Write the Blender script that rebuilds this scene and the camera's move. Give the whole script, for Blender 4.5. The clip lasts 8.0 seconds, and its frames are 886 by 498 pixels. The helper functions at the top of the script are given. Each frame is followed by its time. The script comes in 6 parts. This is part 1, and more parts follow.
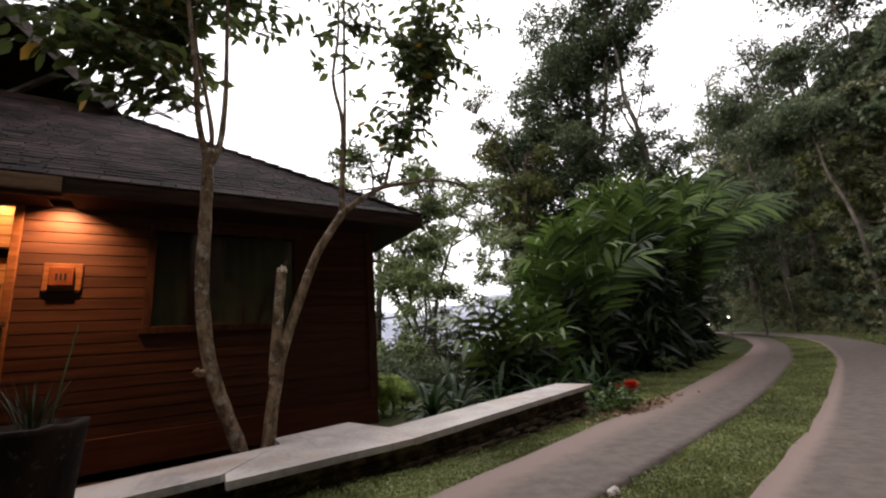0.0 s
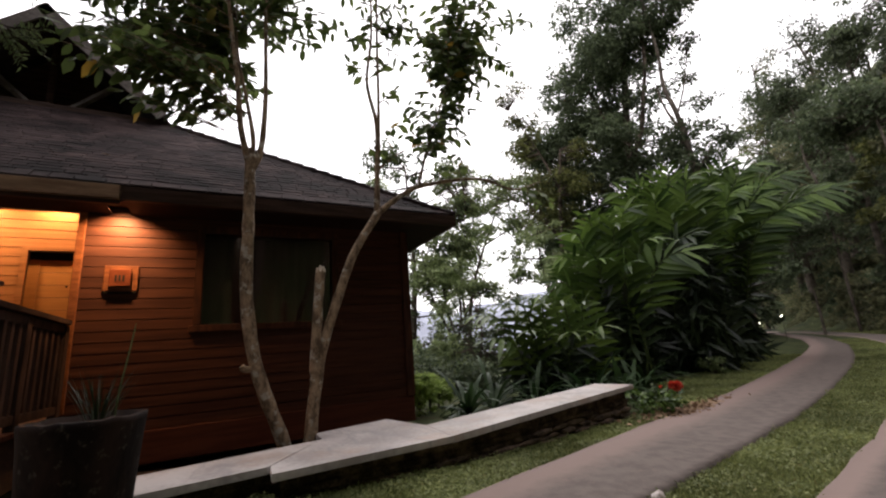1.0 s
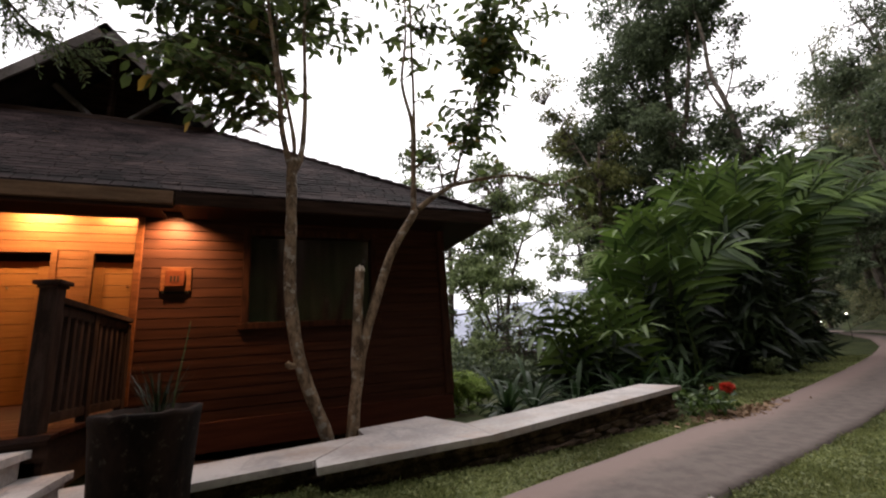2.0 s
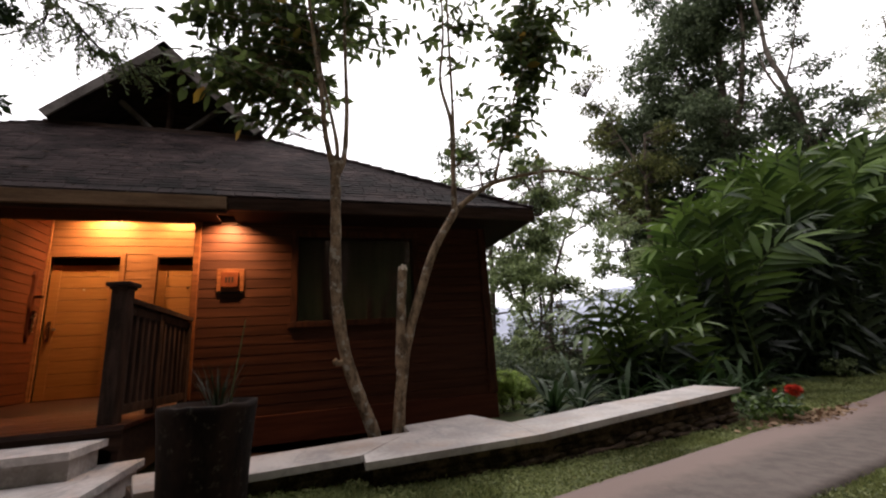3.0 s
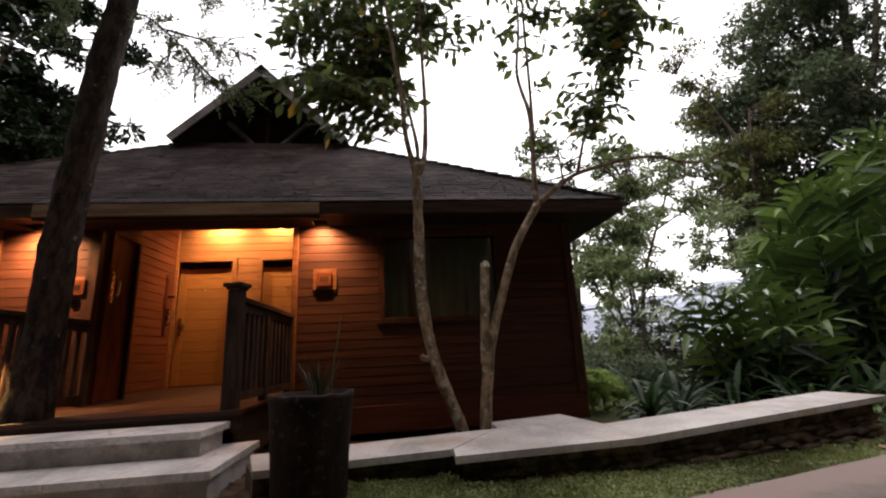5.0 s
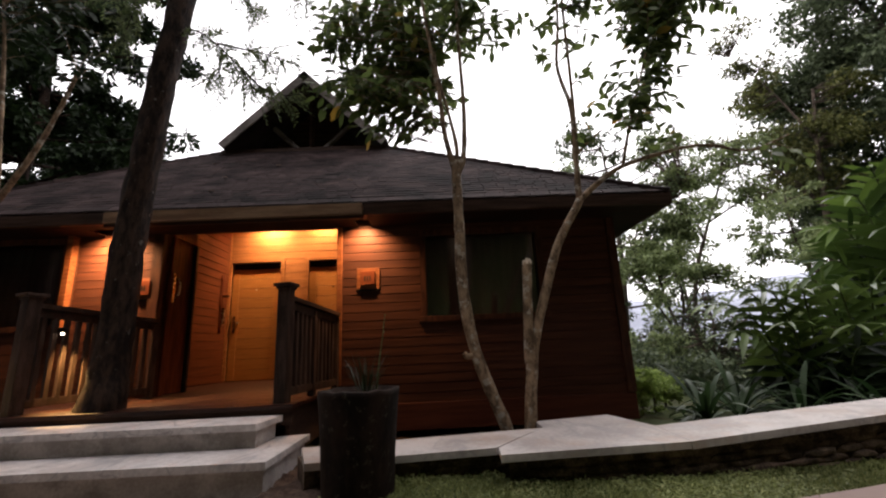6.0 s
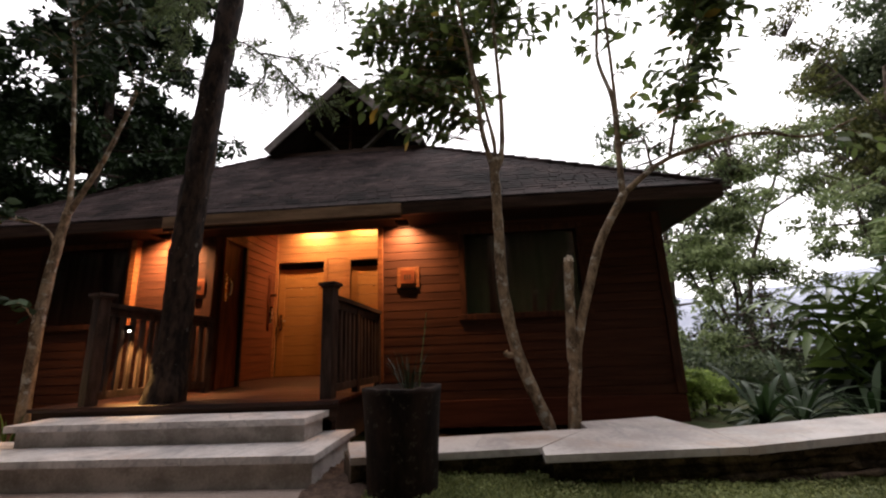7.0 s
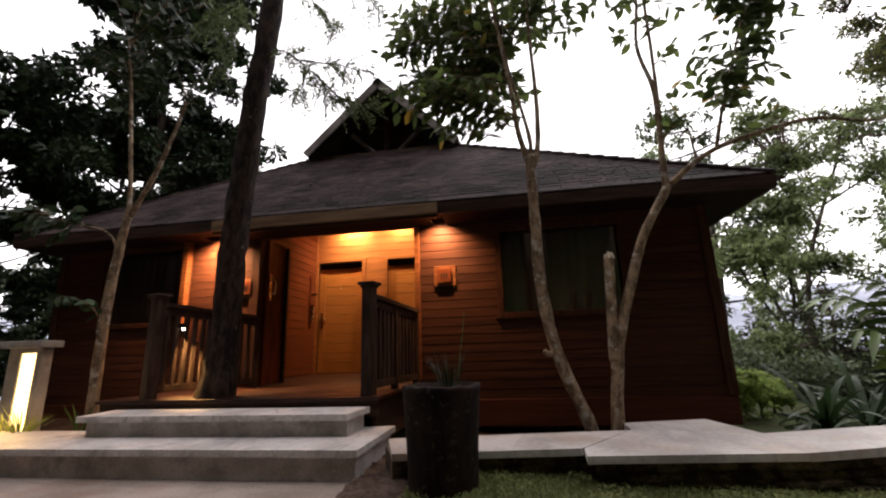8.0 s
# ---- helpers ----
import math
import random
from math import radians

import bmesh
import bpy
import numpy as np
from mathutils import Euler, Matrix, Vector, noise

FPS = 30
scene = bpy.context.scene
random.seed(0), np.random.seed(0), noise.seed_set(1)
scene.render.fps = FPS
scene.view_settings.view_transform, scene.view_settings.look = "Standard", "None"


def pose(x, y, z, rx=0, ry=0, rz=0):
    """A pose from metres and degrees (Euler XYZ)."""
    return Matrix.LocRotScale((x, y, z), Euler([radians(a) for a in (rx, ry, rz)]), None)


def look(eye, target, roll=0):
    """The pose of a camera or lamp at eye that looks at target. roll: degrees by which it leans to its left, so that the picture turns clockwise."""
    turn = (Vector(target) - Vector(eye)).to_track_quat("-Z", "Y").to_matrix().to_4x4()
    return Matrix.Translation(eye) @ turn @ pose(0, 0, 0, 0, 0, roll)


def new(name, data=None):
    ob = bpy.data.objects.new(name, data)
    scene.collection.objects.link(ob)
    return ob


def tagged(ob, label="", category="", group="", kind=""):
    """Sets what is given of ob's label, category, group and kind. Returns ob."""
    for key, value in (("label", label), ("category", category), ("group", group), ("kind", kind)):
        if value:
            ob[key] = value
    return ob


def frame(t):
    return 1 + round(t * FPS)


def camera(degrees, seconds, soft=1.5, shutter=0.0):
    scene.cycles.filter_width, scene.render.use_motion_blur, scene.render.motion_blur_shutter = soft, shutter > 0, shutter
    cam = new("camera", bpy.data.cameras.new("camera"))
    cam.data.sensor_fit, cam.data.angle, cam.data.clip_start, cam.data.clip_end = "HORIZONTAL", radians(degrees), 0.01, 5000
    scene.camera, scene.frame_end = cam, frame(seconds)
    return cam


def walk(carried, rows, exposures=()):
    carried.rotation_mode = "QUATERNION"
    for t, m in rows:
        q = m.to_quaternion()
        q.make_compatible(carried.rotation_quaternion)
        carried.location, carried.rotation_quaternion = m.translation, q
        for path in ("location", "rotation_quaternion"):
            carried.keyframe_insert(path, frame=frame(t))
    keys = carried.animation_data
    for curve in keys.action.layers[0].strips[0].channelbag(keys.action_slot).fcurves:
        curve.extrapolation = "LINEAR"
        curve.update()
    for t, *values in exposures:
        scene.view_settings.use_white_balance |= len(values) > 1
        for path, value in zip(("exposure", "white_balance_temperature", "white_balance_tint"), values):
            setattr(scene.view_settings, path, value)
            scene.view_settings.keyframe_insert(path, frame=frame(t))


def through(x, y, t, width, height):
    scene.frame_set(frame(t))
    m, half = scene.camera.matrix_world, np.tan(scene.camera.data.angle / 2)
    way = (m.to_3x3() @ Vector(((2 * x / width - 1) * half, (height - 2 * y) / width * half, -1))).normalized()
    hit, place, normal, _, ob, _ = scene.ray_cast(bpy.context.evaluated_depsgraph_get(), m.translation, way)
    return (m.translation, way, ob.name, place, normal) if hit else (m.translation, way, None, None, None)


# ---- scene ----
cam = camera(92.8, 8.0, soft=2.2)
PATH = [
    (0, (0.297, 1.479, 0.894), (1.369, 3.107, 1.338), -4.6),
    (0.5, (0.293, 1.482, 0.896), (1.301, 3.151, 1.343), -4.5),
    (1, (0.289, 1.479, 0.895), (1.224, 3.189, 1.345), -4.3),
    (1.5, (0.285, 1.48, 0.899), (1.148, 3.227, 1.35), -4.1),
    (3, (0.272, 1.492, 0.897), (0.875, 3.343, 1.356), -3.7),
    (3.5, (0.264, 1.489, 0.897), (0.78, 3.365, 1.359), -3.5),
    (4, (0.259, 1.499, 0.892), (0.677, 3.399, 1.357), -3.3),
    (4.5, (0.254, 1.497, 0.894), (0.583, 3.414, 1.36), -3.1),
    (6, (0.238, 1.499, 0.897), (0.287, 3.443, 1.362), -2.6),
    (6.5, (0.229, 1.491, 0.901), (0.19, 3.436, 1.364), -2.4),
    (7, (0.225, 1.49, 0.901), (0.095, 3.431, 1.364), -2.2),
    (7.5, (0.221, 1.489, 0.899), (0.012, 3.423, 1.362), -2.0),
    (8, (0.215, 1.48, 0.905), (-0.081, 3.404, 1.365), -1.9),
]
walk(cam, [(t, look(eye, target, roll)) for t, eye, target, roll in PATH], [(0.0, 0.0), (4.0, 0.02), (6.0, 0.08), (8.0, 0.12)])

# ---------------- light ----------------
world = bpy.data.worlds.new("overcast_dusk")
scene.world = world
world.use_nodes = True
wn, wl = world.node_tree.nodes, world.node_tree.links
wn.clear()
w_out = wn.new("ShaderNodeOutputWorld")
w_bg = wn.new("ShaderNodeBackground")
w_sky = wn.new("ShaderNodeTexSky")
w_sky.sky_type = "NISHITA"
w_sky.sun_disc = False
w_sky.sun_elevation, w_sky.sun_rotation = radians(44), radians(34)
w_hsv = wn.new("ShaderNodeHueSaturation")
w_hsv.inputs["Saturation"].default_value = 0.25
w_hsv.inputs["Value"].default_value = 0.06
w_mix = wn.new("ShaderNodeMix")
w_mix.data_type = "RGBA"
w_mix.inputs[0].default_value = 0.8
w_mix.inputs[7].default_value = (1.0, 0.953, 0.985, 1)
w_bg.inputs["Strength"].default_value = 2.6
wl.new(w_sky.outputs[0], w_hsv.inputs["Color"])
wl.new(w_hsv.outputs[0], w_mix.inputs[6])
wl.new(w_mix.outputs[2], w_bg.inputs["Color"])
wl.new(w_bg.outputs[0], w_out.inputs["Surface"])

sun_data = bpy.data.lights.new("sun", "SUN")
sun_data.energy, sun_data.angle, sun_data.color = 1.6, radians(30), (1.0, 0.96, 0.96)
sun = new("sun", sun_data)
sun.matrix_world = look((30, 45, 52), (0, 0, 0))


# ---------------- mesh helpers ----------------
def part(name, bm, material, parent=None, label="", smooth=False):
    """Links a bmesh as one mesh object, under a thing or a part."""
    me = bpy.data.meshes.new(name)
    bm.to_mesh(me)
    bm.free()
    me.materials.append(material)
    if smooth:
        for p in me.polygons:
            p.use_smooth = True
    ob = new(name, me)
    if parent:
        ob.parent = parent
    if label:
        ob["label"] = label
    return ob


def again(name, me, parent, m):
    """One more object on a mesh that exists already."""
    ob = new(name, me)
    ob.parent = parent
    ob.matrix_basis = m
    return ob


def box(bm, x0, x1, y0, y1, z0, z1, bev=0.0):
    made = bmesh.ops.create_cube(bm, size=1.0)["verts"]
    for v in made:
        v.co = Vector(((x0 + x1) / 2 + v.co.x * (x1 - x0), (y0 + y1) / 2 + v.co.y * (y1 - y0), (z0 + z1) / 2 + v.co.z * (z1 - z0)))
    if bev:
        edges = list({e for v in made for e in v.link_edges})
        bmesh.ops.bevel(bm, geom=edges, offset=bev, segments=2, affect="EDGES", profile=0.6)
    return bm


def boxes(*rows, bev=0.0):
    bm = bmesh.new()
    for r in rows:
        box(bm, *r, bev=bev)
    return bm


def prism(bm, pts, z0, z1, bev=0.0):
    """An upright block over the outline pts (x, y), counter-clockwise; z0 and z1 may be numbers or one per corner."""
    n = len(pts)
    lo = [z0] * n if isinstance(z0, (int, float)) else z0
    hi = [z1] * n if isinstance(z1, (int, float)) else z1
    a = [bm.verts.new((*p, z)) for p, z in zip(pts, lo)]
    b = [bm.verts.new((*p, z)) for p, z in zip(pts, hi)]
    bm.faces.new(b)
    bm.faces.new(a[::-1])
    for i in range(n):
        j = (i + 1) % n
        bm.faces.new((a[i], a[j], b[j], b[i]))
    if bev:
        bmesh.ops.bevel(bm, geom=list(bm.edges), offset=bev, segments=2, affect="EDGES", profile=0.6)
    return bm


def smooth_line(pts, per=6):
    """A rounded line through a few points."""
    p = [Vector(q) for q in pts]
    p = [p[0] * 2 - p[1], *p, p[-1] * 2 - p[-2]]
    out = []
    for i in range(1, len(p) - 2):
        for k in range(per):
            t = k / per
            a, b, c, d = p[i - 1], p[i], p[i + 1], p[i + 2]
            out.append(0.5 * (2 * b + (c - a) * t + (2 * a - 5 * b + 4 * c - d) * t * t + (3 * b - 3 * c + d - a) * t ** 3))
    out.append(p[-2])
    return out


def tube(bm, line, r0, r1, sides=8, lump=0.0, cap=True):
    """A tapered round limb along a line."""
    rings, n = [], len(line)
    for i, q in enumerate(line):
        d = (line[min(i + 1, n - 1)] - line[max(i - 1, 0)]).normalized()
        s = d.cross(Vector((0.31, 0.9, 0.2))).normalized()
        u = s.cross(d)
        r = r0 + (r1 - r0) * i / max(n - 1, 1)
        ring = []
        for k in range(sides):
            a = 2 * math.pi * k / sides
            rr = r * (1 + lump * noise.noise(q * 6 + Vector((k * 0.7, 0, 0)))) if lump else r
            ring.append(bm.verts.new(q + s * (rr * math.cos(a)) + u * (rr * math.sin(a))))
        rings.append(ring)
    for a, b in zip(rings, rings[1:]):
        for k in range(sides):
            bm.faces.new((a[k], a[(k + 1) % sides], b[(k + 1) % sides], b[k]))
    if cap:
        bm.faces.new(rings[0][::-1])
        bm.faces.new(rings[-1])
    return bm


def unit(a):
    return a / np.maximum(np.linalg.norm(a, axis=-1, keepdims=True), 1e-9)


def leaves_mesh(name, pos, along, face, length, width, material, fold=0.25, droop=0.15, fine=True, waist=(0.28, 0.85, 0.62, 0.9), sag=0.0):
    """One mesh of many folded leaves: base, way, upper side, length and width of each."""
    pos, along, face = np.asarray(pos, float), unit(np.asarray(along, float)), np.asarray(face, float)
    side = unit(np.cross(along, face))
    up = np.cross(side, along)
    ln, wd = np.asarray(length, float)[:, None], np.asarray(width, float)[:, None] / 2
    n = len(pos)

    def at(a, s, h):
        return pos + along * ln * a + side * wd * s + up * (h * wd - droop * ln * a * a) - np.array([0, 0, sag]) * ln * a * a

    if fine:
        a, s, c, q = waist
        cols = [at(0, 0, 0), at(a, s, fold), at(c, q, fold), at(1, 0, 0), at(c, -q, fold), at(a, -s, fold), at(a, 0, 0), at(c, 0, 0)]
        tri = [(0, 1, 6), (6, 1, 2), (6, 2, 7), (7, 2, 3), (0, 6, 5), (6, 4, 5), (6, 7, 4), (7, 3, 4)]
    else:
        cols = [at(0, 0, 0), at(0.45, 1, fold), at(1, 0, 0), at(0.45, -1, fold)]
        tri = [(0, 1, 2), (0, 2, 3)]
    k = len(cols)
    verts = np.stack(cols, 1).reshape(-1, 3)
    faces = (np.arange(n)[:, None, None] * k + np.array(tri)[None]).reshape(-1, 3)
    me = bpy.data.meshes.new(name)
    me.vertices.add(len(verts))
    me.vertices.foreach_set("co", verts.astype(np.float32).ravel())
    me.loops.add(faces.size)
    me.loops.foreach_set("vertex_index", faces.astype(np.int32).ravel())
    me.polygons.add(len(faces))
    me.polygons.foreach_set("loop_start", np.arange(0, faces.size, 3, dtype=np.int32))
    me.update(calc_edges=True)
    me.validate()
    me.materials.append(material)
    return me


# ---------------- materials ----------------
def nodes_of(name):
    m = bpy.data.materials.new(name)
    m.use_nodes = True
    t = m.node_tree
    return m, t.nodes, t.links, t.nodes["Principled BSDF"]


def ramp(n, stops):
    r = n.new("ShaderNodeValToRGB")
    e = r.color_ramp.elements
    e[0].position, e[0].color = stops[0][0], (*stops[0][1], 1)
    e[1].position, e[1].color = stops[-1][0], (*stops[-1][1], 1)
    for p, c in stops[1:-1]:
        q = e.new(p)
        q.color = (*c, 1)
    return r


def surface(name, dark, light, scale=6.0, rough=(0.5, 0.8), stretch=(1, 1, 1), bump=0.3, fine=60.0, spots=None, spot_scale=3.0, spot_at=(0.55, 0.7), per_piece=0.0, metal=0.0, depth=0.004, gloss=0.1):
    """A mottled surface: a broad and a fine noise between two colours, stains, relief, and some change from piece to piece."""
    m, n, l, b = nodes_of(name)
    tc = n.new("ShaderNodeTexCoord")
    mp = n.new("ShaderNodeMapping")
    mp.inputs["Scale"].default_value = stretch
    l.new(tc.outputs["Object"], mp.inputs["Vector"])
    geo = n.new("ShaderNodeNewGeometry")
    mp2 = n.new("ShaderNodeMapping")
    mp2.inputs["Scale"].default_value = stretch
    l.new(geo.outputs["Position"], mp2.inputs["Vector"])
    broad, small = n.new("ShaderNodeTexNoise"), n.new("ShaderNodeTexNoise")
    broad.inputs["Scale"].default_value, broad.inputs["Detail"].default_value = scale, 6
    small.inputs["Scale"].default_value, small.inputs["Detail"].default_value = fine, 4
    for k in (broad, small):
        l.new(mp2.outputs[0], k.inputs["Vector"])
    add = n.new("ShaderNodeMath")
    add.operation = "MULTIPLY_ADD"
    l.new(small.outputs[0], add.inputs[0])
    add.inputs[1].default_value = 0.45
    l.new(broad.outputs[0], add.inputs[2])
    cr = ramp(n, [(0.59, dark), (0.86, light)])
    l.new(add.outputs[0], cr.inputs[0])
    colour = cr.outputs[0]
    if spots:
        sp = n.new("ShaderNodeTexNoise")
        sp.inputs["Scale"].default_value, sp.inputs["Detail"].default_value, sp.inputs["Roughness"].default_value = spot_scale, 8, 0.65
        l.new(geo.outputs["Position"], sp.inputs["Vector"])
        sr = ramp(n, [(spot_at[0], (0, 0, 0)), (spot_at[1], (1, 1, 1))])
        l.new(sp.outputs[0], sr.inputs[0])
        mx = n.new("ShaderNodeMix")
        mx.data_type = "RGBA"
        l.new(sr.outputs[0], mx.inputs[0])
        l.new(colour, mx.inputs[6])
        mx.inputs[7].default_value = (*spots, 1)
        colour = mx.outputs[2]
    if per_piece:
        oi = n.new("ShaderNodeObjectInfo")
        isl = n.new("ShaderNodeMath")
        isl.operation = "ADD"
        l.new(oi.outputs["Random"], isl.inputs[0])
        l.new(geo.outputs["Random Per Island"], isl.inputs[1])
        fr = n.new("ShaderNodeMath")
        fr.operation = "FRACT"
        l.new(isl.outputs[0], fr.inputs[0])
        mr = n.new("ShaderNodeMapRange")
        mr.inputs["To Min"].default_value, mr.inputs["To Max"].default_value = 1 - per_piece, 1 + per_piece
        l.new(fr.outputs[0], mr.inputs["Value"])
        hs = n.new("ShaderNodeHueSaturation")
        l.new(colour, hs.inputs["Color"])
        l.new(mr.outputs[0], hs.inputs["Value"])
        colour = hs.outputs[0]
    l.new(colour, b.inputs["Base Color"])
    rr = n.new("ShaderNodeMapRange")
    rr.inputs["To Min"].default_value, rr.inputs["To Max"].default_value = rough
    l.new(broad.outputs[0], rr.inputs["Value"])
    l.new(rr.outputs[0], b.inputs["Roughness"])
    b.inputs["Metallic"].default_value = metal
    b.inputs["Specular IOR Level"].default_value = 0.5 if metal else gloss
    if bump:
        bp = n.new("ShaderNodeBump")
        bp.inputs["Strength"].default_value, bp.inputs["Distance"].default_value = bump, depth
        l.new(add.outputs[0], bp.inputs["Height"])
        l.new(bp.outputs[0], b.inputs["Normal"])
    return m


def leaf_material(name, dark, light, rough=0.45, through=0.25, yellow=None):
    """Leaves: each one differs a little; some light shines through them."""
    m, n, l, b = nodes_of(name)
    geo = n.new("ShaderNodeNewGeometry")
    stops = [(0.0, dark), (0.9, light)]
    if yellow:
        stops = [(0.0, dark), (0.85, light), (0.97, light), (1.0, yellow)]
    cr = ramp(n, stops)
    l.new(geo.outputs["Random Per Island"], cr.inputs[0])
    nz = n.new("ShaderNodeTexNoise")
    nz.inputs["Scale"].default_value = 0.9
    l.new(geo.outputs["Position"], nz.inputs["Vector"])
    mr = n.new("ShaderNodeMapRange")
    mr.inputs["From Min"].default_value, mr.inputs["From Max"].default_value = 0.3, 0.7
    mr.inputs["To Min"].default_value, mr.inputs["To Max"].default_value = 0.65, 1.35
    l.new(nz.outputs[0], mr.inputs["Value"])
    hs = n.new("ShaderNodeHueSaturation")
    l.new(cr.outputs[0], hs.inputs["Color"])
    l.new(mr.outputs[0], hs.inputs["Value"])
    l.new(hs.outputs[0], b.inputs["Base Color"])
    b.inputs["Roughness"].default_value = rough
    b.inputs["Specular IOR Level"].default_value = 0.22
    tr = n.new("ShaderNodeBsdfTranslucent")
    l.new(hs.outputs[0], tr.inputs["Color"])
    mix = n.new("ShaderNodeMixShader")
    mix.inputs[0].default_value = through
    l.new(b.outputs[0], mix.inputs[1])
    l.new(tr.outputs[0], mix.inputs[2])
    l.new(mix.outputs[0], n["Material Output"].inputs["Surface"])
    return m


def glowing(name, colour, strength):
    m, n, l, b = nodes_of(name)
    b.inputs["Base Color"].default_value = (*colour, 1)
    b.inputs["Emission Color"].default_value = (*colour, 1)
    b.inputs["Emission Strength"].default_value = strength
    return m


# One siding in three tones: lamp light and dimness are in the colours
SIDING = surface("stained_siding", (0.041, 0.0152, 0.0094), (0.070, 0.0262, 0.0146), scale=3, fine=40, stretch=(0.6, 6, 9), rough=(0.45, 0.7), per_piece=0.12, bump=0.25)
SIDING_IN = surface("lamplit_porch_siding", (0.26, 0.120, 0.048), (0.36, 0.168, 0.070), scale=3, fine=40, stretch=(0.6, 3, 9), rough=(0.4, 0.6), per_piece=0.10, bump=0.2)
SIDING_SIDE = surface("dim_red_porch_siding", (0.074, 0.0235, 0.0105), (0.115, 0.037, 0.0165), scale=3, fine=40, stretch=(3, 0.6, 9), rough=(0.4, 0.6), per_piece=0.12, bump=0.2)
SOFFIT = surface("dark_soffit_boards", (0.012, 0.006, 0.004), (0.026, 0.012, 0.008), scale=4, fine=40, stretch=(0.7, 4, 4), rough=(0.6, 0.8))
TRIM = surface("dark_trim", (0.03, 0.012, 0.008), (0.07, 0.027, 0.015), scale=5, fine=50, stretch=(4, 4, 0.8), rough=(0.45, 0.65), per_piece=0.1)
DOOR = surface("golden_door_wood", (0.36, 0.168, 0.050), (0.44, 0.208, 0.064), gloss=0.35, scale=4, fine=45, stretch=(0.8, 3, 9), rough=(0.35, 0.5), per_piece=0.05, bump=0.05)
REDDOOR = surface("red_door_wood", (0.05, 0.014, 0.008), (0.11, 0.032, 0.015), scale=4, fine=45, stretch=(5, 5, 0.8), rough=(0.4, 0.55))
FASCIA = surface("dark_fascia", (0.028, 0.016, 0.012), (0.06, 0.034, 0.025), scale=4, fine=40, stretch=(0.7, 4, 8), rough=(0.5, 0.7))
GUTTER = surface("pale_fascia_board", (0.17, 0.105, 0.066), (0.29, 0.19, 0.12), scale=3, fine=40, stretch=(0.6, 4, 6), rough=(0.5, 0.7))
SHINGLE = surface("asphalt_shingle", (0.0155, 0.0102, 0.0100), (0.054, 0.0362, 0.0348), scale=2.2, fine=150, rough=(0.85, 0.95), per_piece=0.40, bump=0.7, spots=(0.095, 0.060, 0.052), spot_scale=1.6, spot_at=(0.62, 0.8))
RAILWOOD = surface("dark_rail_wood", (0.021, 0.0135, 0.0108), (0.060, 0.036, 0.028), scale=4, fine=45, stretch=(5, 5, 0.9), rough=(0.4, 0.6), per_piece=0.12)
DECK = surface("deck_board_wood", (0.011, 0.0038, 0.0026), (0.042, 0.0112, 0.0062), gloss=0.35, scale=3, fine=40, stretch=(0.7, 8, 4), rough=(0.28, 0.5), per_piece=0.3)
STONE = surface("pale_marble_slab", (0.33, 0.288, 0.268), (0.50, 0.452, 0.425), gloss=0.25, scale=2.5, fine=30, rough=(0.45, 0.7), spots=(0.40, 0.285, 0.215), spot_scale=1.5, spot_at=(0.52, 0.74), per_piece=0.08, bump=0.25)
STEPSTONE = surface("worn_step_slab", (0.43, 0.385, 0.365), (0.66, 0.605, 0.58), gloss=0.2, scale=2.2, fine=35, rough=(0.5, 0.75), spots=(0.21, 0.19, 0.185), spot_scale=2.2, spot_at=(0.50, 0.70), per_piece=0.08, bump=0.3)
RISER = surface("rendered_riser", (0.34, 0.302, 0.278), (0.54, 0.486, 0.455), scale=4, fine=50, rough=(0.75, 0.9), spots=(0.19, 0.168, 0.15), spot_scale=3, spot_at=(0.55, 0.72))
DARKWALL = surface("dark_stone_wall", (0.036, 0.026, 0.019), (0.15, 0.104, 0.074), scale=7, fine=60, rough=(0.85, 0.95), bump=0.6, depth=0.01, per_piece=0.2)
PAVING = surface("reddish_concrete", (0.20, 0.155, 0.13), (0.34, 0.275, 0.24), scale=2, fine=70, rough=(0.8, 0.92), spots=(0.22, 0.13, 0.095), spot_scale=1.2, spot_at=(0.5, 0.7))
ROAD = surface("worn_road", (0.114, 0.092, 0.081), (0.156, 0.127, 0.112), scale=9, fine=120, rough=(0.75, 0.9), spots=(0.17, 0.128, 0.112), spot_scale=14, spot_at=(0.56, 0.72), bump=0.12)


def dusty_edges(m, colour, lo, hi):
    """Reddish dust along a strip's edges, broken up by noise; across is the mesh's first texture coordinate."""
    n, l = m.node_tree.nodes, m.node_tree.links
    b = n["Principled BSDF"]
    base = b.inputs["Base Color"].links[0].from_socket
    uv = n.new("ShaderNodeUVMap")
    sep = n.new("ShaderNodeSeparateXYZ")
    l.new(uv.outputs[0], sep.inputs[0])
    nz = n.new("ShaderNodeTexNoise")
    nz.inputs["Scale"].default_value, nz.inputs["Detail"].default_value = 5.0, 15
    nz.inputs["Roughness"].default_value = 0.82
    geo = n.new("ShaderNodeNewGeometry")
    l.new(geo.outputs["Position"], nz.inputs["Vector"])
    ad = n.new("ShaderNodeMath")
    ad.operation = "MULTIPLY_ADD"
    l.new(nz.outputs[0], ad.inputs[0])
    ad.inputs[1].default_value = 0.55
    l.new(sep.outputs[0], ad.inputs[2])
    r = ramp(n, [(lo, (0, 0, 0)), (hi, (1, 1, 1))])
    l.new(ad.outputs[0], r.inputs[0])
    mx = n.new("ShaderNodeMix")
    mx.data_type = "RGBA"
    l.new(r.outputs[0], mx.inputs[0])
    l.new(base, mx.inputs[6])
    mx.inputs[7].default_value = (*colour, 1)
    l.new(mx.outputs[2], b.inputs["Base Color"])


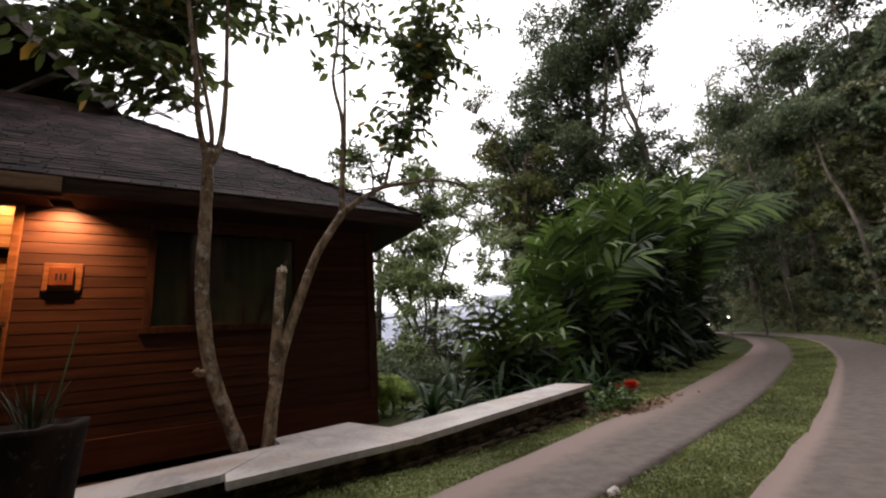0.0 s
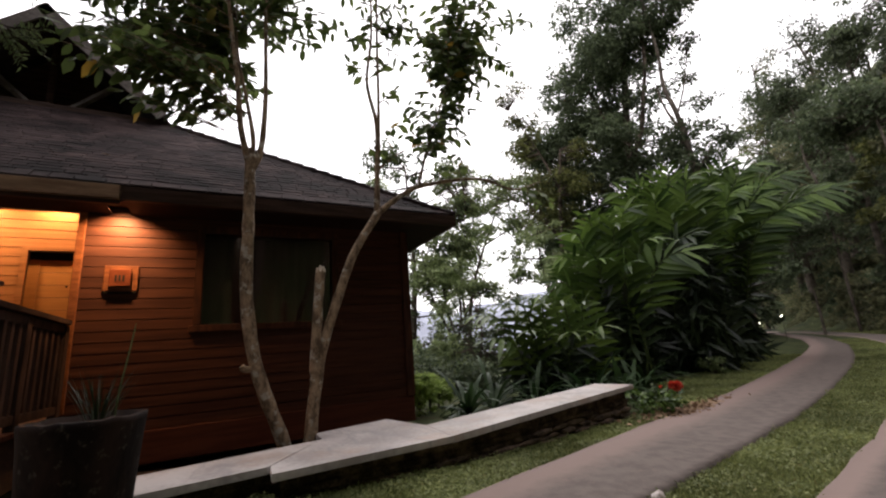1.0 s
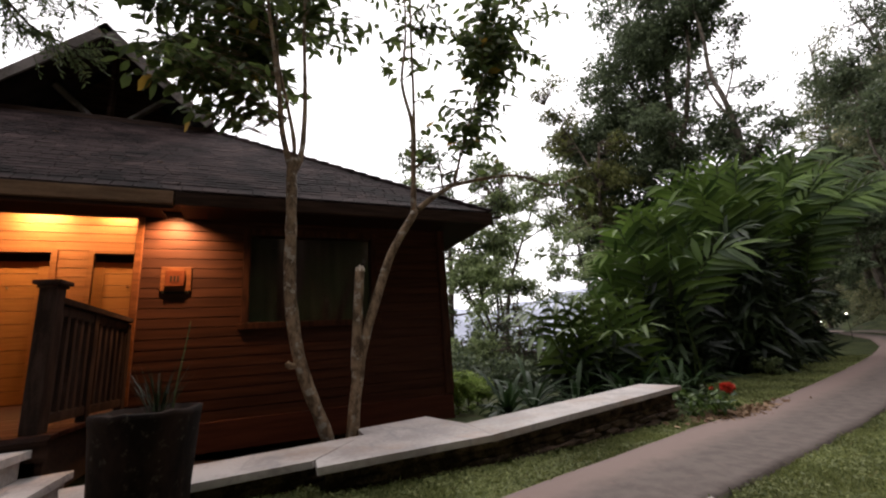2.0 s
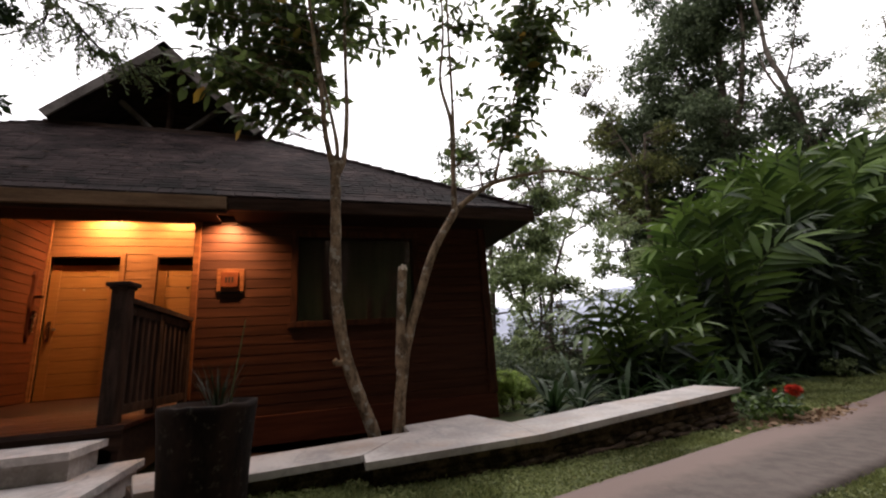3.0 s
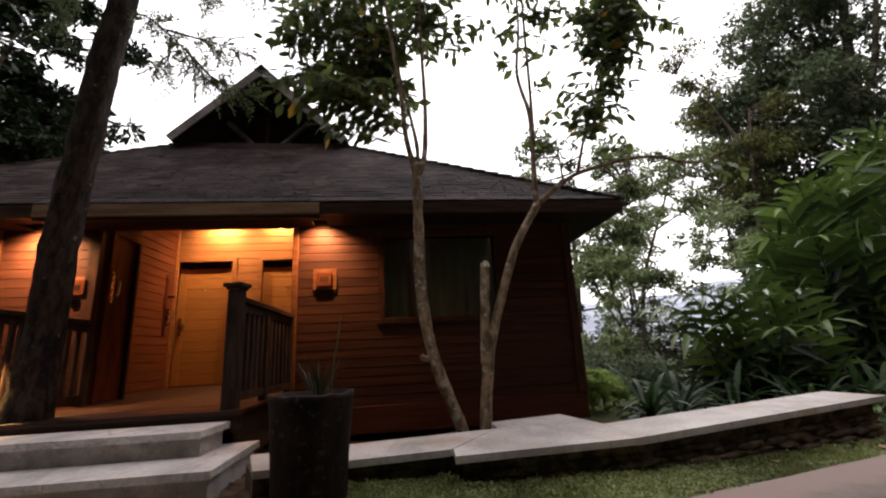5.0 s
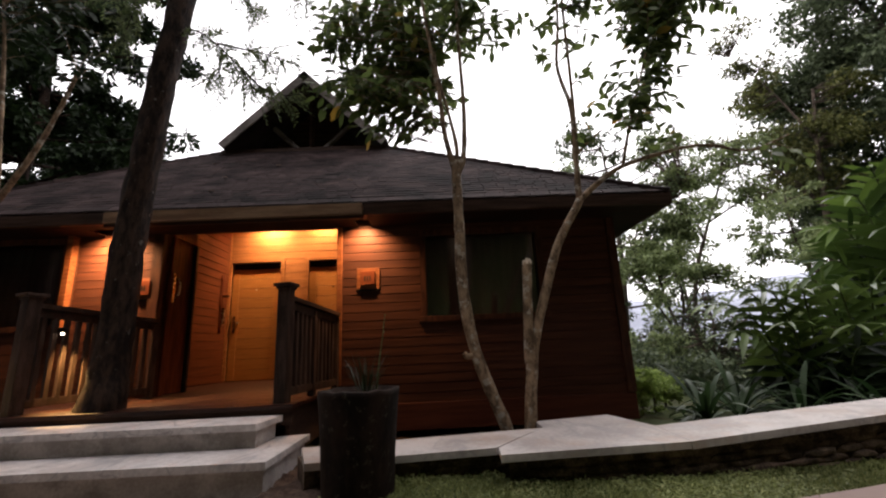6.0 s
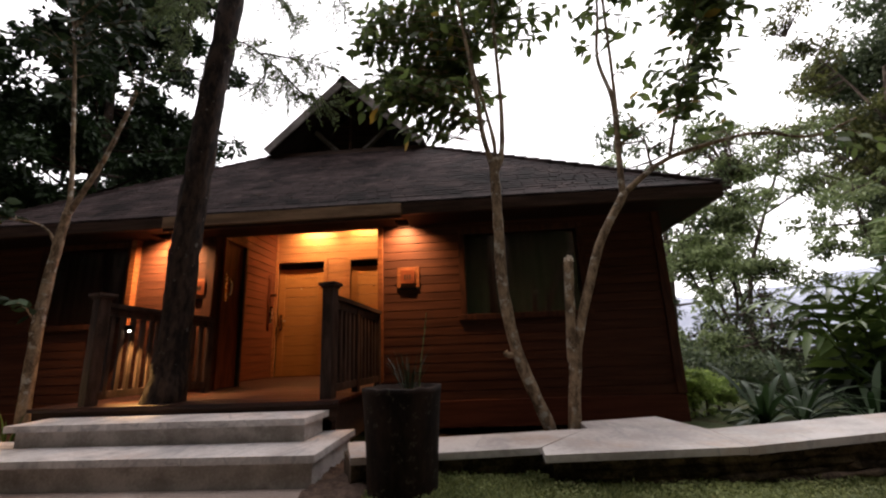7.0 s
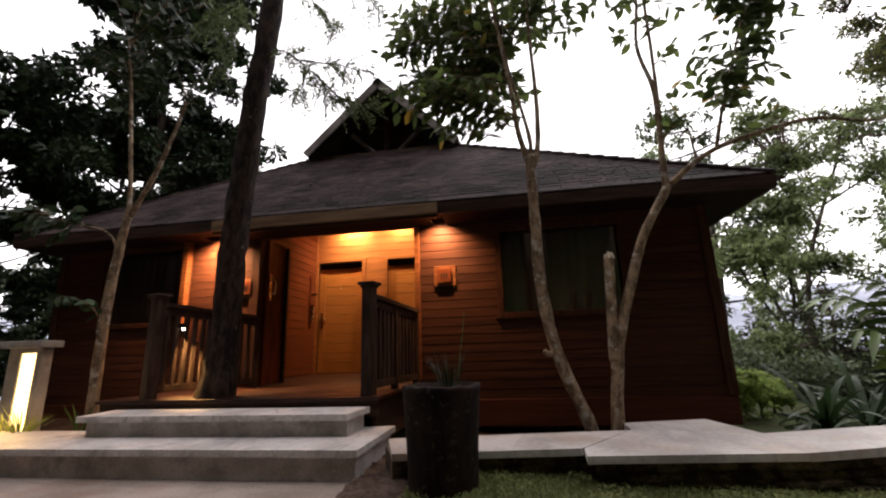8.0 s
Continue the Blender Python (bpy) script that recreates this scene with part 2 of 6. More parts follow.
def veined(m, colour, scale, width):
    """Thin wandering darker veins, as in marble."""
    n, l = m.node_tree.nodes, m.node_tree.links
    b = n["Principled BSDF"]
    base = b.inputs["Base Color"].links[0].from_socket
    geo = n.new("ShaderNodeNewGeometry")
    mp = n.new("ShaderNodeMapping")
    mp.inputs["Rotation"].default_value = (0.3, 0.5, 0.6)
    mp.inputs["Scale"].default_value = (1, 0.35, 1)
    l.new(geo.outputs["Position"], mp.inputs["Vector"])
    nz = n.new("ShaderNodeTexNoise")
    nz.inputs["Scale"].default_value, nz.inputs["Detail"].default_value, nz.inputs["Distortion"].default_value = scale, 7, 0.8
    l.new(mp.outputs[0], nz.inputs["Vector"])
    r = ramp(n, [(0.5 - width, (0, 0, 0)), (0.5, (0.75, 0.75, 0.75)), (0.5 + width * 1.6, (0, 0, 0))])
    l.new(nz.outputs[0], r.inputs[0])
    mx = n.new("ShaderNodeMix")
    mx.data_type = "RGBA"
    l.new(r.outputs[0], mx.inputs[0])
    l.new(base, mx.inputs[6])
    mx.inputs[7].default_value = (*colour, 1)
    l.new(mx.outputs[2], b.inputs["Base Color"])


veined(STONE, (0.30, 0.275, 0.27), 1.3, 0.009)
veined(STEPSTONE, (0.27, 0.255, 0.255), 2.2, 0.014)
dusty_edges(ROAD, (0.225, 0.166, 0.145), 0.74, 1.40)
SOIL = surface("soil_and_turf", (0.028, 0.035, 0.014), (0.070, 0.082, 0.034), scale=1.3, fine=30, rough=(0.9, 1.0), spots=(0.07, 0.05, 0.03), spot_scale=0.9, spot_at=(0.55, 0.7), bump=0.8, depth=0.02)
# Mulch taken near black so that it carries the shadow under the house
MULCH = surface("shade_dark_mulch", (0.010, 0.006, 0.0045), (0.036, 0.022, 0.015), scale=9, fine=60, rough=(0.9, 1.0), bump=0.9, depth=0.02)
EARTH = surface("bare_brown_earth", (0.045, 0.030, 0.023), (0.12, 0.082, 0.063), scale=7, fine=50, rough=(0.9, 1.0), bump=0.9, depth=0.02)
BRONZE = surface("bronze_metal", (0.30, 0.20, 0.13), (0.50, 0.36, 0.24), scale=20, rough=(0.2, 0.32), metal=1.0, bump=0)
POT = surface("mossy_dark_clay", (0.0068, 0.0040, 0.0030), (0.021, 0.0118, 0.0082), scale=6, fine=35, stretch=(1, 1, 0.45), rough=(0.7, 0.9), spots=(0.062, 0.054, 0.042), spot_scale=24, spot_at=(0.58, 0.72), bump=0.9, depth=0.008)
BARK_PALE = surface("pale_mottled_bark", (0.09, 0.060, 0.038), (0.30, 0.210, 0.136), scale=14, fine=70, stretch=(1, 1, 0.5), rough=(0.8, 0.95), spots=(0.36, 0.32, 0.265), spot_scale=11, spot_at=(0.55, 0.62), bump=0.6, depth=0.006)
BARK_DARK = surface("dark_bark", (0.010, 0.007, 0.006), (0.042, 0.026, 0.019), scale=16, fine=45, stretch=(1, 1, 0.35), rough=(0.85, 0.95), spots=(0.13, 0.12, 0.105), spot_scale=16, spot_at=(0.64, 0.69), bump=0.9, depth=0.02)
BARK_FAR = surface("grey_bark", (0.045, 0.035, 0.027), (0.13, 0.10, 0.08), scale=3, fine=20, rough=(0.85, 0.95))
BARK_SLIM = surface("pale_grey_bark", (0.06, 0.05, 0.04), (0.17, 0.14, 0.115), scale=3, fine=20, rough=(0.85, 0.95))
LEAF_NEAR = leaf_material("glossy_leaf", (0.036, 0.054, 0.017), (0.118, 0.155, 0.045), rough=0.4, through=0.52, yellow=(0.35, 0.2, 0.03))
LEAF_GINGER = leaf_material("ginger_leaf", (0.021, 0.044, 0.010), (0.110, 0.172, 0.034), rough=0.42, through=0.3)
CANE = surface("green_cane", (0.03, 0.045, 0.015), (0.07, 0.09, 0.03), scale=8, rough=(0.5, 0.7))
LEAF_YOUNG = leaf_material("young_ginger_leaf", (0.034, 0.062, 0.014), (0.14, 0.20, 0.045), rough=0.4, through=0.25)
LEAF_BROAD = leaf_material("broad_dark_leaf", (0.017, 0.036, 0.012), (0.046, 0.079, 0.028), rough=0.56, through=0.2)
LEAF_FAR = leaf_material("far_leaf", (0.045, 0.064, 0.034), (0.15, 0.183, 0.098), rough=0.5, through=0.35)
LEAF_PALE = leaf_material("pale_leaf", (0.12, 0.155, 0.07), (0.30, 0.36, 0.16), rough=0.5, through=0.42)
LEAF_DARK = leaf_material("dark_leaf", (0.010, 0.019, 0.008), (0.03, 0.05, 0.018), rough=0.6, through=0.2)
LEAF_BANK = leaf_material("bank_leaf", (0.09, 0.10, 0.05), (0.26, 0.26, 0.14), rough=0.55, through=0.35, yellow=(0.25, 0.17, 0.08))
# Darkened leaf for the unseen hillside trees, to dull the window's green reflection
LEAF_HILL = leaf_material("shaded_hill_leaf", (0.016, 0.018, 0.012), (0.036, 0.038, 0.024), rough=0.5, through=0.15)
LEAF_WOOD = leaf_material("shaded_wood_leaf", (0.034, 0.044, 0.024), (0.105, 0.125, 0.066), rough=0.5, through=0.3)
LEAF_OLIVE = leaf_material("olive_leaf", (0.065, 0.075, 0.022), (0.17, 0.175, 0.06), rough=0.5, through=0.38)
# Yellow lamp light on these blades is put into their leaf colour
LEAF_TUFT = leaf_material("lamplit_grass", (0.10, 0.13, 0.03), (0.24, 0.27, 0.07), rough=0.5, through=0.5)
# Near-black leaf: the shade inside the ginger is put into its colour
LEAF_LOW = leaf_material("shade_dark_leaf", (0.007, 0.013, 0.006), (0.030, 0.044, 0.018), rough=0.4, through=0.12)
LEAF_LIME = leaf_material("lime_leaf", (0.19, 0.27, 0.06), (0.38, 0.47, 0.14), rough=0.5, through=0.5)
LEAF_FINE = leaf_material("feathery_leaf", (0.08, 0.11, 0.045), (0.17, 0.21, 0.09), rough=0.6, through=0.3)
GRASS = leaf_material("grass_blade", (0.10, 0.125, 0.044), (0.29, 0.31, 0.118), rough=0.55, through=0.3, yellow=(0.25, 0.2, 0.08))
CUTWOOD = surface("fresh_cut_wood", (0.42, 0.34, 0.27), (0.68, 0.58, 0.48), scale=20, fine=120, rough=(0.8, 0.95), bump=0.5)
PETAL = leaf_material("red_petal", (0.75, 0.045, 0.03), (0.9, 0.12, 0.07), rough=0.5, through=0.2)
DRYLEAF = leaf_material("fallen_leaf", (0.12, 0.06, 0.03), (0.3, 0.2, 0.12), rough=0.8, through=0.1)
CHROME = surface("brushed_metal", (0.4, 0.38, 0.35), (0.6, 0.57, 0.52), scale=20, rough=(0.2, 0.35), metal=1.0, bump=0)
SIGNWOOD = surface("sign_wood", (0.12, 0.042, 0.017), (0.20, 0.074, 0.029), scale=5, fine=50, stretch=(1, 3, 6), rough=(0.4, 0.6))
SIGNRED = surface("sign_plaque", (0.105, 0.027, 0.011), (0.155, 0.043, 0.017), scale=8, rough=(0.4, 0.6), bump=0.1)
BASEWOOD = surface("base_board_wood", (0.055, 0.017, 0.010), (0.085, 0.027, 0.015), scale=3, fine=40, stretch=(0.6, 6, 9), rough=(0.45, 0.7), bump=0.2)
# Black for painted parts, and for strips that stand in for shade
BLACK = surface("black_paint_and_shade", (0.008, 0.007, 0.006), (0.02, 0.017, 0.015), scale=8, rough=(0.4, 0.6), bump=0.1)
PLASTER = surface("grey_pillar_plaster", (0.24, 0.22, 0.2), (0.38, 0.355, 0.325), scale=3, fine=60, rough=(0.8, 0.92), spots=(0.15, 0.14, 0.12), spot_scale=2.5)
FLARE = glowing("lamp_glow", (1.0, 0.66, 0.28), 4.0)
SPOTGLOW = glowing("spot_glow", (1.0, 0.85, 0.62), 30.0)
LENSGLOW = glowing("lens_glow", (1.0, 0.7, 0.35), 0.8)
PATHGLOW = glowing("path_lamp_glow", (1.0, 0.9, 0.75), 12.0)
# Valley haze is put into the ridge's pale blue-grey base colour
FARHILL = surface("haze_tinted_hill", (0.27, 0.285, 0.34), (0.36, 0.38, 0.44), scale=0.02, fine=0.2, rough=(1, 1), bump=0)
GLASS, _n, _l, _b = nodes_of("dark_window_glass")
_b.inputs["Base Color"].default_value = (0.019, 0.0155, 0.016, 1)
_b.inputs["Roughness"].default_value = 0.06
CURTAIN = surface("grey_curtain", (0.044, 0.030, 0.031), (0.060, 0.042, 0.043), scale=2, stretch=(8, 8, 0.3), rough=(0.9, 1))
_b.inputs["Base Color"].default_value = (0.8, 0.73, 0.73, 1)
_b.inputs["Transmission Weight"].default_value = 1.0
_b.inputs["Roughness"].default_value = 0.03
_b.inputs["IOR"].default_value = 1.45

# ---------------- ground, drive and distance ----------------
# edges of the two drive strips, from south-west to north-east
TRACK_X = np.array([-40, -12, -3, 0, 1.9, 3.7, 5.2, 8, 12.6, 16, 20.5, 28, 45, 90, 160.0])
EDGE_A = np.array([0.4, 1.6, 2.6, 3.2, 3.87, 4.47, 4.96, 5.65, 6.98, 8.05, 9.65, 13.0, 22.3, 60.5, 120])
EDGE_B = np.array([-0.6, 0.6, 1.9, 2.7, 3.09, 3.49, 3.87, 4.50, 5.75, 6.87, 8.5, 11.9, 21.4, 59.6, 119])
EDGE_C = np.array([-0.9, 0.4, 1.25, 2.1, 2.50, 2.86, 3.17, 3.80, 4.93, 5.98, 7.5, 10.7, 20.5, 58.9, 118.3])
EDGE_D = np.array([-3.4, -2.3, -1.4, -0.6, -0.1, 0.4, 0.85, 1.7, 3.25, 4.55, 6.25, 9.4, 19.0, 57.3, 116.5])


def edge(table, x):
    """A rounded reading of an edge's table."""
    return sum(np.interp(x + d, TRACK_X, table) for d in (-1.0, -0.5, 0, 0.5, 1.0)) / 5


def ground_z(x, y):
    x, y = np.asarray(x, float), np.asarray(y, float)
    z = np.interp(x, [-60, -1.0, -0.45, 0, 5.7, 60], [-0.02, -0.02, 0.08, 0.10, -0.14, -0.14])
    north = y - edge(EDGE_A, x)
    south = edge(EDGE_D, x) - y
    start = np.interp(x, [-20, -6, 3, 8, 14, 30], [6, 7.5, 6.5, 2.2, 1.6, 3])
    fall = np.maximum(north - start, 0)
    z = z - 0.42 * fall * fall / (fall + 4) * np.exp(-np.maximum(fall - 60, 0) / 400)
    dip = np.clip((y - 4.65) / 0.3, 0, 1) * np.clip((8 - y) / 0.5, 0, 1) * np.clip((x + 0.75) / 0.25, 0, 1) * np.clip((2.6 - x) / 0.4, 0, 1)
    z = z - 0.17 * dip
    rise = np.maximum(south - 1.3, 0)
    z = z + np.minimum(1.05 * rise * rise / (rise + 1.2), 45)
    return z


def sheet(name, xs, ys, zf, material, drop=0.0):
    gx, gy = np.meshgrid(xs, ys)
    gz = zf(gx, gy)
    verts = np.stack([gx, gy, gz], -1).reshape(-1, 3).tolist()
    w = len(xs)
    faces = [(j * w + i, j * w + i + 1, (j + 1) * w + i + 1, (j + 1) * w + i) for j in range(len(ys) - 1) for i in range(w - 1)]
    me = bpy.data.meshes.new(name)
    me.from_pydata(verts, [], faces)
    me.materials.append(material)
    for p in me.polygons:
        p.use_smooth = True
    return new(name, me)


def spaced(stops):
    out = [stops[0][0]]
    for (a, _), (b, step) in zip(stops, stops[1:]):
        n = max(1, round((b - a) / step))
        out += [a + (b - a) * (i + 1) / n for i in range(n)]
    return np.array(out)


xs = spaced([(-900, 0), (-100, 80), (-30, 8), (-8, 1.5), (14, 0.25), (40, 1.0), (120, 6), (1200, 90)])
ys = spaced([(-700, 0), (-90, 60), (-20, 5), (-4, 1.0), (12, 0.25), (40, 1.5), (140, 8), (1500, 100)])
GROUND = sheet("ground", xs, ys, lambda x, y: ground_z(x, y) + 0.012 * np.sin(x * 3.1 + y) * np.cos(y * 2.3 - x), SOIL)
tagged(GROUND, "uneven turf and soil ground sloping into the valley", "ground", kind="structure")


def strip(name, lo, hi, material, label, dusty):
    """One strip of the drive, slightly proud of the turf, with a rounded worn edge."""
    sx = spaced([(-40, 0), (-4, 2), (14, 0.3), (40, 1.0), (158, 4)])
    n = 13
    verts, faces = [], []
    for i, x in enumerate(sx):
        a, b = edge(lo, x), edge(hi, x)
        for k in range(n):
            f = k / (n - 1)
            y = a + (b - a) * f + (0.025 * noise.noise(Vector((x * 1.3, f * 3, 4))) if k in (0, n - 1) else 0)
            z = float(ground_z(x, y)) + 0.045 + 0.02 * math.sin(math.pi * f) 
            verts.append((x, y, z))
        verts += [(x, a - 0.02, float(ground_z(x, a)) - 0.08), (x, b + 0.02, float(ground_z(x, b)) - 0.08)]
    m = n + 2
    for i in range(len(sx) - 1):
        for k in range(n - 1):
            faces.append((i * m + k, (i + 1) * m + k, (i + 1) * m + k + 1, i * m + k + 1))
        faces.append((i * m + n, (i + 1) * m + n, (i + 1) * m, i * m))
        faces.append((i * m + n - 1, (i + 1) * m + n - 1, (i + 1) * m + n + 1, i * m + n + 1))
    me = bpy.data.meshes.new(name)
    me.from_pydata(verts, [], faces)
    uv = me.uv_layers.new(name="across")
    for lp in me.loops:
        k = lp.vertex_index % m
        uv.data[lp.index].uv = (max(0.0, 1 - dusty * (1 - (k / (n - 1) if k < n else k - n))), 0)
    me.materials.append(material)
    for p in me.polygons:
        p.use_smooth = True
    return tagged(new(name, me), label, "road", kind="structure")


strip("road", EDGE_B, EDGE_A, ROAD, "worn concrete drive strip with a reddish dusty edge", 1.0)
strip("road", EDGE_D, EDGE_C, ROAD, "wide grey drive strip curving beside the bank", 7.0)


def ridge(name, far, az0, az1, height, seed, material, label):
    """A distant hill line as one long rounded slope."""
    bm = bmesh.new()
    rows = []
    for i in range(90):
        a = radians(az0 + (az1 - az0) * i / 89)
        h = height * (0.75 + 0.5 * noise.noise(Vector((i * 0.07, seed, 0))) + 0.1 * noise.noise(Vector((i * 0.4, seed, 2))))
        d = Vector((math.cos(a), math.sin(a), 0))
        rows.append([bm.verts.new(d * far + Vector((0, 0, -120))), bm.verts.new(d * (far + 150) + Vector((0, 0, h * 0.6))), bm.verts.new(d * (far + 320) + Vector((0, 0, h))), bm.verts.new(d * (far + 600) + Vector((0, 0, -60)))])
    for a, b in zip(rows, rows[1:]):
        for k in range(3):
            bm.faces.new((a[k], b[k], b[k + 1], a[k + 1]))
    return tagged(part(name, bm, material, smooth=True), label, "hill", kind="structure")


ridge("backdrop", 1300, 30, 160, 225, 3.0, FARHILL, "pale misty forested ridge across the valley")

# ---------------- the house ----------------
house = tagged(new("house"), "dark timber duplex bungalow with shingled hip roof and lit porch", "house")
WALL_Y, BACK_Y = 6.5, 14.5
X_L, X_R = -6.05, 2.45
NICHE_L, NICHE_R, NICHE_Y = -3.0, -0.89, 9.31
FLOOR_Z = 0.52


def frame_of(origin, way):
    """Local axes for a wall: along, outwards, up. Outwards is to the right of the way that it runs."""
    o, w = Vector(origin), Vector((*way, 0)).normalized()
    out = Vector((w.y, -w.x, 0))
    return Matrix((
        (w.x, out.x, 0, o.x),
        (w.y, out.y, 0, o.y),
        (0, 0, 1, o.z),
        (0, 0, 0, 1)))


def cut_spans(length, z0, z1, openings):
    spans = [(0.0, length)]
    for a, b, lo, hi in openings:
        if hi > z0 + 0.02 and lo < z1 - 0.02:
            spans = [s for p, q in spans for s in ((p, min(q, a)), (max(p, b), q)) if s[1] - s[0] > 0.03]
    return spans


def siding_wall(name, origin, way, length, z0, z1, material, openings=(), thick=0.12, label="", course=0.102):
    """A timber wall: a core with its openings, and lapped boards in front, each a piece of its own."""
    m = frame_of(origin, way)
    bm = bmesh.new()
    levels = sorted({z0, z1, *[v for o in openings for v in o[2:] if z0 < v < z1]})
    for lo, hi in zip(levels, levels[1:]):
        for a, b in cut_spans(length, lo, hi, openings):
            box(bm, a, b, -thick, 0, lo, hi)
    bmesh.ops.transform(bm, matrix=m, verts=bm.verts)
    wall = part(name, bm, material, house, label)
    z = z0
    while z < z1 - 0.03:
        top = min(z + course, z1)
        marks = sorted({z, top, *[v for o in openings for v in o[2:] if z + 0.02 < v < top - 0.02]})
        for lo, hi in zip(marks, marks[1:]):
            for a, b in cut_spans(length, lo, hi, openings):
                first = lo == z
                f0, f1 = (lo - z) / course, (hi - z) / course
                p0, p1 = 0.018 - 0.002 * f0, 0.018 - 0.002 * f1
                gap = 0.08 * course if first else 0.0
                v = [(a, 0.0, lo + gap), (b, 0.0, lo + gap), (b, p0, lo + gap), (a, p0, lo + gap), (a, 0.0, hi), (b, 0.0, hi), (b, p1, hi), (a, p1, hi)]
                me = bpy.data.meshes.new("board")
                me.from_pydata([m @ Vector(q) for q in v], [], [(0, 1, 2, 3), (3, 2, 6, 7), (7, 6, 5, 4), (0, 3, 7, 4), (1, 5, 6, 2), (0, 4, 5, 1)])
                me.materials.append(material)
                ob = new("board", me)
                ob.parent = wall
        z += course
    return wall


WIN_R = (0.15, 1.49, 1.29, 2.26)
WIN_L = (-5.30, -4.06, 1.37, 2.33)
BASE_Z = 0.34
siding_wall("front_wall", (NICHE_R, WALL_Y, 0), (1, 0), X_R - NICHE_R, BASE_Z, 2.62, SIDING, [(WIN_R[0] - NICHE_R, WIN_R[1] - NICHE_R, WIN_R[2], WIN_R[3])])
siding_wall("front_wall", (X_L, WALL_Y, 0), (1, 0), NICHE_L - X_L, BASE_Z, 2.62, SIDING, [(WIN_L[0] - X_L, WIN_L[1] - X_L, WIN_L[2], WIN_L[3])])
siding_wall("side_wall", (X_R, WALL_Y + 0.001, 0), (0, 1), BACK_Y - WALL_Y, BASE_Z, 2.62, SIDING)
D1 = (-3.50, -2.60, FLOOR_Z, 2.64)
D2 = (-2.09, -1.19, FLOOR_Z, 2.64)
NICHE_LB = -3.42
o1, o2 = [(d[0] - NICHE_LB + 0.16, d[1] - NICHE_LB + 0.16, d[2], d[3]) for d in (D1, D2)]
siding_wall("porch_back_wall", (NICHE_LB - 0.14 - 0.02, NICHE_Y, 0), (1, 0), NICHE_R - NICHE_LB + 0.16, FLOOR_Z, 3.5, SIDING_IN, [o1, o2], label="horizontal siding coloured golden for the lamp light", course=0.135)
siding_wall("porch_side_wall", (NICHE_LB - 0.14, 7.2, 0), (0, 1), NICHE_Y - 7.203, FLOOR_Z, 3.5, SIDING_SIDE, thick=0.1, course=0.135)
# the porch side wall's near part holds the neighbour's door; the far side closes the porch
part("porch_side_wall", boxes((NICHE_L - 0.12, NICHE_L, WALL_Y + 0.03, 6.70, FLOOR_Z, 2.9), (NICHE_L - 0.12, NICHE_L, 6.70, 7.17, 2.42, 2.95), (NICHE_LB - 0.24, NICHE_L, 7.17, 7.20, FLOOR_Z, 3.40)), SIDING, house)
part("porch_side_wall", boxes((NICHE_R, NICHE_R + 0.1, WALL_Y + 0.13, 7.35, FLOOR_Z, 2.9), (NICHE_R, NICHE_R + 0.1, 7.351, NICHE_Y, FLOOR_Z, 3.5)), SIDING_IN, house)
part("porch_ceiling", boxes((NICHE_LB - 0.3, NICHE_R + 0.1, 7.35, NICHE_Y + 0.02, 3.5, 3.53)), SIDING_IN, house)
bm = bmesh.new()
q = [bm.verts.new(p) for p in ((NICHE_LB - 0.3, 6.6, 2.84), (NICHE_R + 0.1, 6.6, 2.84), (NICHE_R + 0.1, 7.35, 3.5), (NICHE_LB - 0.3, 7.35, 3.5), (NICHE_LB - 0.3, 6.6, 2.87), (NICHE_R + 0.1, 6.6, 2.87), (NICHE_R + 0.1, 7.35, 3.53), (NICHE_LB - 0.3, 7.35, 3.53))]
for f in ((3, 2, 1, 0), (4, 5, 6, 7), (0, 1, 5, 4), (1, 2, 6, 5), (2, 3, 7, 6), (3, 0, 4, 7)):
    bm.faces.new([q[i] for i in f])
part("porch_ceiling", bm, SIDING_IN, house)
part("lintel", boxes((NICHE_L - 0.02, NICHE_R + 0.02, WALL_Y - 0.02, WALL_Y + 0.11, 2.43, 2.86), bev=0.006), FASCIA, house, "dark beam over the porch opening")
part("back_wall", boxes((X_L, X_R - 0.13, BACK_Y, BACK_Y + 0.12, -1.5, 2.62)), SIDING, house)
part("side_wall", boxes((X_L, X_L + 0.12, WALL_Y + 0.13, BACK_Y, BASE_Z, 2.62)), SIDING, house)
part("house_floor", boxes((X_L + 0.02, X_R - 0.15, WALL_Y + 0.13, BACK_Y - 0.01, 0.30, FLOOR_Z - 0.004)), DECK, house)

# base band, and the dark foundation set back under it
part("base_board", boxes((NICHE_R, X_R + 0.02, WALL_Y - 0.035, WALL_Y + 0.02, 0.055, BASE_Z), bev=0.006), BASEWOOD, house, "wide reddish base board")
part("base_board", boxes((X_L - 0.02, NICHE_L, WALL_Y - 0.035, WALL_Y + 0.02, 0.055, BASE_Z), bev=0.006), BASEWOOD, house)
part("base_board", boxes((X_R + 0.0, X_R + 0.035, WALL_Y + 0.03, BACK_Y, 0.055, BASE_Z), bev=0.006), BASEWOOD, house)
part("foundation", boxes((X_L + 0.25, X_R - 0.25, WALL_Y + 0.3, BACK_Y - 0.3, -3.0, 0.29)), DARKWALL, house)

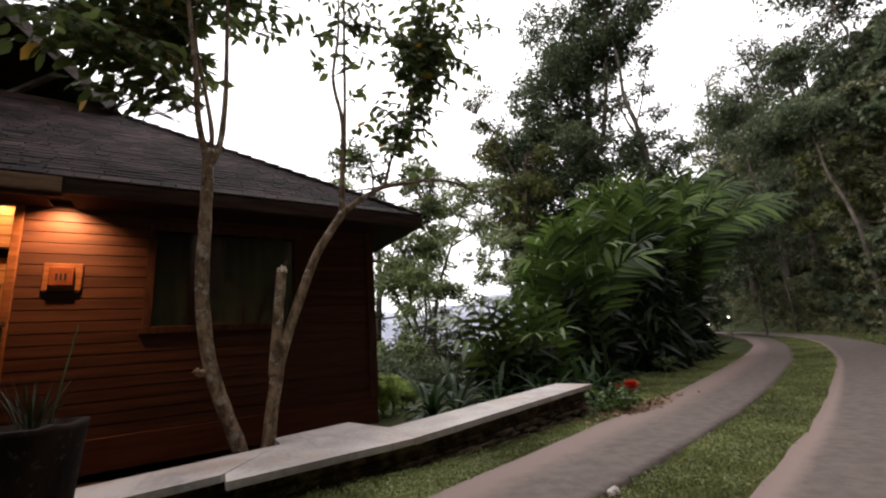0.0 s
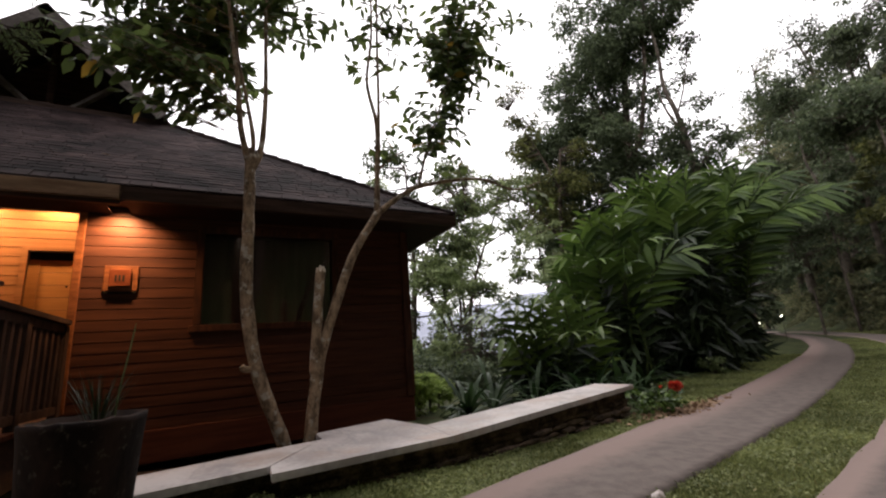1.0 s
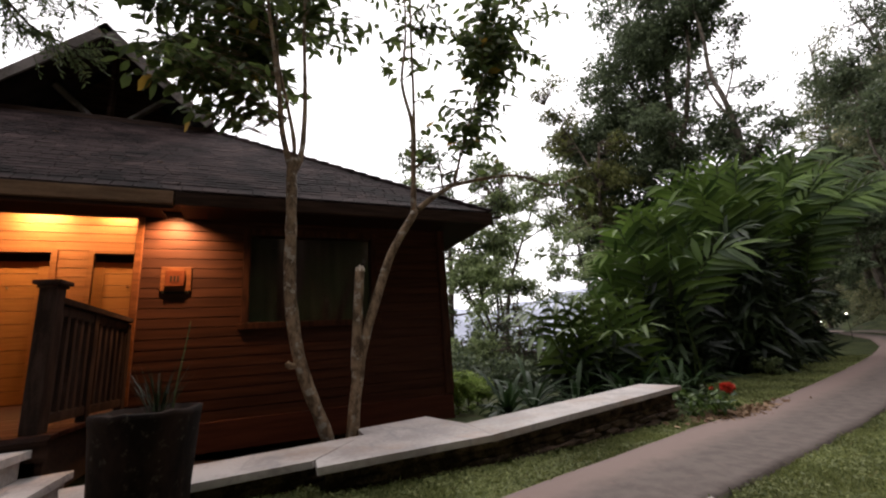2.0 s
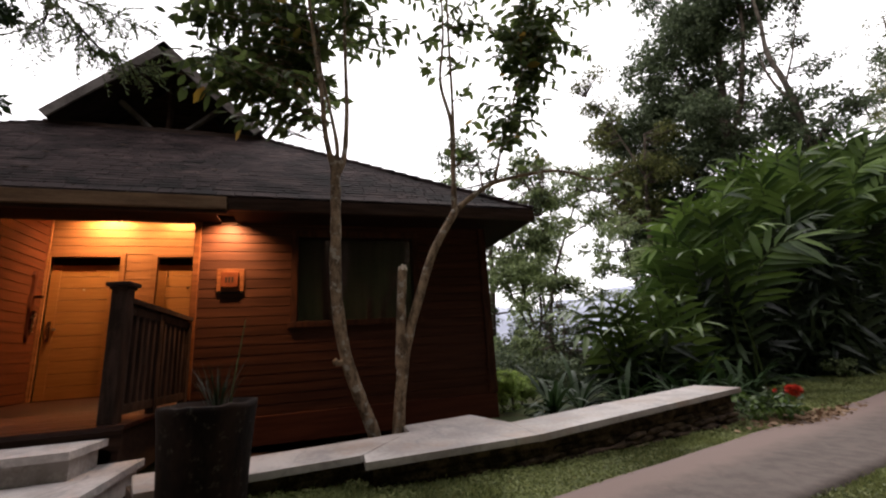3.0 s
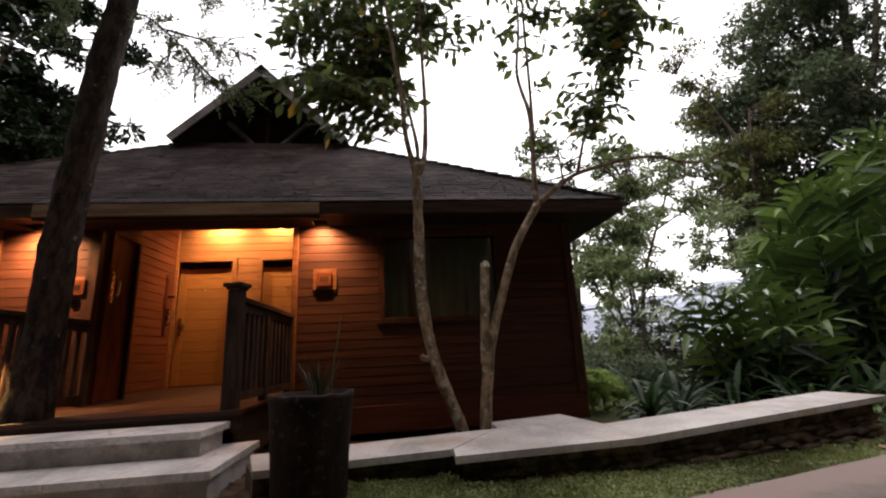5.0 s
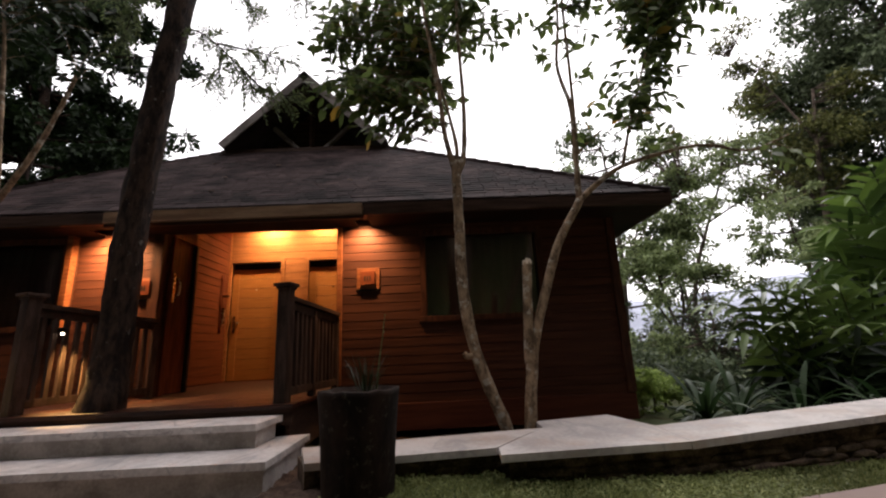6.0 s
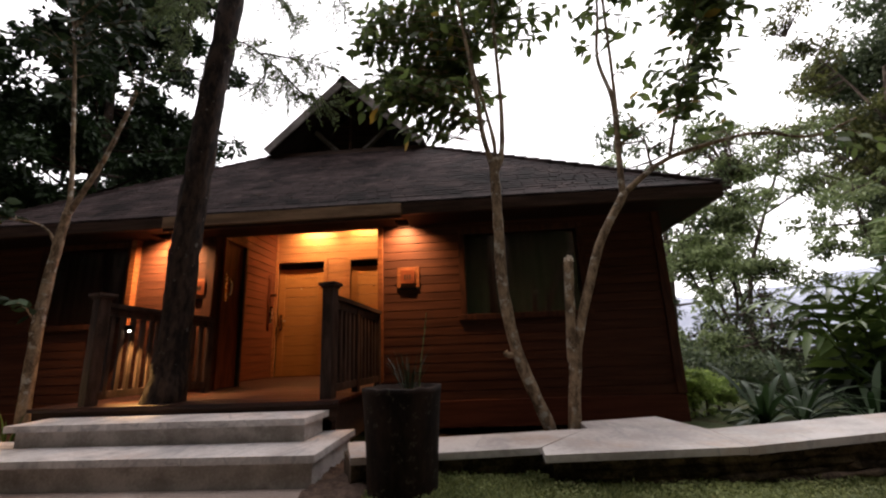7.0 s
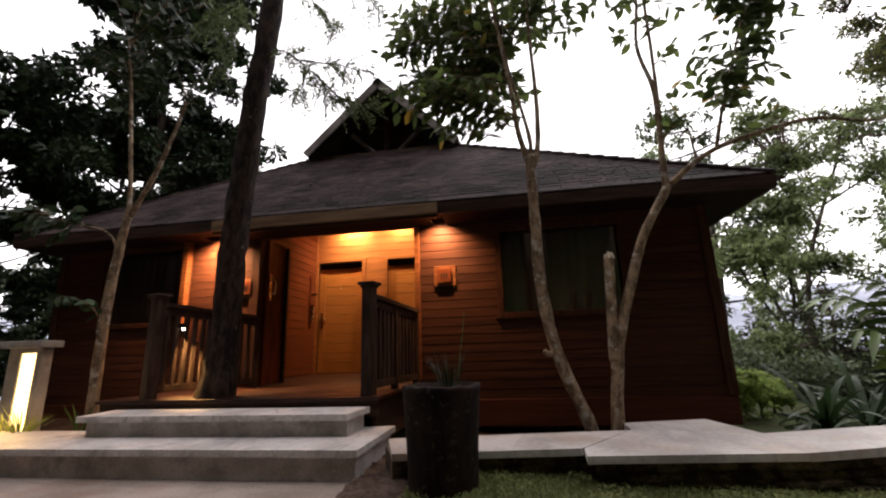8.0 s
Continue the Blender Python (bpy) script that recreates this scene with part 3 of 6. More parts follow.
# corner boards and porch opening trim
for x0, x1 in ((NICHE_R - 0.02, NICHE_R + 0.04), (X_R - 0.07, X_R + 0.03), (X_L - 0.03, X_L + 0.07), (NICHE_L - 0.10, NICHE_L + 0.02), (-4.06, -3.99)):
    part("corner_board", boxes((x0, x1, WALL_Y - (0.12 if abs(x0 + 4.06) < 0.02 else 0.045), WALL_Y + 0.02, BASE_Z + 0.004 if x0 < -5 or x0 > 2 else (0.56 if abs(x0 - NICHE_R) < 0.1 or abs(x0 + 3.1) < 0.1 else 1.3), 2.60), bev=0.005), SIGNWOOD if abs(x0 - NICHE_R) < 0.1 or abs(x0 + 4.06) < 0.02 else TRIM, house)
part("corner_board", boxes((NICHE_LB - 0.16, NICHE_LB - 0.11, NICHE_Y - 0.05, NICHE_Y - 0.028, FLOOR_Z, 3.5)), SIDING_IN, house)


def window(name, x0, x1, z0, z1, label):
    w = new(name)
    w.parent = house
    w["label"] = label
    t = 0.075
    y0, y1 = WALL_Y - 0.032, WALL_Y + 0.06
    for n, r in (("window_frame", (x0 - t, x1 + t, y0, y1, z1, z1 + t)), ("window_frame", (x0 - t, x0, y0, y1, z0, z1)), ("window_frame", (x1, x1 + t, y0, y1, z0, z1)), ("window_sill", (x0 - t - 0.03, x1 + t + 0.03, y0 - 0.008, y1, z0 - 0.07, z0))):
        part(n, boxes(r, bev=0.006), TRIM, w)
    spans = [(x0, x1)]
    if x0 < 0:
        mid = x0 + (x1 - x0) * 0.9
        part("mullion", boxes((mid - 0.02, mid + 0.02, WALL_Y + 0.005, WALL_Y + 0.05, z0, z1), bev=0.003), TRIM, w)
        spans = [(x0, mid - 0.02), (mid + 0.02, x1)]
    for a, b in spans:
        g = part("pane", boxes((a, b, WALL_Y + 0.022, WALL_Y + 0.030, z0, z1)), GLASS, w, "dark reflecting glass")
        g.visible_shadow = False
    bm = bmesh.new()
    n = 60
    rows = [[bm.verts.new((x0 - 0.02 + (x1 - x0 + 0.04) * i / n, WALL_Y + 0.16 + 0.004 * math.sin(i * 1.15) + 0.003 * math.sin(i * 0.37), z)) for i in range(n + 1)] for z in (z0 - 0.02, z1 + 0.02)]
    for i in range(n):
        bm.faces.new((rows[0][i], rows[0][i + 1], rows[1][i + 1], rows[1][i]))
    part("curtain", bm, CURTAIN, w, "drawn grey curtain behind the glass", smooth=True)
    return w


window("window", *WIN_R, "dark wide window with wooden frame and drawn curtain")
window("window", *WIN_L, "dark wide window with wooden frame and drawn curtain")


def rod(bm, a, b, r, sides=8):
    return tube(bm, [Vector(a), Vector(b)], r, r, sides)


def porch_door(x0, x1, handle_left):
    d = new("door")
    d.parent = house
    d["label"] = "closed golden wooden plank door with lever handle"
    y = NICHE_Y
    z0, z1 = FLOOR_Z, 2.64
    part("door_frame", boxes((x0 - 0.07, x0, y - 0.04, y + 0.05, z0, z1 + 0.07), (x1, x1 + 0.07, y - 0.04, y + 0.05, z0, z1 + 0.07), (x0, x1, y - 0.04, y + 0.05, z1, z1 + 0.07), bev=0.004), SIDING_IN, d)
    # Recess shade is put in as a black panel
    part("transom", boxes((x0, x1, y + 0.06, y + 0.08, z1 - 0.12, z1)), BLACK, d, "black panel standing in for shade in the recess above the leaf")
    part("leaf", boxes((x0 + 0.006, x0 + 0.13, y + 0.012, y + 0.05, z0 + 0.012, z1 - 0.12), (x1 - 0.13, x1 - 0.006, y + 0.012, y + 0.05, z0 + 0.012, z1 - 0.12), bev=0.003), DOOR, d)
    n = 11
    h = (z1 - 0.12 - z0 - 0.012) / n
    for i in range(n):
        part("plank", boxes((x0 + 0.132, x1 - 0.132, y + 0.016, y + 0.05, z0 + 0.012 + i * h, z0 + 0.012 + (i + 1) * h - 0.007), bev=0.003), DOOR, d)
    part("threshold", boxes((x0 - 0.02, x1 + 0.02, y - 0.03, y + 0.05, z0 - 0.002, z0 + 0.011)), TRIM, d)
    hx = x0 + 0.075 if handle_left else x1 - 0.075
    bm = boxes((hx - 0.022, hx + 0.022, y + 0.002, y + 0.012, 1.36, 1.66), bev=0.003)
    rod(bm, (hx, y + 0.01, 1.62), (hx, y - 0.03, 1.62), 0.008)
    rod(bm, (hx, y + 0.01, 1.40), (hx, y - 0.03, 1.40), 0.008)
    tube(bm, smooth_line([(hx, y - 0.03, 1.63), (hx, y - 0.038, 1.51), (hx, y - 0.03, 1.39)], 4), 0.011, 0.011)
    part("handle", bm, BRONZE, d, "dark bronze pull handle")
    bm = boxes((hx + 0.045, hx + 0.085, y - 0.004, y + 0.012, 1.52, 1.56), bev=0.004)
    rod(bm, (hx + 0.065, y, 1.54), (hx + 0.065, y - 0.03, 1.54), 0.012)
    part("lock", bm, CHROME, d, "bright metal lock")
    bm = bmesh.new()
    rod(bm, ((x0 + x1) / 2, y + 0.016, 2.13), ((x0 + x1) / 2, y + 0.004, 2.13), 0.013, 12)
    part("peephole", bm, CHROME, d)
    return d


porch_door(D1[0], D1[1], True)
porch_door(D2[0], D2[1], False)

# the neighbour's door, in the porch's side wall
nd = new("door")
nd.parent = house
nd["label"] = "dark red wooden door in shadowed frame"
part("leaf", boxes((NICHE_L - 0.05, NICHE_L - 0.01, 6.70, 7.14, FLOOR_Z + 0.01, 2.42), bev=0.004), REDDOOR, nd)
part("door_frame", boxes((NICHE_L - 0.03, NICHE_L + 0.03, 6.64, 6.70, FLOOR_Z, 2.48), (NICHE_L - 0.03, NICHE_L + 0.03, 6.70, 7.19, 2.42, 2.48), bev=0.004), REDDOOR, nd)
part("handle_plate", boxes((NICHE_L - 0.010, NICHE_L - 0.004, 6.755, 6.805, 1.62, 1.98), bev=0.002), CHROME, nd, "pale metal handle plate")
# Black upright standing in for the shadow line beside the leaf
part("door_edge_shadow", boxes((NICHE_L - 0.03, NICHE_L + 0.035, 7.14, 7.19, FLOOR_Z, 2.42), bev=0.004), BLACK, nd)
bm = bmesh.new()
tube(bm, smooth_line([(NICHE_L + 0.01, 6.78, 1.92), (NICHE_L + 0.06, 6.78, 1.88), (NICHE_L + 0.06, 6.78, 1.72), (NICHE_L + 0.01, 6.78, 1.68)], 4), 0.012, 0.012)
part("handle", bm, CHROME, nd, "bright metal pull")


# ---------------- roof ----------------
EAVE_Z0, EAVE_Z1, EAVE_Y = 2.40, 2.54, 6.0
EAVE_L, EAVE_R = -6.3, 2.97
GAB_Y, GAB_Z = 8.3, 4.38
GAB_L, GAB_R = -3.34, -0.46
GAB_AX, GAB_AZ = -1.90, 5.79
EAVE_B = 15.2
roof = new("roof")
roof.parent = house
roof["label"] = "dark weathered shingle hip roof with a small open gable"
bm = bmesh.new()
v = {k: bm.verts.new(p) for k, p in {
    "fl": (EAVE_L, EAVE_Y, EAVE_Z1), "fr": (EAVE_R, EAVE_Y, EAVE_Z1), "bl": (EAVE_L, EAVE_B, EAVE_Z1), "br": (EAVE_R, EAVE_B, EAVE_Z1),
    "gl": (GAB_L, GAB_Y, GAB_Z), "gr": (GAB_R, GAB_Y, GAB_Z), "hl": (GAB_L, 12.9, GAB_Z), "hr": (GAB_R, 12.9, GAB_Z)}.items()}
for f in (("fl", "fr", "gr", "gl"), ("fr", "br", "hr", "gr"), ("br", "bl", "hl", "hr"), ("bl", "fl", "gl", "hl"), ("gl", "gr", "hr", "hl")):
    bm.faces.new([v[k] for k in f])
geo = bmesh.ops.extrude_face_region(bm, geom=list(bm.faces))
for q in geo["geom"]:
    if isinstance(q, bmesh.types.BMVert):
        q.co.z -= 0.05
bmesh.ops.recalc_face_normals(bm, faces=list(bm.faces))
part("roof_deck", bm, SHINGLE, roof)
LAMP_X = (-0.58, -3.55)
sz = (EAVE_Z0 + 0.005, EAVE_Z0 + 0.02)
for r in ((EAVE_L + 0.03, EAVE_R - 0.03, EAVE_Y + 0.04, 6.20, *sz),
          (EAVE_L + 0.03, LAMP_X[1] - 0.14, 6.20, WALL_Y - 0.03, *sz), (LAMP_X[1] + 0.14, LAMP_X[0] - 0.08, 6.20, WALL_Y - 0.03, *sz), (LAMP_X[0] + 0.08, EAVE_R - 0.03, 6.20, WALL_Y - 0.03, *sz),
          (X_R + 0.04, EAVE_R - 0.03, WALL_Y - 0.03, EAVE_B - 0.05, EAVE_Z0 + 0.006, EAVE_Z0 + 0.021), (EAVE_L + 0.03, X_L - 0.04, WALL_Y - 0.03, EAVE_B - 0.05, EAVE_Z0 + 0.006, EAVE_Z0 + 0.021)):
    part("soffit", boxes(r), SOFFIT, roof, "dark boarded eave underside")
STEP_X, STEP_L = -0.53, -3.35
part("fascia", boxes((STEP_X + 0.01, EAVE_R, EAVE_Y - 0.02, EAVE_Y + 0.04, EAVE_Z0, EAVE_Z1 - 0.012), bev=0.005), FASCIA, roof)
part("fascia", boxes((EAVE_L, STEP_L - 0.01, EAVE_Y - 0.02, EAVE_Y + 0.04, EAVE_Z0, EAVE_Z1 - 0.012), bev=0.005), FASCIA, roof)
part("fascia", boxes((EAVE_R - 0.05, EAVE_R + 0.01, EAVE_Y + 0.045, EAVE_B, EAVE_Z0, EAVE_Z1 - 0.012), bev=0.005), FASCIA, roof)
part("fascia", boxes((EAVE_L - 0.01, EAVE_L + 0.05, EAVE_Y + 0.045, EAVE_B, EAVE_Z0, EAVE_Z1 - 0.012), bev=0.005), FASCIA, roof)
part("gutter_board", boxes((STEP_L, STEP_X, EAVE_Y - 0.045, EAVE_Y + 0.03, EAVE_Z0, EAVE_Z1 - 0.010), bev=0.008), GUTTER, roof, "pale board along the eave over the porch")
part("fascia", boxes((STEP_L, STEP_X, EAVE_Y - 0.02, EAVE_Y + 0.03, EAVE_Z0 - 0.04, EAVE_Z0 - 0.003), bev=0.004), FASCIA, roof)

# the open gable: raking boards, dark inner wall, ridge roof
def gable_roof(side):
    bm = bmesh.new()
    x1, z1 = (GAB_L + 0.03, GAB_Z + 0.06) if side < 0 else (GAB_R - 0.0, GAB_Z + 0.05)
    a, b = Vector((GAB_AX, 0, GAB_AZ)), Vector((x1, 0, z1))
    n = Vector((-(b.z - a.z), 0, b.x - a.x)).normalized()
    n = n if n.z > 0 else -n
    y0, y1 = GAB_Y - 0.25, 12.7
    c = [a, b, b - n * 0.07, a - n * 0.09]
    lo = [bm.verts.new((p.x, y0, p.z)) for p in c]
    hi = [bm.verts.new((p.x, y1, p.z)) for p in c]
    bm.faces.new(lo)
    bm.faces.new(hi[::-1])
    for i in range(4):
        bm.faces.new((lo[i], hi[i], hi[(i + 1) % 4], lo[(i + 1) % 4]))
    bmesh.ops.recalc_face_normals(bm, faces=list(bm.faces))
    part("gable_roof", bm, SHINGLE, roof)
    bm = bmesh.new()
    c = [a - n * 0.018, b - n * 0.018, b - n * 0.145, a - n * 0.16]
    lo = [bm.verts.new((p.x, y0 - 0.035, p.z)) for p in c]
    hi = [bm.verts.new((p.x, y0 - 0.002, p.z)) for p in c]
    bm.faces.new(lo)
    bm.faces.new(hi[::-1])
    for i in range(4):
        bm.faces.new((lo[i], hi[i], hi[(i + 1) % 4], lo[(i + 1) % 4]))
    bmesh.ops.recalc_face_normals(bm, faces=list(bm.faces))
    part("barge_board", bm, BARGE, roof, "weathered grey-brown raking board")


BARGE = surface("weathered_board", (0.11, 0.094, 0.085), (0.23, 0.20, 0.185), scale=4, fine=40, rough=(0.7, 0.9))
gable_roof(-1)
gable_roof(1)
bm = bmesh.new()
gy = GAB_Y + 0.55
tri = [(GAB_L + 0.25, GAB_Z - 0.1), (GAB_R - 0.25, GAB_Z - 0.1), (GAB_AX, GAB_AZ - 0.22)]
lo = [bm.verts.new((x, gy, z)) for x, z in tri]
hi = [bm.verts.new((x, gy + 0.06, z)) for x, z in tri]
bm.faces.new(lo)
bm.faces.new(hi[::-1])
for i in range(3):
    bm.faces.new((lo[i], hi[i], hi[(i + 1) % 3], lo[(i + 1) % 3]))
part("gable_wall", bm, FASCIA, roof)
part("gable_sill", boxes((GAB_L - 0.02, GAB_R + 0.02, GAB_Y - 0.04, GAB_Y + 0.5, GAB_Z - 0.03, GAB_Z + 0.05), bev=0.006), FASCIA, roof)
for ax in (-0.95, 0.95):
    bm = bmesh.new()
    rod(bm, (GAB_AX + 0.1 * ax, GAB_Y + 0.3, GAB_Z + 0.04), (GAB_AX + ax * 0.72, GAB_Y + 0.3, GAB_Z + 0.62), 0.05, 6)
    part("strut", bm, BARGE, roof)
bm = bmesh.new()
rod(bm, (GAB_AX, GAB_Y + 0.3, GAB_Z), (GAB_AX, GAB_Y + 0.3, GAB_AZ - 0.2), 0.05, 6)
part("king_post", bm, FASCIA, roof)

# ---------------- porch deck, railings, steps ----------------
deck = tagged(new("porch_deck"), "red-brown timber porch deck", "deck")
part("joist", boxes((-3.75, -0.97, 5.20, 5.24, FLOOR_Z - 0.16, FLOOR_Z - 0.034), (-3.72, -3.68, 5.25, 6.4, 0.1, FLOOR_Z - 0.034), (-1.04, -1.0, 5.25, 6.4, 0.1, FLOOR_Z - 0.034), (-3.6, -1.1, 5.6, 5.66, 0.1, FLOOR_Z - 0.034)), FASCIA, deck, "dark framing under the boards")
yb, k = 5.17, 0
while yb < NICHE_Y - 0.06:
    inside = yb > WALL_Y - 0.06
    x0, x1 = (NICHE_LB - 0.12, NICHE_R - 0.005) if yb > 7.22 else ((NICHE_L + 0.035, NICHE_R - 0.04) if inside else (-3.78, -0.95))
    part("plank", boxes((x0, x1, yb, yb + 0.134, FLOOR_Z - 0.033, FLOOR_Z + 0.0015 * math.sin(k * 2.1)), bev=0.004), DECK, deck)
    yb += 0.14
    k += 1


def railing(p0, p1, top0, top1, label, post_w=0.108):
    """A rail run from a newel post to the wall: post with cap, handrail, bottom rail and square balusters."""
    r = tagged(new("porch_railing"), label, "railing", "porch railings")
    a, b = Vector((*p0, FLOOR_Z)), Vector((*p1, FLOOR_Z))
    d = (b - a).normalized()
    ang = math.degrees(math.atan2(d.y, d.x))
    h = post_w / 2
    bm = boxes((-h, h, -h, h, -0.14, 0.99), bev=0.008)
    o = part("post", bm, RAILWOOD, r)
    o.matrix_basis = pose(*a, 0, 0, ang)
    bm = boxes((-h - 0.012, h + 0.012, -h - 0.012, h + 0.012, 0.97, 0.992), (-h - 0.03, h + 0.03, -h - 0.03, h + 0.03, 0.994, 1.024), bev=0.006)
    o = part("post_cap", bm, RAILWOOD, r)
    o.matrix_basis = pose(*a, 0, 0, ang)
    n = Vector((-d.y, d.x, 0))
    start = a + d * h
    run = (b - start).length

    def beam(name, za, zb, w, t):
        bm = bmesh.new()
        lo = [start + n * s * w / 2 + Vector((0, 0, za + q)) for s, q in ((-1, -t), (1, -t), (1, 0), (-1, 0))]
        hi = [b + n * s * w / 2 + Vector((0, 0, zb + q)) for s, q in ((-1, -t), (1, -t), (1, 0), (-1, 0))]
        A, B = [bm.verts.new(q) for q in lo], [bm.verts.new(q) for q in hi]
        bm.faces.new(A)
        bm.faces.new(B[::-1])
        for i in range(4):
            bm.faces.new((A[i], A[(i + 1) % 4], B[(i + 1) % 4], B[i]))
        bmesh.ops.recalc_face_normals(bm, faces=list(bm.faces))
        bmesh.ops.bevel(bm, geom=list(bm.edges), offset=0.006, segments=2, affect="EDGES")
        part(name, bm, RAILWOOD, r)

    beam("handrail", top0, top1, 0.10, 0.045)
    beam("upper_rail", top0 - 0.05, top1 - 0.05, 0.045, 0.07)
    beam("bottom_rail", 0.12, 0.12, 0.05, 0.07)
    for f in (0.46, 0.985):
        q = start + d * (run * f)
        o = part("post", boxes((-0.032, 0.032, -0.032, 0.032, -0.02, top0 + (top1 - top0) * f - 0.05), bev=0.005), RAILWOOD, r)
        o.matrix_basis = pose(*q, 0, 0, ang)
    count = int(run / 0.092)
    for i in range(count):
        f = (i + 0.6) / count
        o = part("baluster", boxes((-0.019, 0.019, -0.019, 0.019, 0.11, top0 + (top1 - top0) * f - 0.115), bev=0.003), RAILWOOD, r)
        o.matrix_basis = pose(*(start + d * (run * f)), 0, 0, ang)
    return r


railing((-1.09, 5.30), (-0.905, 6.45), 0.915, 0.85, "dark wooden porch railing with capped newel post beside the steps")
railing((-3.33, 5.30), (-2.94, 6.44), 0.94, 0.86, "dark wooden porch railing with capped newel post behind a tree trunk")

steps = tagged(new("stone_steps"), "pale stone slab steps with rendered risers up to the porch", "steps")
def slab(name, pts, z, t, mat, parent, label=""):
    zs = [z] * len(pts) if isinstance(z, (int, float)) else z
    return part(name, prism(bmesh.new(), pts, [q - t for q in zs], zs, bev=0.0015), mat, parent, label)
part("riser", boxes((-3.44, -1.095, 4.81, 5.195, 0.25, 0.395)), RISER, steps)
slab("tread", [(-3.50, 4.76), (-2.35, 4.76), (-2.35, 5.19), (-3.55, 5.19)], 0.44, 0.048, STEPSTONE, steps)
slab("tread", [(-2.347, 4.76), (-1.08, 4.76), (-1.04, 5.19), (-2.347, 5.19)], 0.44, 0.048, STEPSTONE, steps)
part("riser", boxes((-6.5, -0.88, 4.42, 5.27, 0.0, 0.222)), RISER, steps)
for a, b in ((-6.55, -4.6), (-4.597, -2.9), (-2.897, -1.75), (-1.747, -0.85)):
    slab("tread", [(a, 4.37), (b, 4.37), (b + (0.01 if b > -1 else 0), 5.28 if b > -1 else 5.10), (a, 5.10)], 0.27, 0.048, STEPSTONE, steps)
part("landing", prism(bmesh.new(), [(-7.0, 2.2), (-0.4, 3.1), (-0.80, 4.44), (-7.0, 4.46)], -0.05, 0.062, bev=0.01), PAVING, steps, "reddish concrete landing")

# ---------------- garden wall with stone coping ----------------
bench = tagged(new("garden_wall"), "low dark stone wall topped with pale marble coping slabs", "wall")
part("wall_core", prism(bmesh.new(), [(-0.62, 4.405), (0.62, 4.56), (0.95, 4.98), (-0.77, 4.75)], -0.1, 0.212), DARKWALL, bench)
part("wall_core", prism(bmesh.new(), [(0.66, 4.36), (1.86, 4.46), (1.86, 4.92), (1.72, 5.48), (1.10, 5.32), (0.98, 5.0)], -0.15, 0.212), DARKWALL, bench)
part("wall_core", prism(bmesh.new(), [(1.864, 4.46), (4.62, 5.17), (4.55, 5.55), (1.92, 4.90)], -0.3, 0.212), DARKWALL, bench)
C = 0.26
slab("coping_slab", [(-0.60, 4.328), (0.60, 4.495), (1.05, 5.10), (-0.76, 4.80)], C - 0.002, 0.045, STONE, bench)
slab("coping_slab", [(0.605, 4.285), (1.84, 4.385), (1.895, 4.95), (1.06, 5.10), (0.86, 4.82), (0.62, 4.49)], C, 0.046, STONE, bench)
slab("coping_slab", [(1.061, 5.101), (1.895, 4.951), (1.77, 5.57), (1.07, 5.40)], C, 0.046, STONE, bench)
cuts = [0.0, 0.47, 1.0]
for f0, f1 in zip(cuts, cuts[1:]):
    fa, fb = Vector((1.841, 4.385)), Vector((4.73, 5.12))
    ba, bb = Vector((1.8962, 4.95)), Vector((4.64, 5.63))
    p = fa.lerp(fb, f0 + 0.0004), fa.lerp(fb, f1), ba.lerp(bb, f1), ba.lerp(bb, f0 + 0.0004)
    slab("coping_slab", [tuple(q) for q in p], [C + 0.03 * f0, C + 0.03 * f1, C + 0.03 * f1, C + 0.03 * f0], 0.05, STONE, bench)
# rough stones showing in the wall's face
rnd = random.Random(5)
def stone_mesh(seed):
    bm = bmesh.new()
    bmesh.ops.create_icosphere(bm, subdivisions=1, radius=1.0)
    for q in bm.verts:
        q.co = Vector((q.co.x * 0.5, q.co.y * 0.5, q.co.z * 0.5)) * (1 + 0.35 * noise.noise(q.co * 1.7 + Vector((seed, 0, 0))))
    me = bpy.data.meshes.new("stone")
    bm.to_mesh(me)
    bm.free()
    me.materials.append(DARKWALL)
    return me
stone_kinds = [stone_mesh(s * 3.3) for s in range(5)]
for a, b, zlo in (((-0.6, 4.425), (0.6, 4.58), 0.08), ((0.66, 4.37), (1.86, 4.47), 0.03), ((1.87, 4.47), (4.6, 5.17), -0.10)):
    a, b = Vector(a), Vector(b)
    n = int((b - a).length / 0.30)
    for row, z in enumerate((0.178, 0.125, 0.075, 0.025, -0.025, -0.075)):
        if z < zlo - 0.06:
            continue
        for i in range(n):
            p = a.lerp(b, min(max((i + 0.5 + rnd.uniform(-0.2, 0.2) + 0.5 * (row % 2)) / n, 0.03), 0.97))
            out = 0.006 * row + rnd.uniform(-0.012, 0.012)
            ob = again("stone", rnd.choice(stone_kinds), bench, pose(p.x + out * 0.2, p.y - out, z + rnd.uniform(-0.006, 0.006), rnd.uniform(-9, 9), rnd.uniform(-3, 3), math.degrees(math.atan2(b.y - a.y, b.x - a.x))))
            ob.scale = (rnd.uniform(0.30, 0.46), rnd.uniform(0.05, 0.075), rnd.uniform(0.058, 0.075))
# ---------------- trees and plants ----------------
def crown_leaves(centres, radii, count, size, rng, flat=0.6, hang=0.4, subs=7):
    """Leaves scattered round the given centres: each clump is made of smaller uneven tufts with gaps between them."""
    c = np.repeat(np.asarray(centres, float), subs, 0)
    r = np.repeat(np.asarray(radii, float), subs)
    d = unit(rng.normal(size=(len(c), 3)) + np.array([0, 0, 0.25]))
    c = c + d * (r * rng.uniform(0.35, 1.0, len(c)))[:, None] * np.array([1, 1, flat])
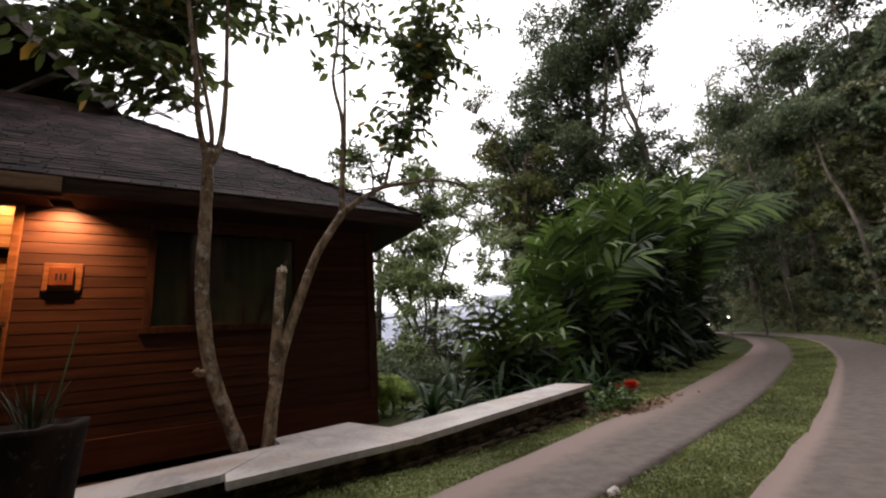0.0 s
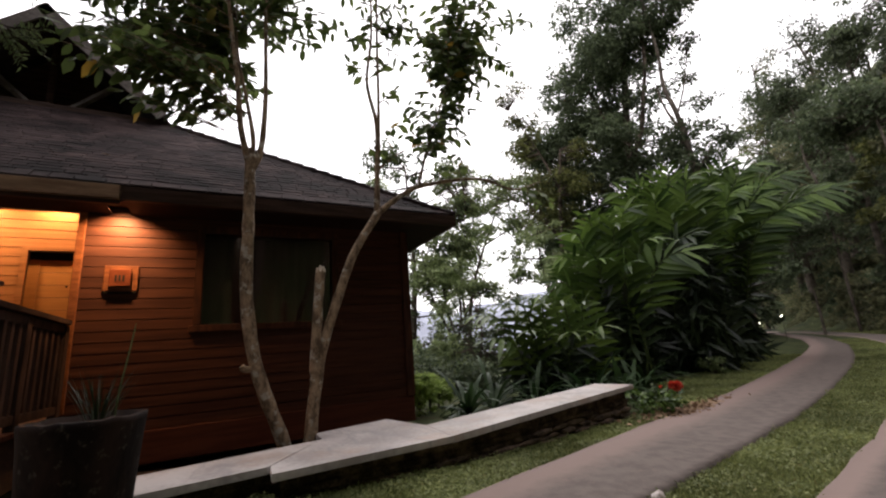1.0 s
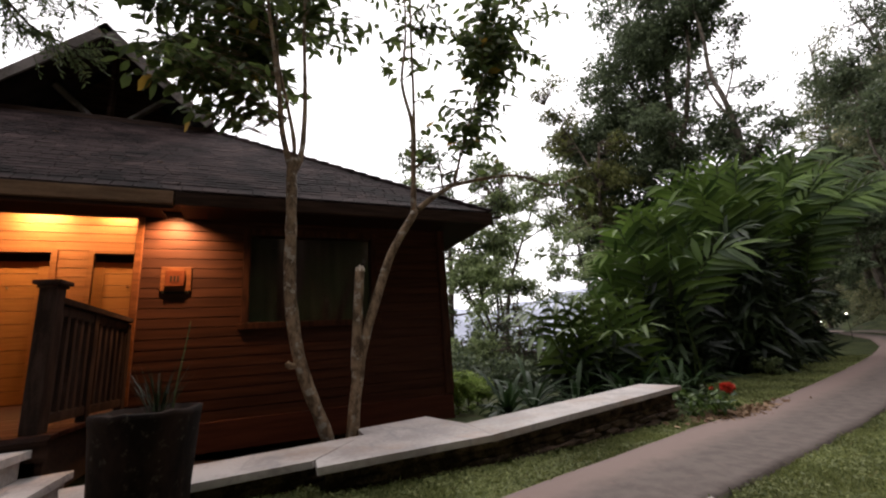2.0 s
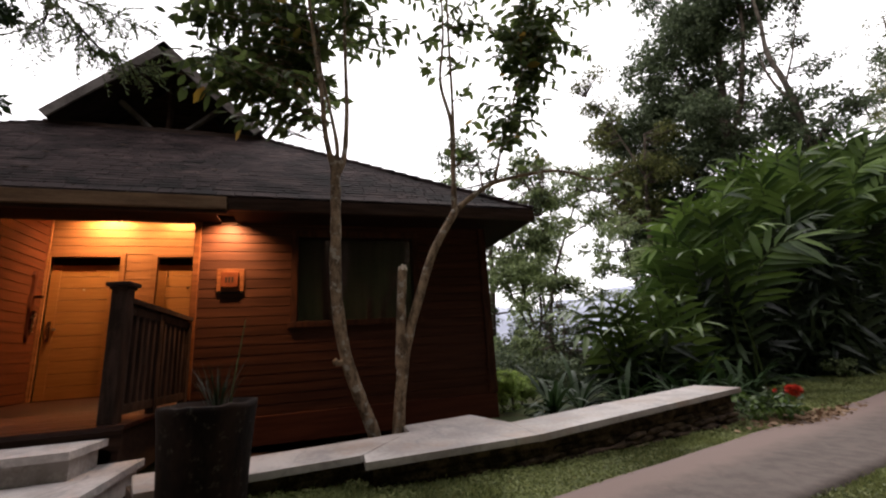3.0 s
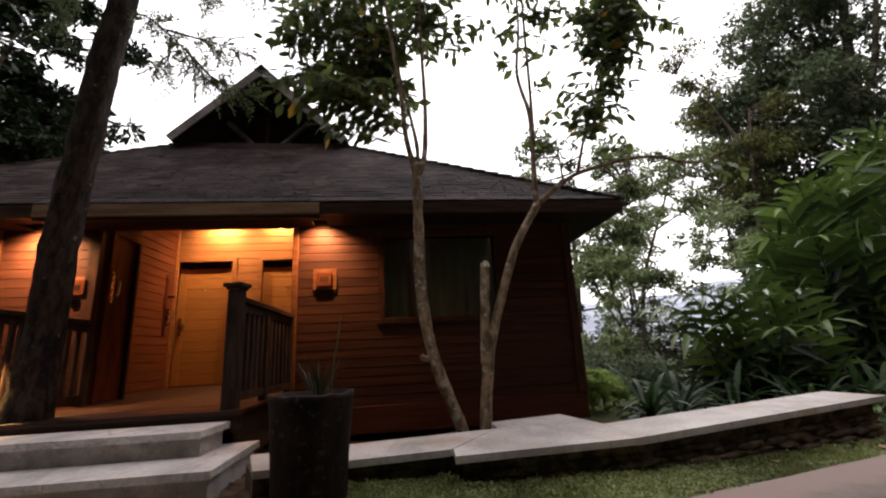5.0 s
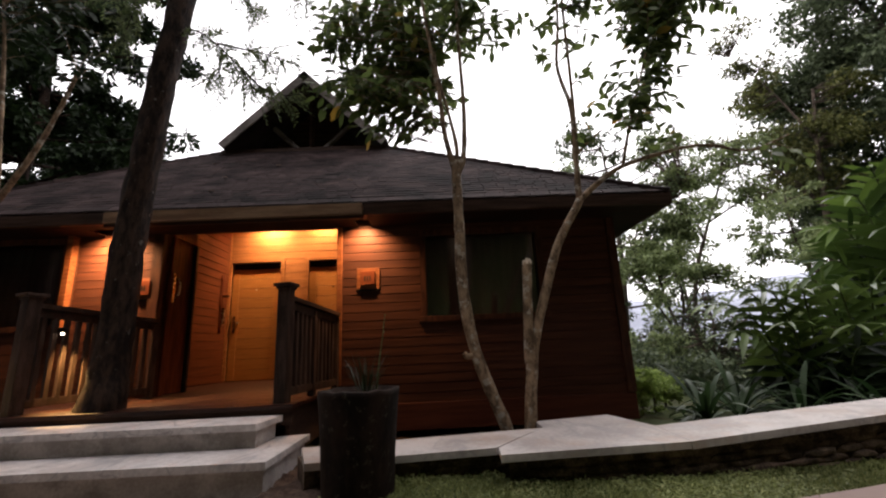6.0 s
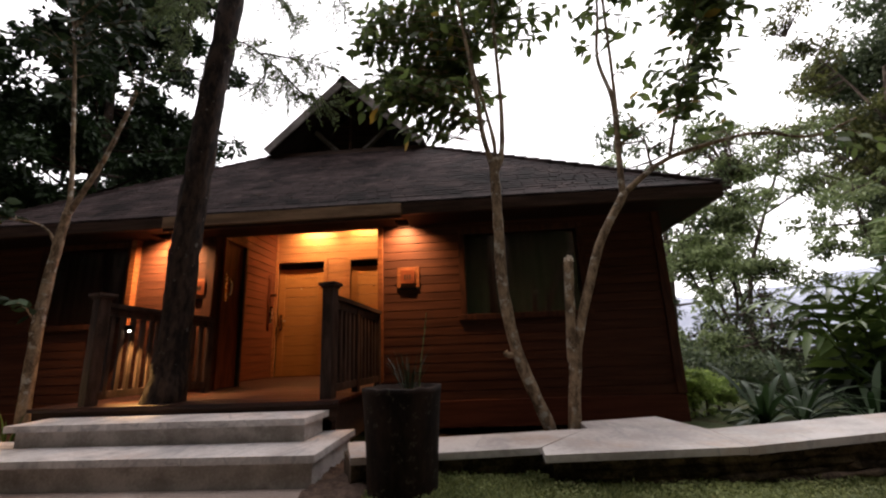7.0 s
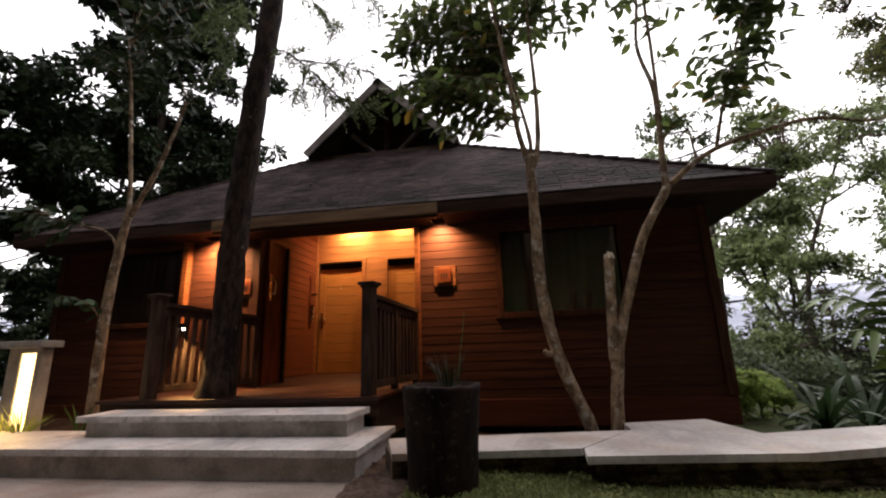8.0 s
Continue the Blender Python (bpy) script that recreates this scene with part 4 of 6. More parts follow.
    r = r * rng.uniform(0.24, 0.46, len(c))
    w = r ** 2 / (r ** 2).sum()
    k = rng.choice(len(c), size=count, p=w)
    d = unit(rng.normal(size=(count, 3)) + np.array([0, 0, 0.2]))
    rad = r[k] * rng.uniform(0.3, 1.0, count) ** 0.5
    pos = c[k] + d * rad[:, None] * np.array([1, 1, flat])
    along = unit(d * np.array([1, 1, 0.4]) + rng.normal(size=(count, 3)) * 0.5 + np.array([0, 0, -hang]))
    face = unit(rng.normal(size=(count, 3)) * 0.55 + np.array([0, 0, 1.0]))
    ln = size * rng.uniform(0.6, 1.3, count)
    return pos, along, face, ln


def limb_tree(name, stems, clusters, leaf, density, seed, label, bark, material, flat=0.6, group=""):
    """A forest tree from its limbs (bends, radii) and its masses of foliage (centre, radius)."""
    rng = np.random.default_rng(seed)
    t = tagged(new(name), label, "tree", group)
    ax = []
    for k, (pts, r0, r1) in enumerate(stems):
        bm = bmesh.new()
        ln = smooth_line(pts, 7)
        tube(bm, ln, r0, r1, 9, lump=0.25)
        part("trunk" if k == 0 else "limb", bm, bark, t, smooth=True)
        ax += [tuple(q) for q in ln]
    ax = np.array(ax)
    bm = bmesh.new()
    tufts, radii = [], []
    for centre, rad in clusters:
        c = np.array(centre, float)
        for _ in range(14):
            q = c + unit(rng.normal(size=3)) * rad * np.array([1, 1, flat]) * rng.uniform(0.3, 1.0)
            tufts.append(q)
            radii.append(rad * rng.uniform(0.34, 0.58))
            root = ax[np.argmin(((ax - q) ** 2).sum(1) + 0.5 * np.maximum(ax[:, 2] - q[2], 0))]
            mid = (root + q) / 2 + rng.normal(size=3) * 0.12 * rad
            tube(bm, smooth_line([root, mid, q], 3), 0.026, 0.007, 4, cap=False)
    part("twig", bm, bark, t)["kind"] = "stuff"
    n = int(density * sum(rad ** 2 for _, rad in clusters))
    pos, along, face, ln = crown_leaves(tufts, radii, n, leaf, rng, flat)
    o = new("crown", leaves_mesh("crown", pos, along, face, ln, ln * 0.46, material, fine=False))
    o.parent = t
    return t


def far_tree(name, base, height, spread, leaf, material, bark, seed, label, count=16000, clumps=70, bare=0.35, lean=(0, 0), trunk_r=None, clump_r=0.17, forks=5, width=0.45, category="tree", flat=0.78):
    """A tree with a tapered, forking trunk and a crown of many clumps of leaves with gaps between them."""
    rng = np.random.default_rng(seed)
    t = tagged(new(name), label, category)
    b = Vector(base)
    r0 = trunk_r or height * 0.014
    top = b + Vector((lean[0], lean[1], height * 0.93))
    bm = bmesh.new()
    bends = [b - Vector((0, 0, 0.4))] + [b.lerp(top, f) + Vector((*(rng.normal(size=2) * height * 0.018), 0)) for f in (0.3, 0.55, 0.8)] + [top]
    axis = smooth_line(bends, 5)
    tube(bm, axis, r0, r0 * 0.15, 8, lump=0.15)
    centres, radii = [], []
    for i in range(clumps):
        f = bare + (1 - bare) * rng.uniform() ** 0.8
        q = axis[min(int(f * (len(axis) - 1)), len(axis) - 1)]
        a = rng.uniform(0, 2 * math.pi)
        shape = math.sin(math.pi * (0.16 + 0.70 * (f - bare) / (1 - bare))) ** 0.8
        reach = spread * shape * rng.uniform(0.25, 1.0)
        c = q + Vector((math.cos(a) * reach, math.sin(a) * reach, reach * rng.uniform(0.05, 0.5)))
        centres.append(c)
        radii.append(height * clump_r * rng.uniform(0.35, 0.8) * 0.6)
        if i % 2 == 0 or reach > spread * 0.6:
            mid = q.lerp(c, 0.5) + Vector((0, 0, -0.05 * reach))
            tube(bm, smooth_line([q, mid, c], 3), r0 * 0.28, r0 * 0.05, 5)
    part("trunk", bm, bark, t, smooth=True)
    pos, along, face, ln = crown_leaves(centres, radii, count, leaf, rng, flat)
    me = leaves_mesh("crown", pos, along, face, ln, ln * width, material, fine=False)
    o = new("crown", me)
    o.parent = t
    return t


def leafy_spray(rng, start, end, leaf, sides=9, twig_bm=None, r=0.008):
    """A twig that sags from start to end with leaves in two rows; returns leaf arrays."""
    a, b = np.array(start, float), np.array(end, float)
    mid = (a + b) / 2 + np.array([0, 0, 0.12 * np.linalg.norm(b - a)])
    n = max(sides, 3)
    t = np.linspace(0.25, 1, n)[:, None]
    line = (1 - t) ** 2 * a + 2 * t * (1 - t) * mid + t * t * b
    d = unit(np.gradient(line, axis=0))
    side = unit(np.cross(d, np.array([0, 0, 1.0])) + rng.normal(size=d.shape) * 0.15)
    s = np.where(np.arange(n) % 2 == 0, 1, -1)[:, None]
    along = unit(d * 0.55 + side * s * 0.85 + np.array([0, 0, -0.55]) + rng.normal(size=d.shape) * 0.25)
    face = unit(np.array([0, -0.75, 0.45]) + rng.normal(size=d.shape) * 0.6)
    ln = leaf * rng.uniform(0.7, 1.15, n)
    if twig_bm is not None:
        tube(twig_bm, smooth_line([Vector(a), Vector(mid * 0.5 + (a + b) / 4), Vector(b)], 3), r, r * 0.3, 4, cap=False)
    return line, along, face, ln


def near_tree(name, stems, clusters, leaf, seed, label, bark, material, full=1.0, group=""):
    """A slender tree: limbs that follow a few bends, and sprays of big single leaves grouped in clusters (centre, radii, sprays)."""
    rng = np.random.default_rng(seed)
    t = tagged(new(name), label, "tree", group)
    axes = []
    for k, (pts, r0, r1) in enumerate(stems):
        bm = bmesh.new()
        ln = smooth_line(pts, 7)
        tube(bm, ln, r0, r1, 10, lump=0.22)
        part("trunk" if k == 0 else "limb", bm, bark, t, smooth=True)
        axes += ln
    ax = np.array([tuple(q) for q in axes])
    bm = bmesh.new()
    out = [[], [], [], []]
    for centre, rad, sprays in clusters:
        c = np.array(centre, float)
        for _ in range(round(sprays * full)):
            end = c + unit(rng.normal(size=3)) * np.array(rad) * 1.6 * rng.uniform(0.05, 1) ** 0.6
            back = ax[np.argmin(((ax - end) ** 2).sum(1) + 0.4 * np.abs(ax[:, 2] - end[2] + 0.2))]
            start = end + (back - end) * min(1.0, 0.62 / max(np.linalg.norm(back - end), 0.3))
            got = leafy_spray(rng, start, end, leaf, int(rng.integers(6, 9)), bm, 0.005)
            for o, g in zip(out, got):
                o.append(g)
    part("twig", bm, bark, t)["kind"] = "stuff"
    pos, along, face, ln = (np.concatenate(o) for o in out)
    o = new("crown", leaves_mesh("crown", pos, along, face, ln, ln * 0.46, material, fold=0.06, droop=0.08))
    o.parent = t
    return t


# two slender trees between the coping and the front wall
near_tree("garden_tree", [
    ([(0.90, 5.55, -0.12), (0.83, 5.5, 0.21), (0.61, 5.5, 0.82), (0.51, 5.5, 1.47), (0.51, 5.5, 2.06), (0.51, 5.5, 2.5), (0.51, 5.5, 2.78)], 0.060, 0.046),
    ([(0.51, 5.5, 2.65), (0.42, 5.48, 3.01), (0.37, 5.45, 3.52), (0.27, 5.4, 4.28), (0.15, 5.3, 5.3)], 0.034, 0.012),
    ([(0.51, 5.5, 2.66), (0.53, 5.55, 2.95), (0.47, 5.6, 3.37), (0.37, 5.65, 3.94), (0.33, 5.7, 4.6)], 0.026, 0.010),
    ([(0.52, 5.5, 2.62), (0.60, 5.52, 2.88), (0.63, 5.55, 3.47), (0.62, 5.6, 4.43), (0.66, 5.7, 5.5)], 0.034, 0.012),
    ([(0.60, 5.5, 0.84), (0.52, 5.47, 0.83), (0.49, 5.46, 0.86)], 0.03, 0.024),
], [((-0.55, 5.85, 4.62), (0.42, 0.3, 0.32), 30), ((-0.15, 5.85, 4.35), (0.42, 0.3, 0.36), 42), ((-0.95, 5.8, 4.45), (0.24, 0.2, 0.22), 11), ((-0.75, 5.8, 4.05), (0.22, 0.2, 0.2), 10), ((-0.42, 5.8, 3.92), (0.26, 0.2, 0.24), 18), ((0.12, 5.8, 3.95), (0.25, 0.25, 0.25), 16), ((0.0, 5.9, 4.95), (0.8, 0.4, 0.35), 52), ((0.55, 5.85, 4.62), (0.3, 0.3, 0.24), 14), ((1.02, 5.75, 4.72), (0.34, 0.25, 0.24), 12), ((0.42, 5.85, 3.75), (0.14, 0.15, 0.2), 5), ((0.25, 5.8, 3.42), (0.1, 0.1, 0.06), 2), ((-0.62, 5.15, 3.38), (0.25, 0.15, 0.11), 14), ((-0.25, 5.2, 3.42), (0.24, 0.15, 0.15), 14), ((-0.36, 5.2, 3.05), (0.13, 0.1, 0.1), 5), ((-0.08, 5.3, 3.2), (0.12, 0.1, 0.09), 4), ((0.9, 5.6, 5.2), (0.5, 0.3, 0.3), 16)],
    0.165, 11, "slender pale-barked tree splitting into three stems with glossy leaves", BARK_PALE, LEAF_NEAR, 1.35, group="slender trees by the wall")
forked = near_tree("garden_tree", [
    ([(0.99, 5.45, -0.12), (1.03, 5.4, 0.23), (1.10, 5.4, 0.82), (1.23, 5.4, 1.25), (1.44, 5.4, 1.83), (1.72, 5.4, 2.30)], 0.060, 0.036),
    ([(1.70, 5.4, 2.27), (1.71, 5.4, 2.68), (1.73, 5.4, 3.27), (1.64, 5.4, 3.78), (1.71, 5.4, 4.38), (1.73, 5.4, 5.2)], 0.030, 0.01),
    ([(1.71, 5.4, 2.70), (1.74, 5.4, 2.95), (1.77, 5.42, 3.55), (1.81, 5.45, 4.88), (1.9, 5.5, 5.4)], 0.024, 0.01),
    ([(1.70, 5.4, 2.27), (1.98, 5.4, 2.50), (2.25, 5.4, 2.64), (2.77, 5.4, 2.78), (3.09, 5.4, 2.81), (3.51, 5.4, 2.74), (3.95, 5.4, 2.90)], 0.030, 0.008),
    ([(2.18, 5.4, 2.61), (2.28, 5.4, 2.95), (2.39, 5.4, 3.28), (2.59, 5.4, 3.84), (2.8, 5.43, 4.45), (3.0, 5.45, 5.1)], 0.018, 0.005),
    ([(1.72, 5.4, 2.75), (1.87, 5.4, 2.90), (2.04, 5.4, 3.03)], 0.018, 0.006),
    ([(1.08, 5.4, 0.75), (1.075, 5.39, 0.95), (1.09, 5.38, 1.26), (1.12, 5.38, 1.66)], 0.05, 0.042),
], [((1.70, 5.4, 4.35), (0.18, 0.2, 0.3), 4), ((1.92, 5.4, 4.72), (0.26, 0.2, 0.18), 6), ((2.82, 5.5, 4.60), (0.44, 0.34, 0.36), 36), ((2.50, 5.5, 4.55), (0.34, 0.28, 0.26), 20), ((3.05, 5.5, 4.25), (0.30, 0.24, 0.28), 16), ((3.2, 5.5, 4.95), (0.36, 0.28, 0.26), 18), ((2.70, 5.42, 3.95), (0.26, 0.2, 0.28), 15), ((2.53, 5.4, 3.40), (0.28, 0.2, 0.28), 13), ((2.52, 5.4, 3.06), (0.16, 0.15, 0.12), 3), ((2.2, 5.4, 3.3), (0.2, 0.15, 0.16), 6), ((1.86, 5.4, 3.04), (0.14, 0.12, 0.1), 2), ((2.05, 5.4, 3.72), (0.12, 0.08, 0.05), 1), ((2.7, 5.4, 5.3), (1.0, 0.5, 0.3), 34), ((1.42, 5.4, 3.98), (0.06, 0.06, 0.04), 1), ((3.75, 5.4, 4.55), (0.22, 0.15, 0.08), 3), ((3.75, 5.4, 2.58), (0.2, 0.2, 0.12), 2)],
    0.150, 23, "forked pale-barked tree with a sawn-off stub and arching branch", BARK_PALE, LEAF_NEAR, 1.5, group="slender trees by the wall")
# splintered pale wood where the stub was sawn off
bm = bmesh.new()
for k in range(7):
    a = k * 2 * math.pi / 7
    q = Vector((1.12 + 0.030 * math.cos(a), 5.38 + 0.030 * math.sin(a), 1.645))
    tube(bm, [q, q + Vector((0.002, 0, 0.025)), q + Vector((0.004 * math.cos(a), 0.004, 0.035 + 0.022 * ((k * 3) % 4) / 3))], 0.017, 0.009, 6)
part("sawn_end", bm, CUTWOOD, forked, "pale splintered sawn wood")
# slim tree at the far side of the steps
near_tree("young_tree", [
    ([(-3.96, 5.35, 0.0), (-3.94, 5.3, 0.41), (-3.96, 5.3, 1.35), (-3.9, 5.3, 2.07), (-3.86, 5.3, 2.40)], 0.056, 0.04),
    ([(-3.87, 5.3, 2.34), (-3.86, 5.3, 2.60), (-3.93, 5.3, 3.13), (-4.08, 5.3, 4.1), (-4.2, 5.3, 4.7)], 0.03, 0.012),
    ([(-3.87, 5.3, 2.34), (-3.72, 5.3, 2.63), (-3.53, 5.3, 3.02), (-3.34, 5.3, 3.59), (-3.3, 5.3, 3.8)], 0.032, 0.014),
    ([(-3.92, 5.3, 2.05), (-4.0, 5.28, 2.2), (-4.13, 5.25, 2.29), (-4.39, 5.2, 2.35), (-4.8, 5.2, 2.5)], 0.016, 0.006),
    ([(-3.95, 5.3, 1.2), (-4.05, 5.25, 1.42), (-4.2, 5.18, 1.52), (-4.5, 5.15, 1.5)], 0.010, 0.004),
], [((-4.0, 5.4, 4.6), (0.45, 0.4, 0.4), 24), ((-3.3, 5.4, 4.1), (0.25, 0.25, 0.25), 10), ((-4.4, 5.3, 4.2), (0.3, 0.3, 0.3), 10), ((-3.6, 5.4, 5.2), (0.7, 0.5, 0.4), 40), ((-4.9, 5.2, 2.48), (0.38, 0.3, 0.12), 12), ((-4.5, 5.2, 2.3), (0.28, 0.2, 0.09), 7), ((-4.25, 5.15, 1.5), (0.3, 0.15, 0.06), 5)],
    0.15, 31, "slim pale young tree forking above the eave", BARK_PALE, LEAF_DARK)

# tall dark trunk growing through the porch's edge, with feathery foliage
pine = tagged(new("feathery_tree"), "tall dark rough-barked tree with fine feathery foliage", "tree")
bm = bmesh.new()
tube(bm, smooth_line([(-2.66, 5.42, 0.1), (-2.66, 5.42, 0.54), (-2.66, 5.43, 0.75), (-2.66, 5.44, 1.31), (-2.65, 5.45, 2.15), (-2.60, 5.46, 2.94), (-2.55, 5.47, 3.8), (-2.45, 5.5, 4.95), (-2.36, 5.5, 7.0)], 8), 0.146, 0.125, 18, lump=0.18)
tube(bm, smooth_line([(-2.68, 5.42, 0.3), (-2.67, 5.42, 0.6), (-2.66, 5.43, 1.0)], 5), 0.22, 0.12, 16, lump=0.25)
part("trunk", bm, BARK_DARK, pine, smooth=True)
rng = np.random.default_rng(5)
bm = bmesh.new()
P, A, F, Ln = [], [], [], []
SPRAYS = (
    ([(-2.48, 5.48, 4.25), (-2.29, 5.4, 4.36), (-2.0, 5.3, 4.16), (-1.65, 5.25, 3.78), (-1.45, 5.2, 3.46)], 30),
    ([(-1.9, 5.28, 4.08), (-1.62, 5.25, 3.98), (-1.38, 5.2, 3.88), (-1.16, 5.2, 3.76)], 15),
    ([(-1.62, 5.25, 3.76), (-1.42, 5.2, 3.52), (-1.2, 5.15, 3.38), (-1.05, 5.1, 3.32)], 12),
    ([(-1.85, 5.28, 3.98), (-1.84, 5.25, 3.74), (-1.9, 5.2, 3.6)], 9),
    ([(-2.5, 5.5, 4.7), (-2.7, 5.35, 4.75), (-2.82, 5.3, 4.5), (-2.84, 5.25, 4.15)], 22),
    ([(-2.5, 5.5, 5.1), (-2.8, 5.4, 5.1), (-2.98, 5.3, 4.9), (-3.1, 5.2, 4.7)], 20),
    ([(-2.45, 5.5, 5.3), (-2.0, 5.4, 5.1), (-1.72, 5.3, 4.75), (-1.52, 5.3, 4.42)], 18),
    ([(-2.45, 5.5, 5.4), (-1.8, 5.4, 5.2), (-1.2, 5.3, 4.85), (-1.0, 5.25, 4.55)], 14),
    ([(-2.5, 5.4, 4.75), (-2.58, 5.2, 4.75), (-2.62, 5.05, 4.45)], 8))
for pts, n in SPRAYS:
    ln = smooth_line(pts, 8)
    tube(bm, ln, 0.013, 0.003, 5)
    L = np.array([tuple(q) for q in ln])
    T = unit(np.gradient(L, axis=0))
    n = int(n * 1.7)
    for j in range(n):
        k = min(len(L) - 1, int(len(L) * (0.3 + 0.7 * (j + rng.uniform(0, 1)) / n)))
        reach = rng.uniform(0.14, 0.32)
        way = unit(T[k] * 0.6 + unit(rng.normal(size=3)) * 0.8 + np.array([0, 0, -0.35]))
        f = np.linspace(0.12, 1, 24)[:, None]
        twig = L[k] + way * f * reach + np.array([0, 0, -0.3]) * (f * reach) ** 2 * 3
        tube(bm, [Vector(L[k]), Vector(twig[12]), Vector(twig[23])], 0.003, 0.0015, 3, cap=False)
        side = unit(np.cross(way, rng.normal(size=3)))
        turn = np.where(np.arange(24) % 2 == 0, 1.0, -1.0)[:, None]
        P.append(twig)
        A.append(unit(way * 0.7 + side * turn + rng.normal(size=(24, 3)) * 0.35))
        F.append(rng.normal(size=(24, 3)))
        Ln.append(rng.uniform(0.035, 0.07, 24))
part("limb", bm, BARK_DARK, pine)
P, A, F, Ln = (np.concatenate(q) for q in (P, A, F, Ln))
o = new("crown", leaves_mesh("crown", P, A, F, Ln, Ln * 0.26, LEAF_FINE, fine=False))
o.parent = pine


# ginger: tall arching canes, each with two ranks of long leaves
def bearing(az, d, el=None):
    """A place by its bearing and distance from the lawn's edge; on the ground, or el degrees above eye height."""
    x, y = 0.27 + d * math.cos(radians(az)), 1.49 + d * math.sin(radians(az))
    return Vector((x, y, float(ground_z(x, y)) if el is None else 0.9 + d * math.tan(radians(el))))


def cane(clump, base, tip, leaf, seed, material, faces=217, bare=0.5, spread=1.0, lift=0.7):
    """One leafy shoot from base to tip, its blade side turned to the given bearing."""
    rng = np.random.default_rng(seed)
    rise, run = tip.z - base.z, Vector((tip.x - base.x, tip.y - base.y, 0))
    up = Vector((0, 0, 1))
    ln = smooth_line([base - up * 0.1, base + run * 0.10 + up * rise * 0.42, base + run * 0.32 + up * rise * 0.80, base + run * 0.64 + up * rise * 0.98, tip], 7)
    bm = bmesh.new()
    tube(bm, [q - clump.location for q in ln], 0.024, 0.007, 6)
    stem = part("cane", bm, CANE, clump, smooth=True)
    L = np.array([tuple(q - clump.location) for q in ln])
    step = np.linalg.norm(np.diff(L, axis=0), axis=1)
    s = np.concatenate([[0], np.cumsum(step)])
    n = max(10, int(s[-1] * (1 - bare) / 0.072))
    t = np.linspace(bare, 1.0, n)
    pos = np.stack([np.interp(t * s[-1], s, L[:, k]) for k in range(3)], -1)
    way = unit(np.gradient(pos, axis=0))
    a = radians(faces + rng.normal() * 15)
    front = np.array([math.cos(a), math.sin(a), lift])
    side = unit(np.cross(way, front)) * np.where(np.arange(n) % 2 == 0, 1, -1)[:, None]
    ahead = np.interp(t, [bare, 0.75, 0.92, 1.0], [0.7, 0.95, 1.25, 2.6])[:, None]
    along = unit(way * ahead + side * spread + rng.normal(size=(n, 3)) * 0.045)
    face = unit(np.cross(side, way) * np.where(np.arange(n) % 2 == 0, 1, -1)[:, None])
    face = unit(np.where((face @ front > 0)[:, None], face, -face) + rng.normal(size=(n, 3)) * 0.08)
    long = leaf * rng.uniform(0.86, 1.1, n) * np.interp(t, [bare, bare + 0.2, 0.85, 1.0], [0.8, 1.0, 0.95, 0.6])
    o = new("leaf_rank", leaves_mesh("leaf_rank", pos, along, face, long, long * 0.165, material, droop=0.06, sag=0.34, fold=0.3, waist=(0.2, 0.9, 0.66, 0.86)))
    o.parent = stem
    o["kind"] = "stuff"


def ginger(label, az, d, spread_az, spread_d, tall, tips, leaf, filler, material, seed, low=2.4):
    """A clump of canes. tips: the tall ones by bearing, height and distance of the tip and bearing of the foot."""
    rnd = random.Random(seed)
    c = tagged(new("ginger_clump"), label, "plant", "ginger clumps")
    c.location = bearing(az, d)
    for k, (ta, te, td, fa, fd) in enumerate(tips):
        cane(c, bearing(fa, fd), bearing(ta, td, te), leaf * rnd.uniform(0.9, 1.08), seed * 100 + k, material, bare=0.5 if tall > 2 else 0.3, lift=0.7 if tall > 2 else 1.8)
    # Filler canes and low leaves take the leaf colour darkened for inner shade
    for k in range(filler):
        fa, fd = az + rnd.uniform(-1, 1) * spread_az, d + rnd.uniform(-0.6, 1) * spread_d
        f = bearing(fa, fd)
        h = tall * rnd.uniform(0.35, 0.8)
        out = radians(rnd.gauss(215, 70))
        r = h * rnd.uniform(0.12, 0.4)
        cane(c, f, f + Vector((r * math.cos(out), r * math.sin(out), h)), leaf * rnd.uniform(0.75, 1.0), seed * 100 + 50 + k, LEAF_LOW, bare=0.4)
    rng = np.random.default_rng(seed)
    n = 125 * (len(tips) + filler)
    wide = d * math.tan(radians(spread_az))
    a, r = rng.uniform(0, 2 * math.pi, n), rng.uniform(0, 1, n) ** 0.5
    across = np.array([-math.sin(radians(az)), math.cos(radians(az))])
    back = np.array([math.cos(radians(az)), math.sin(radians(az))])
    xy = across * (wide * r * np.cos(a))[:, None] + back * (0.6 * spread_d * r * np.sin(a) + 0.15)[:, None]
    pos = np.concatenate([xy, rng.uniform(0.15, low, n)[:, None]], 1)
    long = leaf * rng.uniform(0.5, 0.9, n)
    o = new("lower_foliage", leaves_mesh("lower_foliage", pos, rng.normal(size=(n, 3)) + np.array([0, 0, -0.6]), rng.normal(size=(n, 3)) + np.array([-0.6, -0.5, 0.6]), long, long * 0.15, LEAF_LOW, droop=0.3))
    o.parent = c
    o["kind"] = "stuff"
    return c


TALL = "tall arching green ginger clump with long paired leaves"
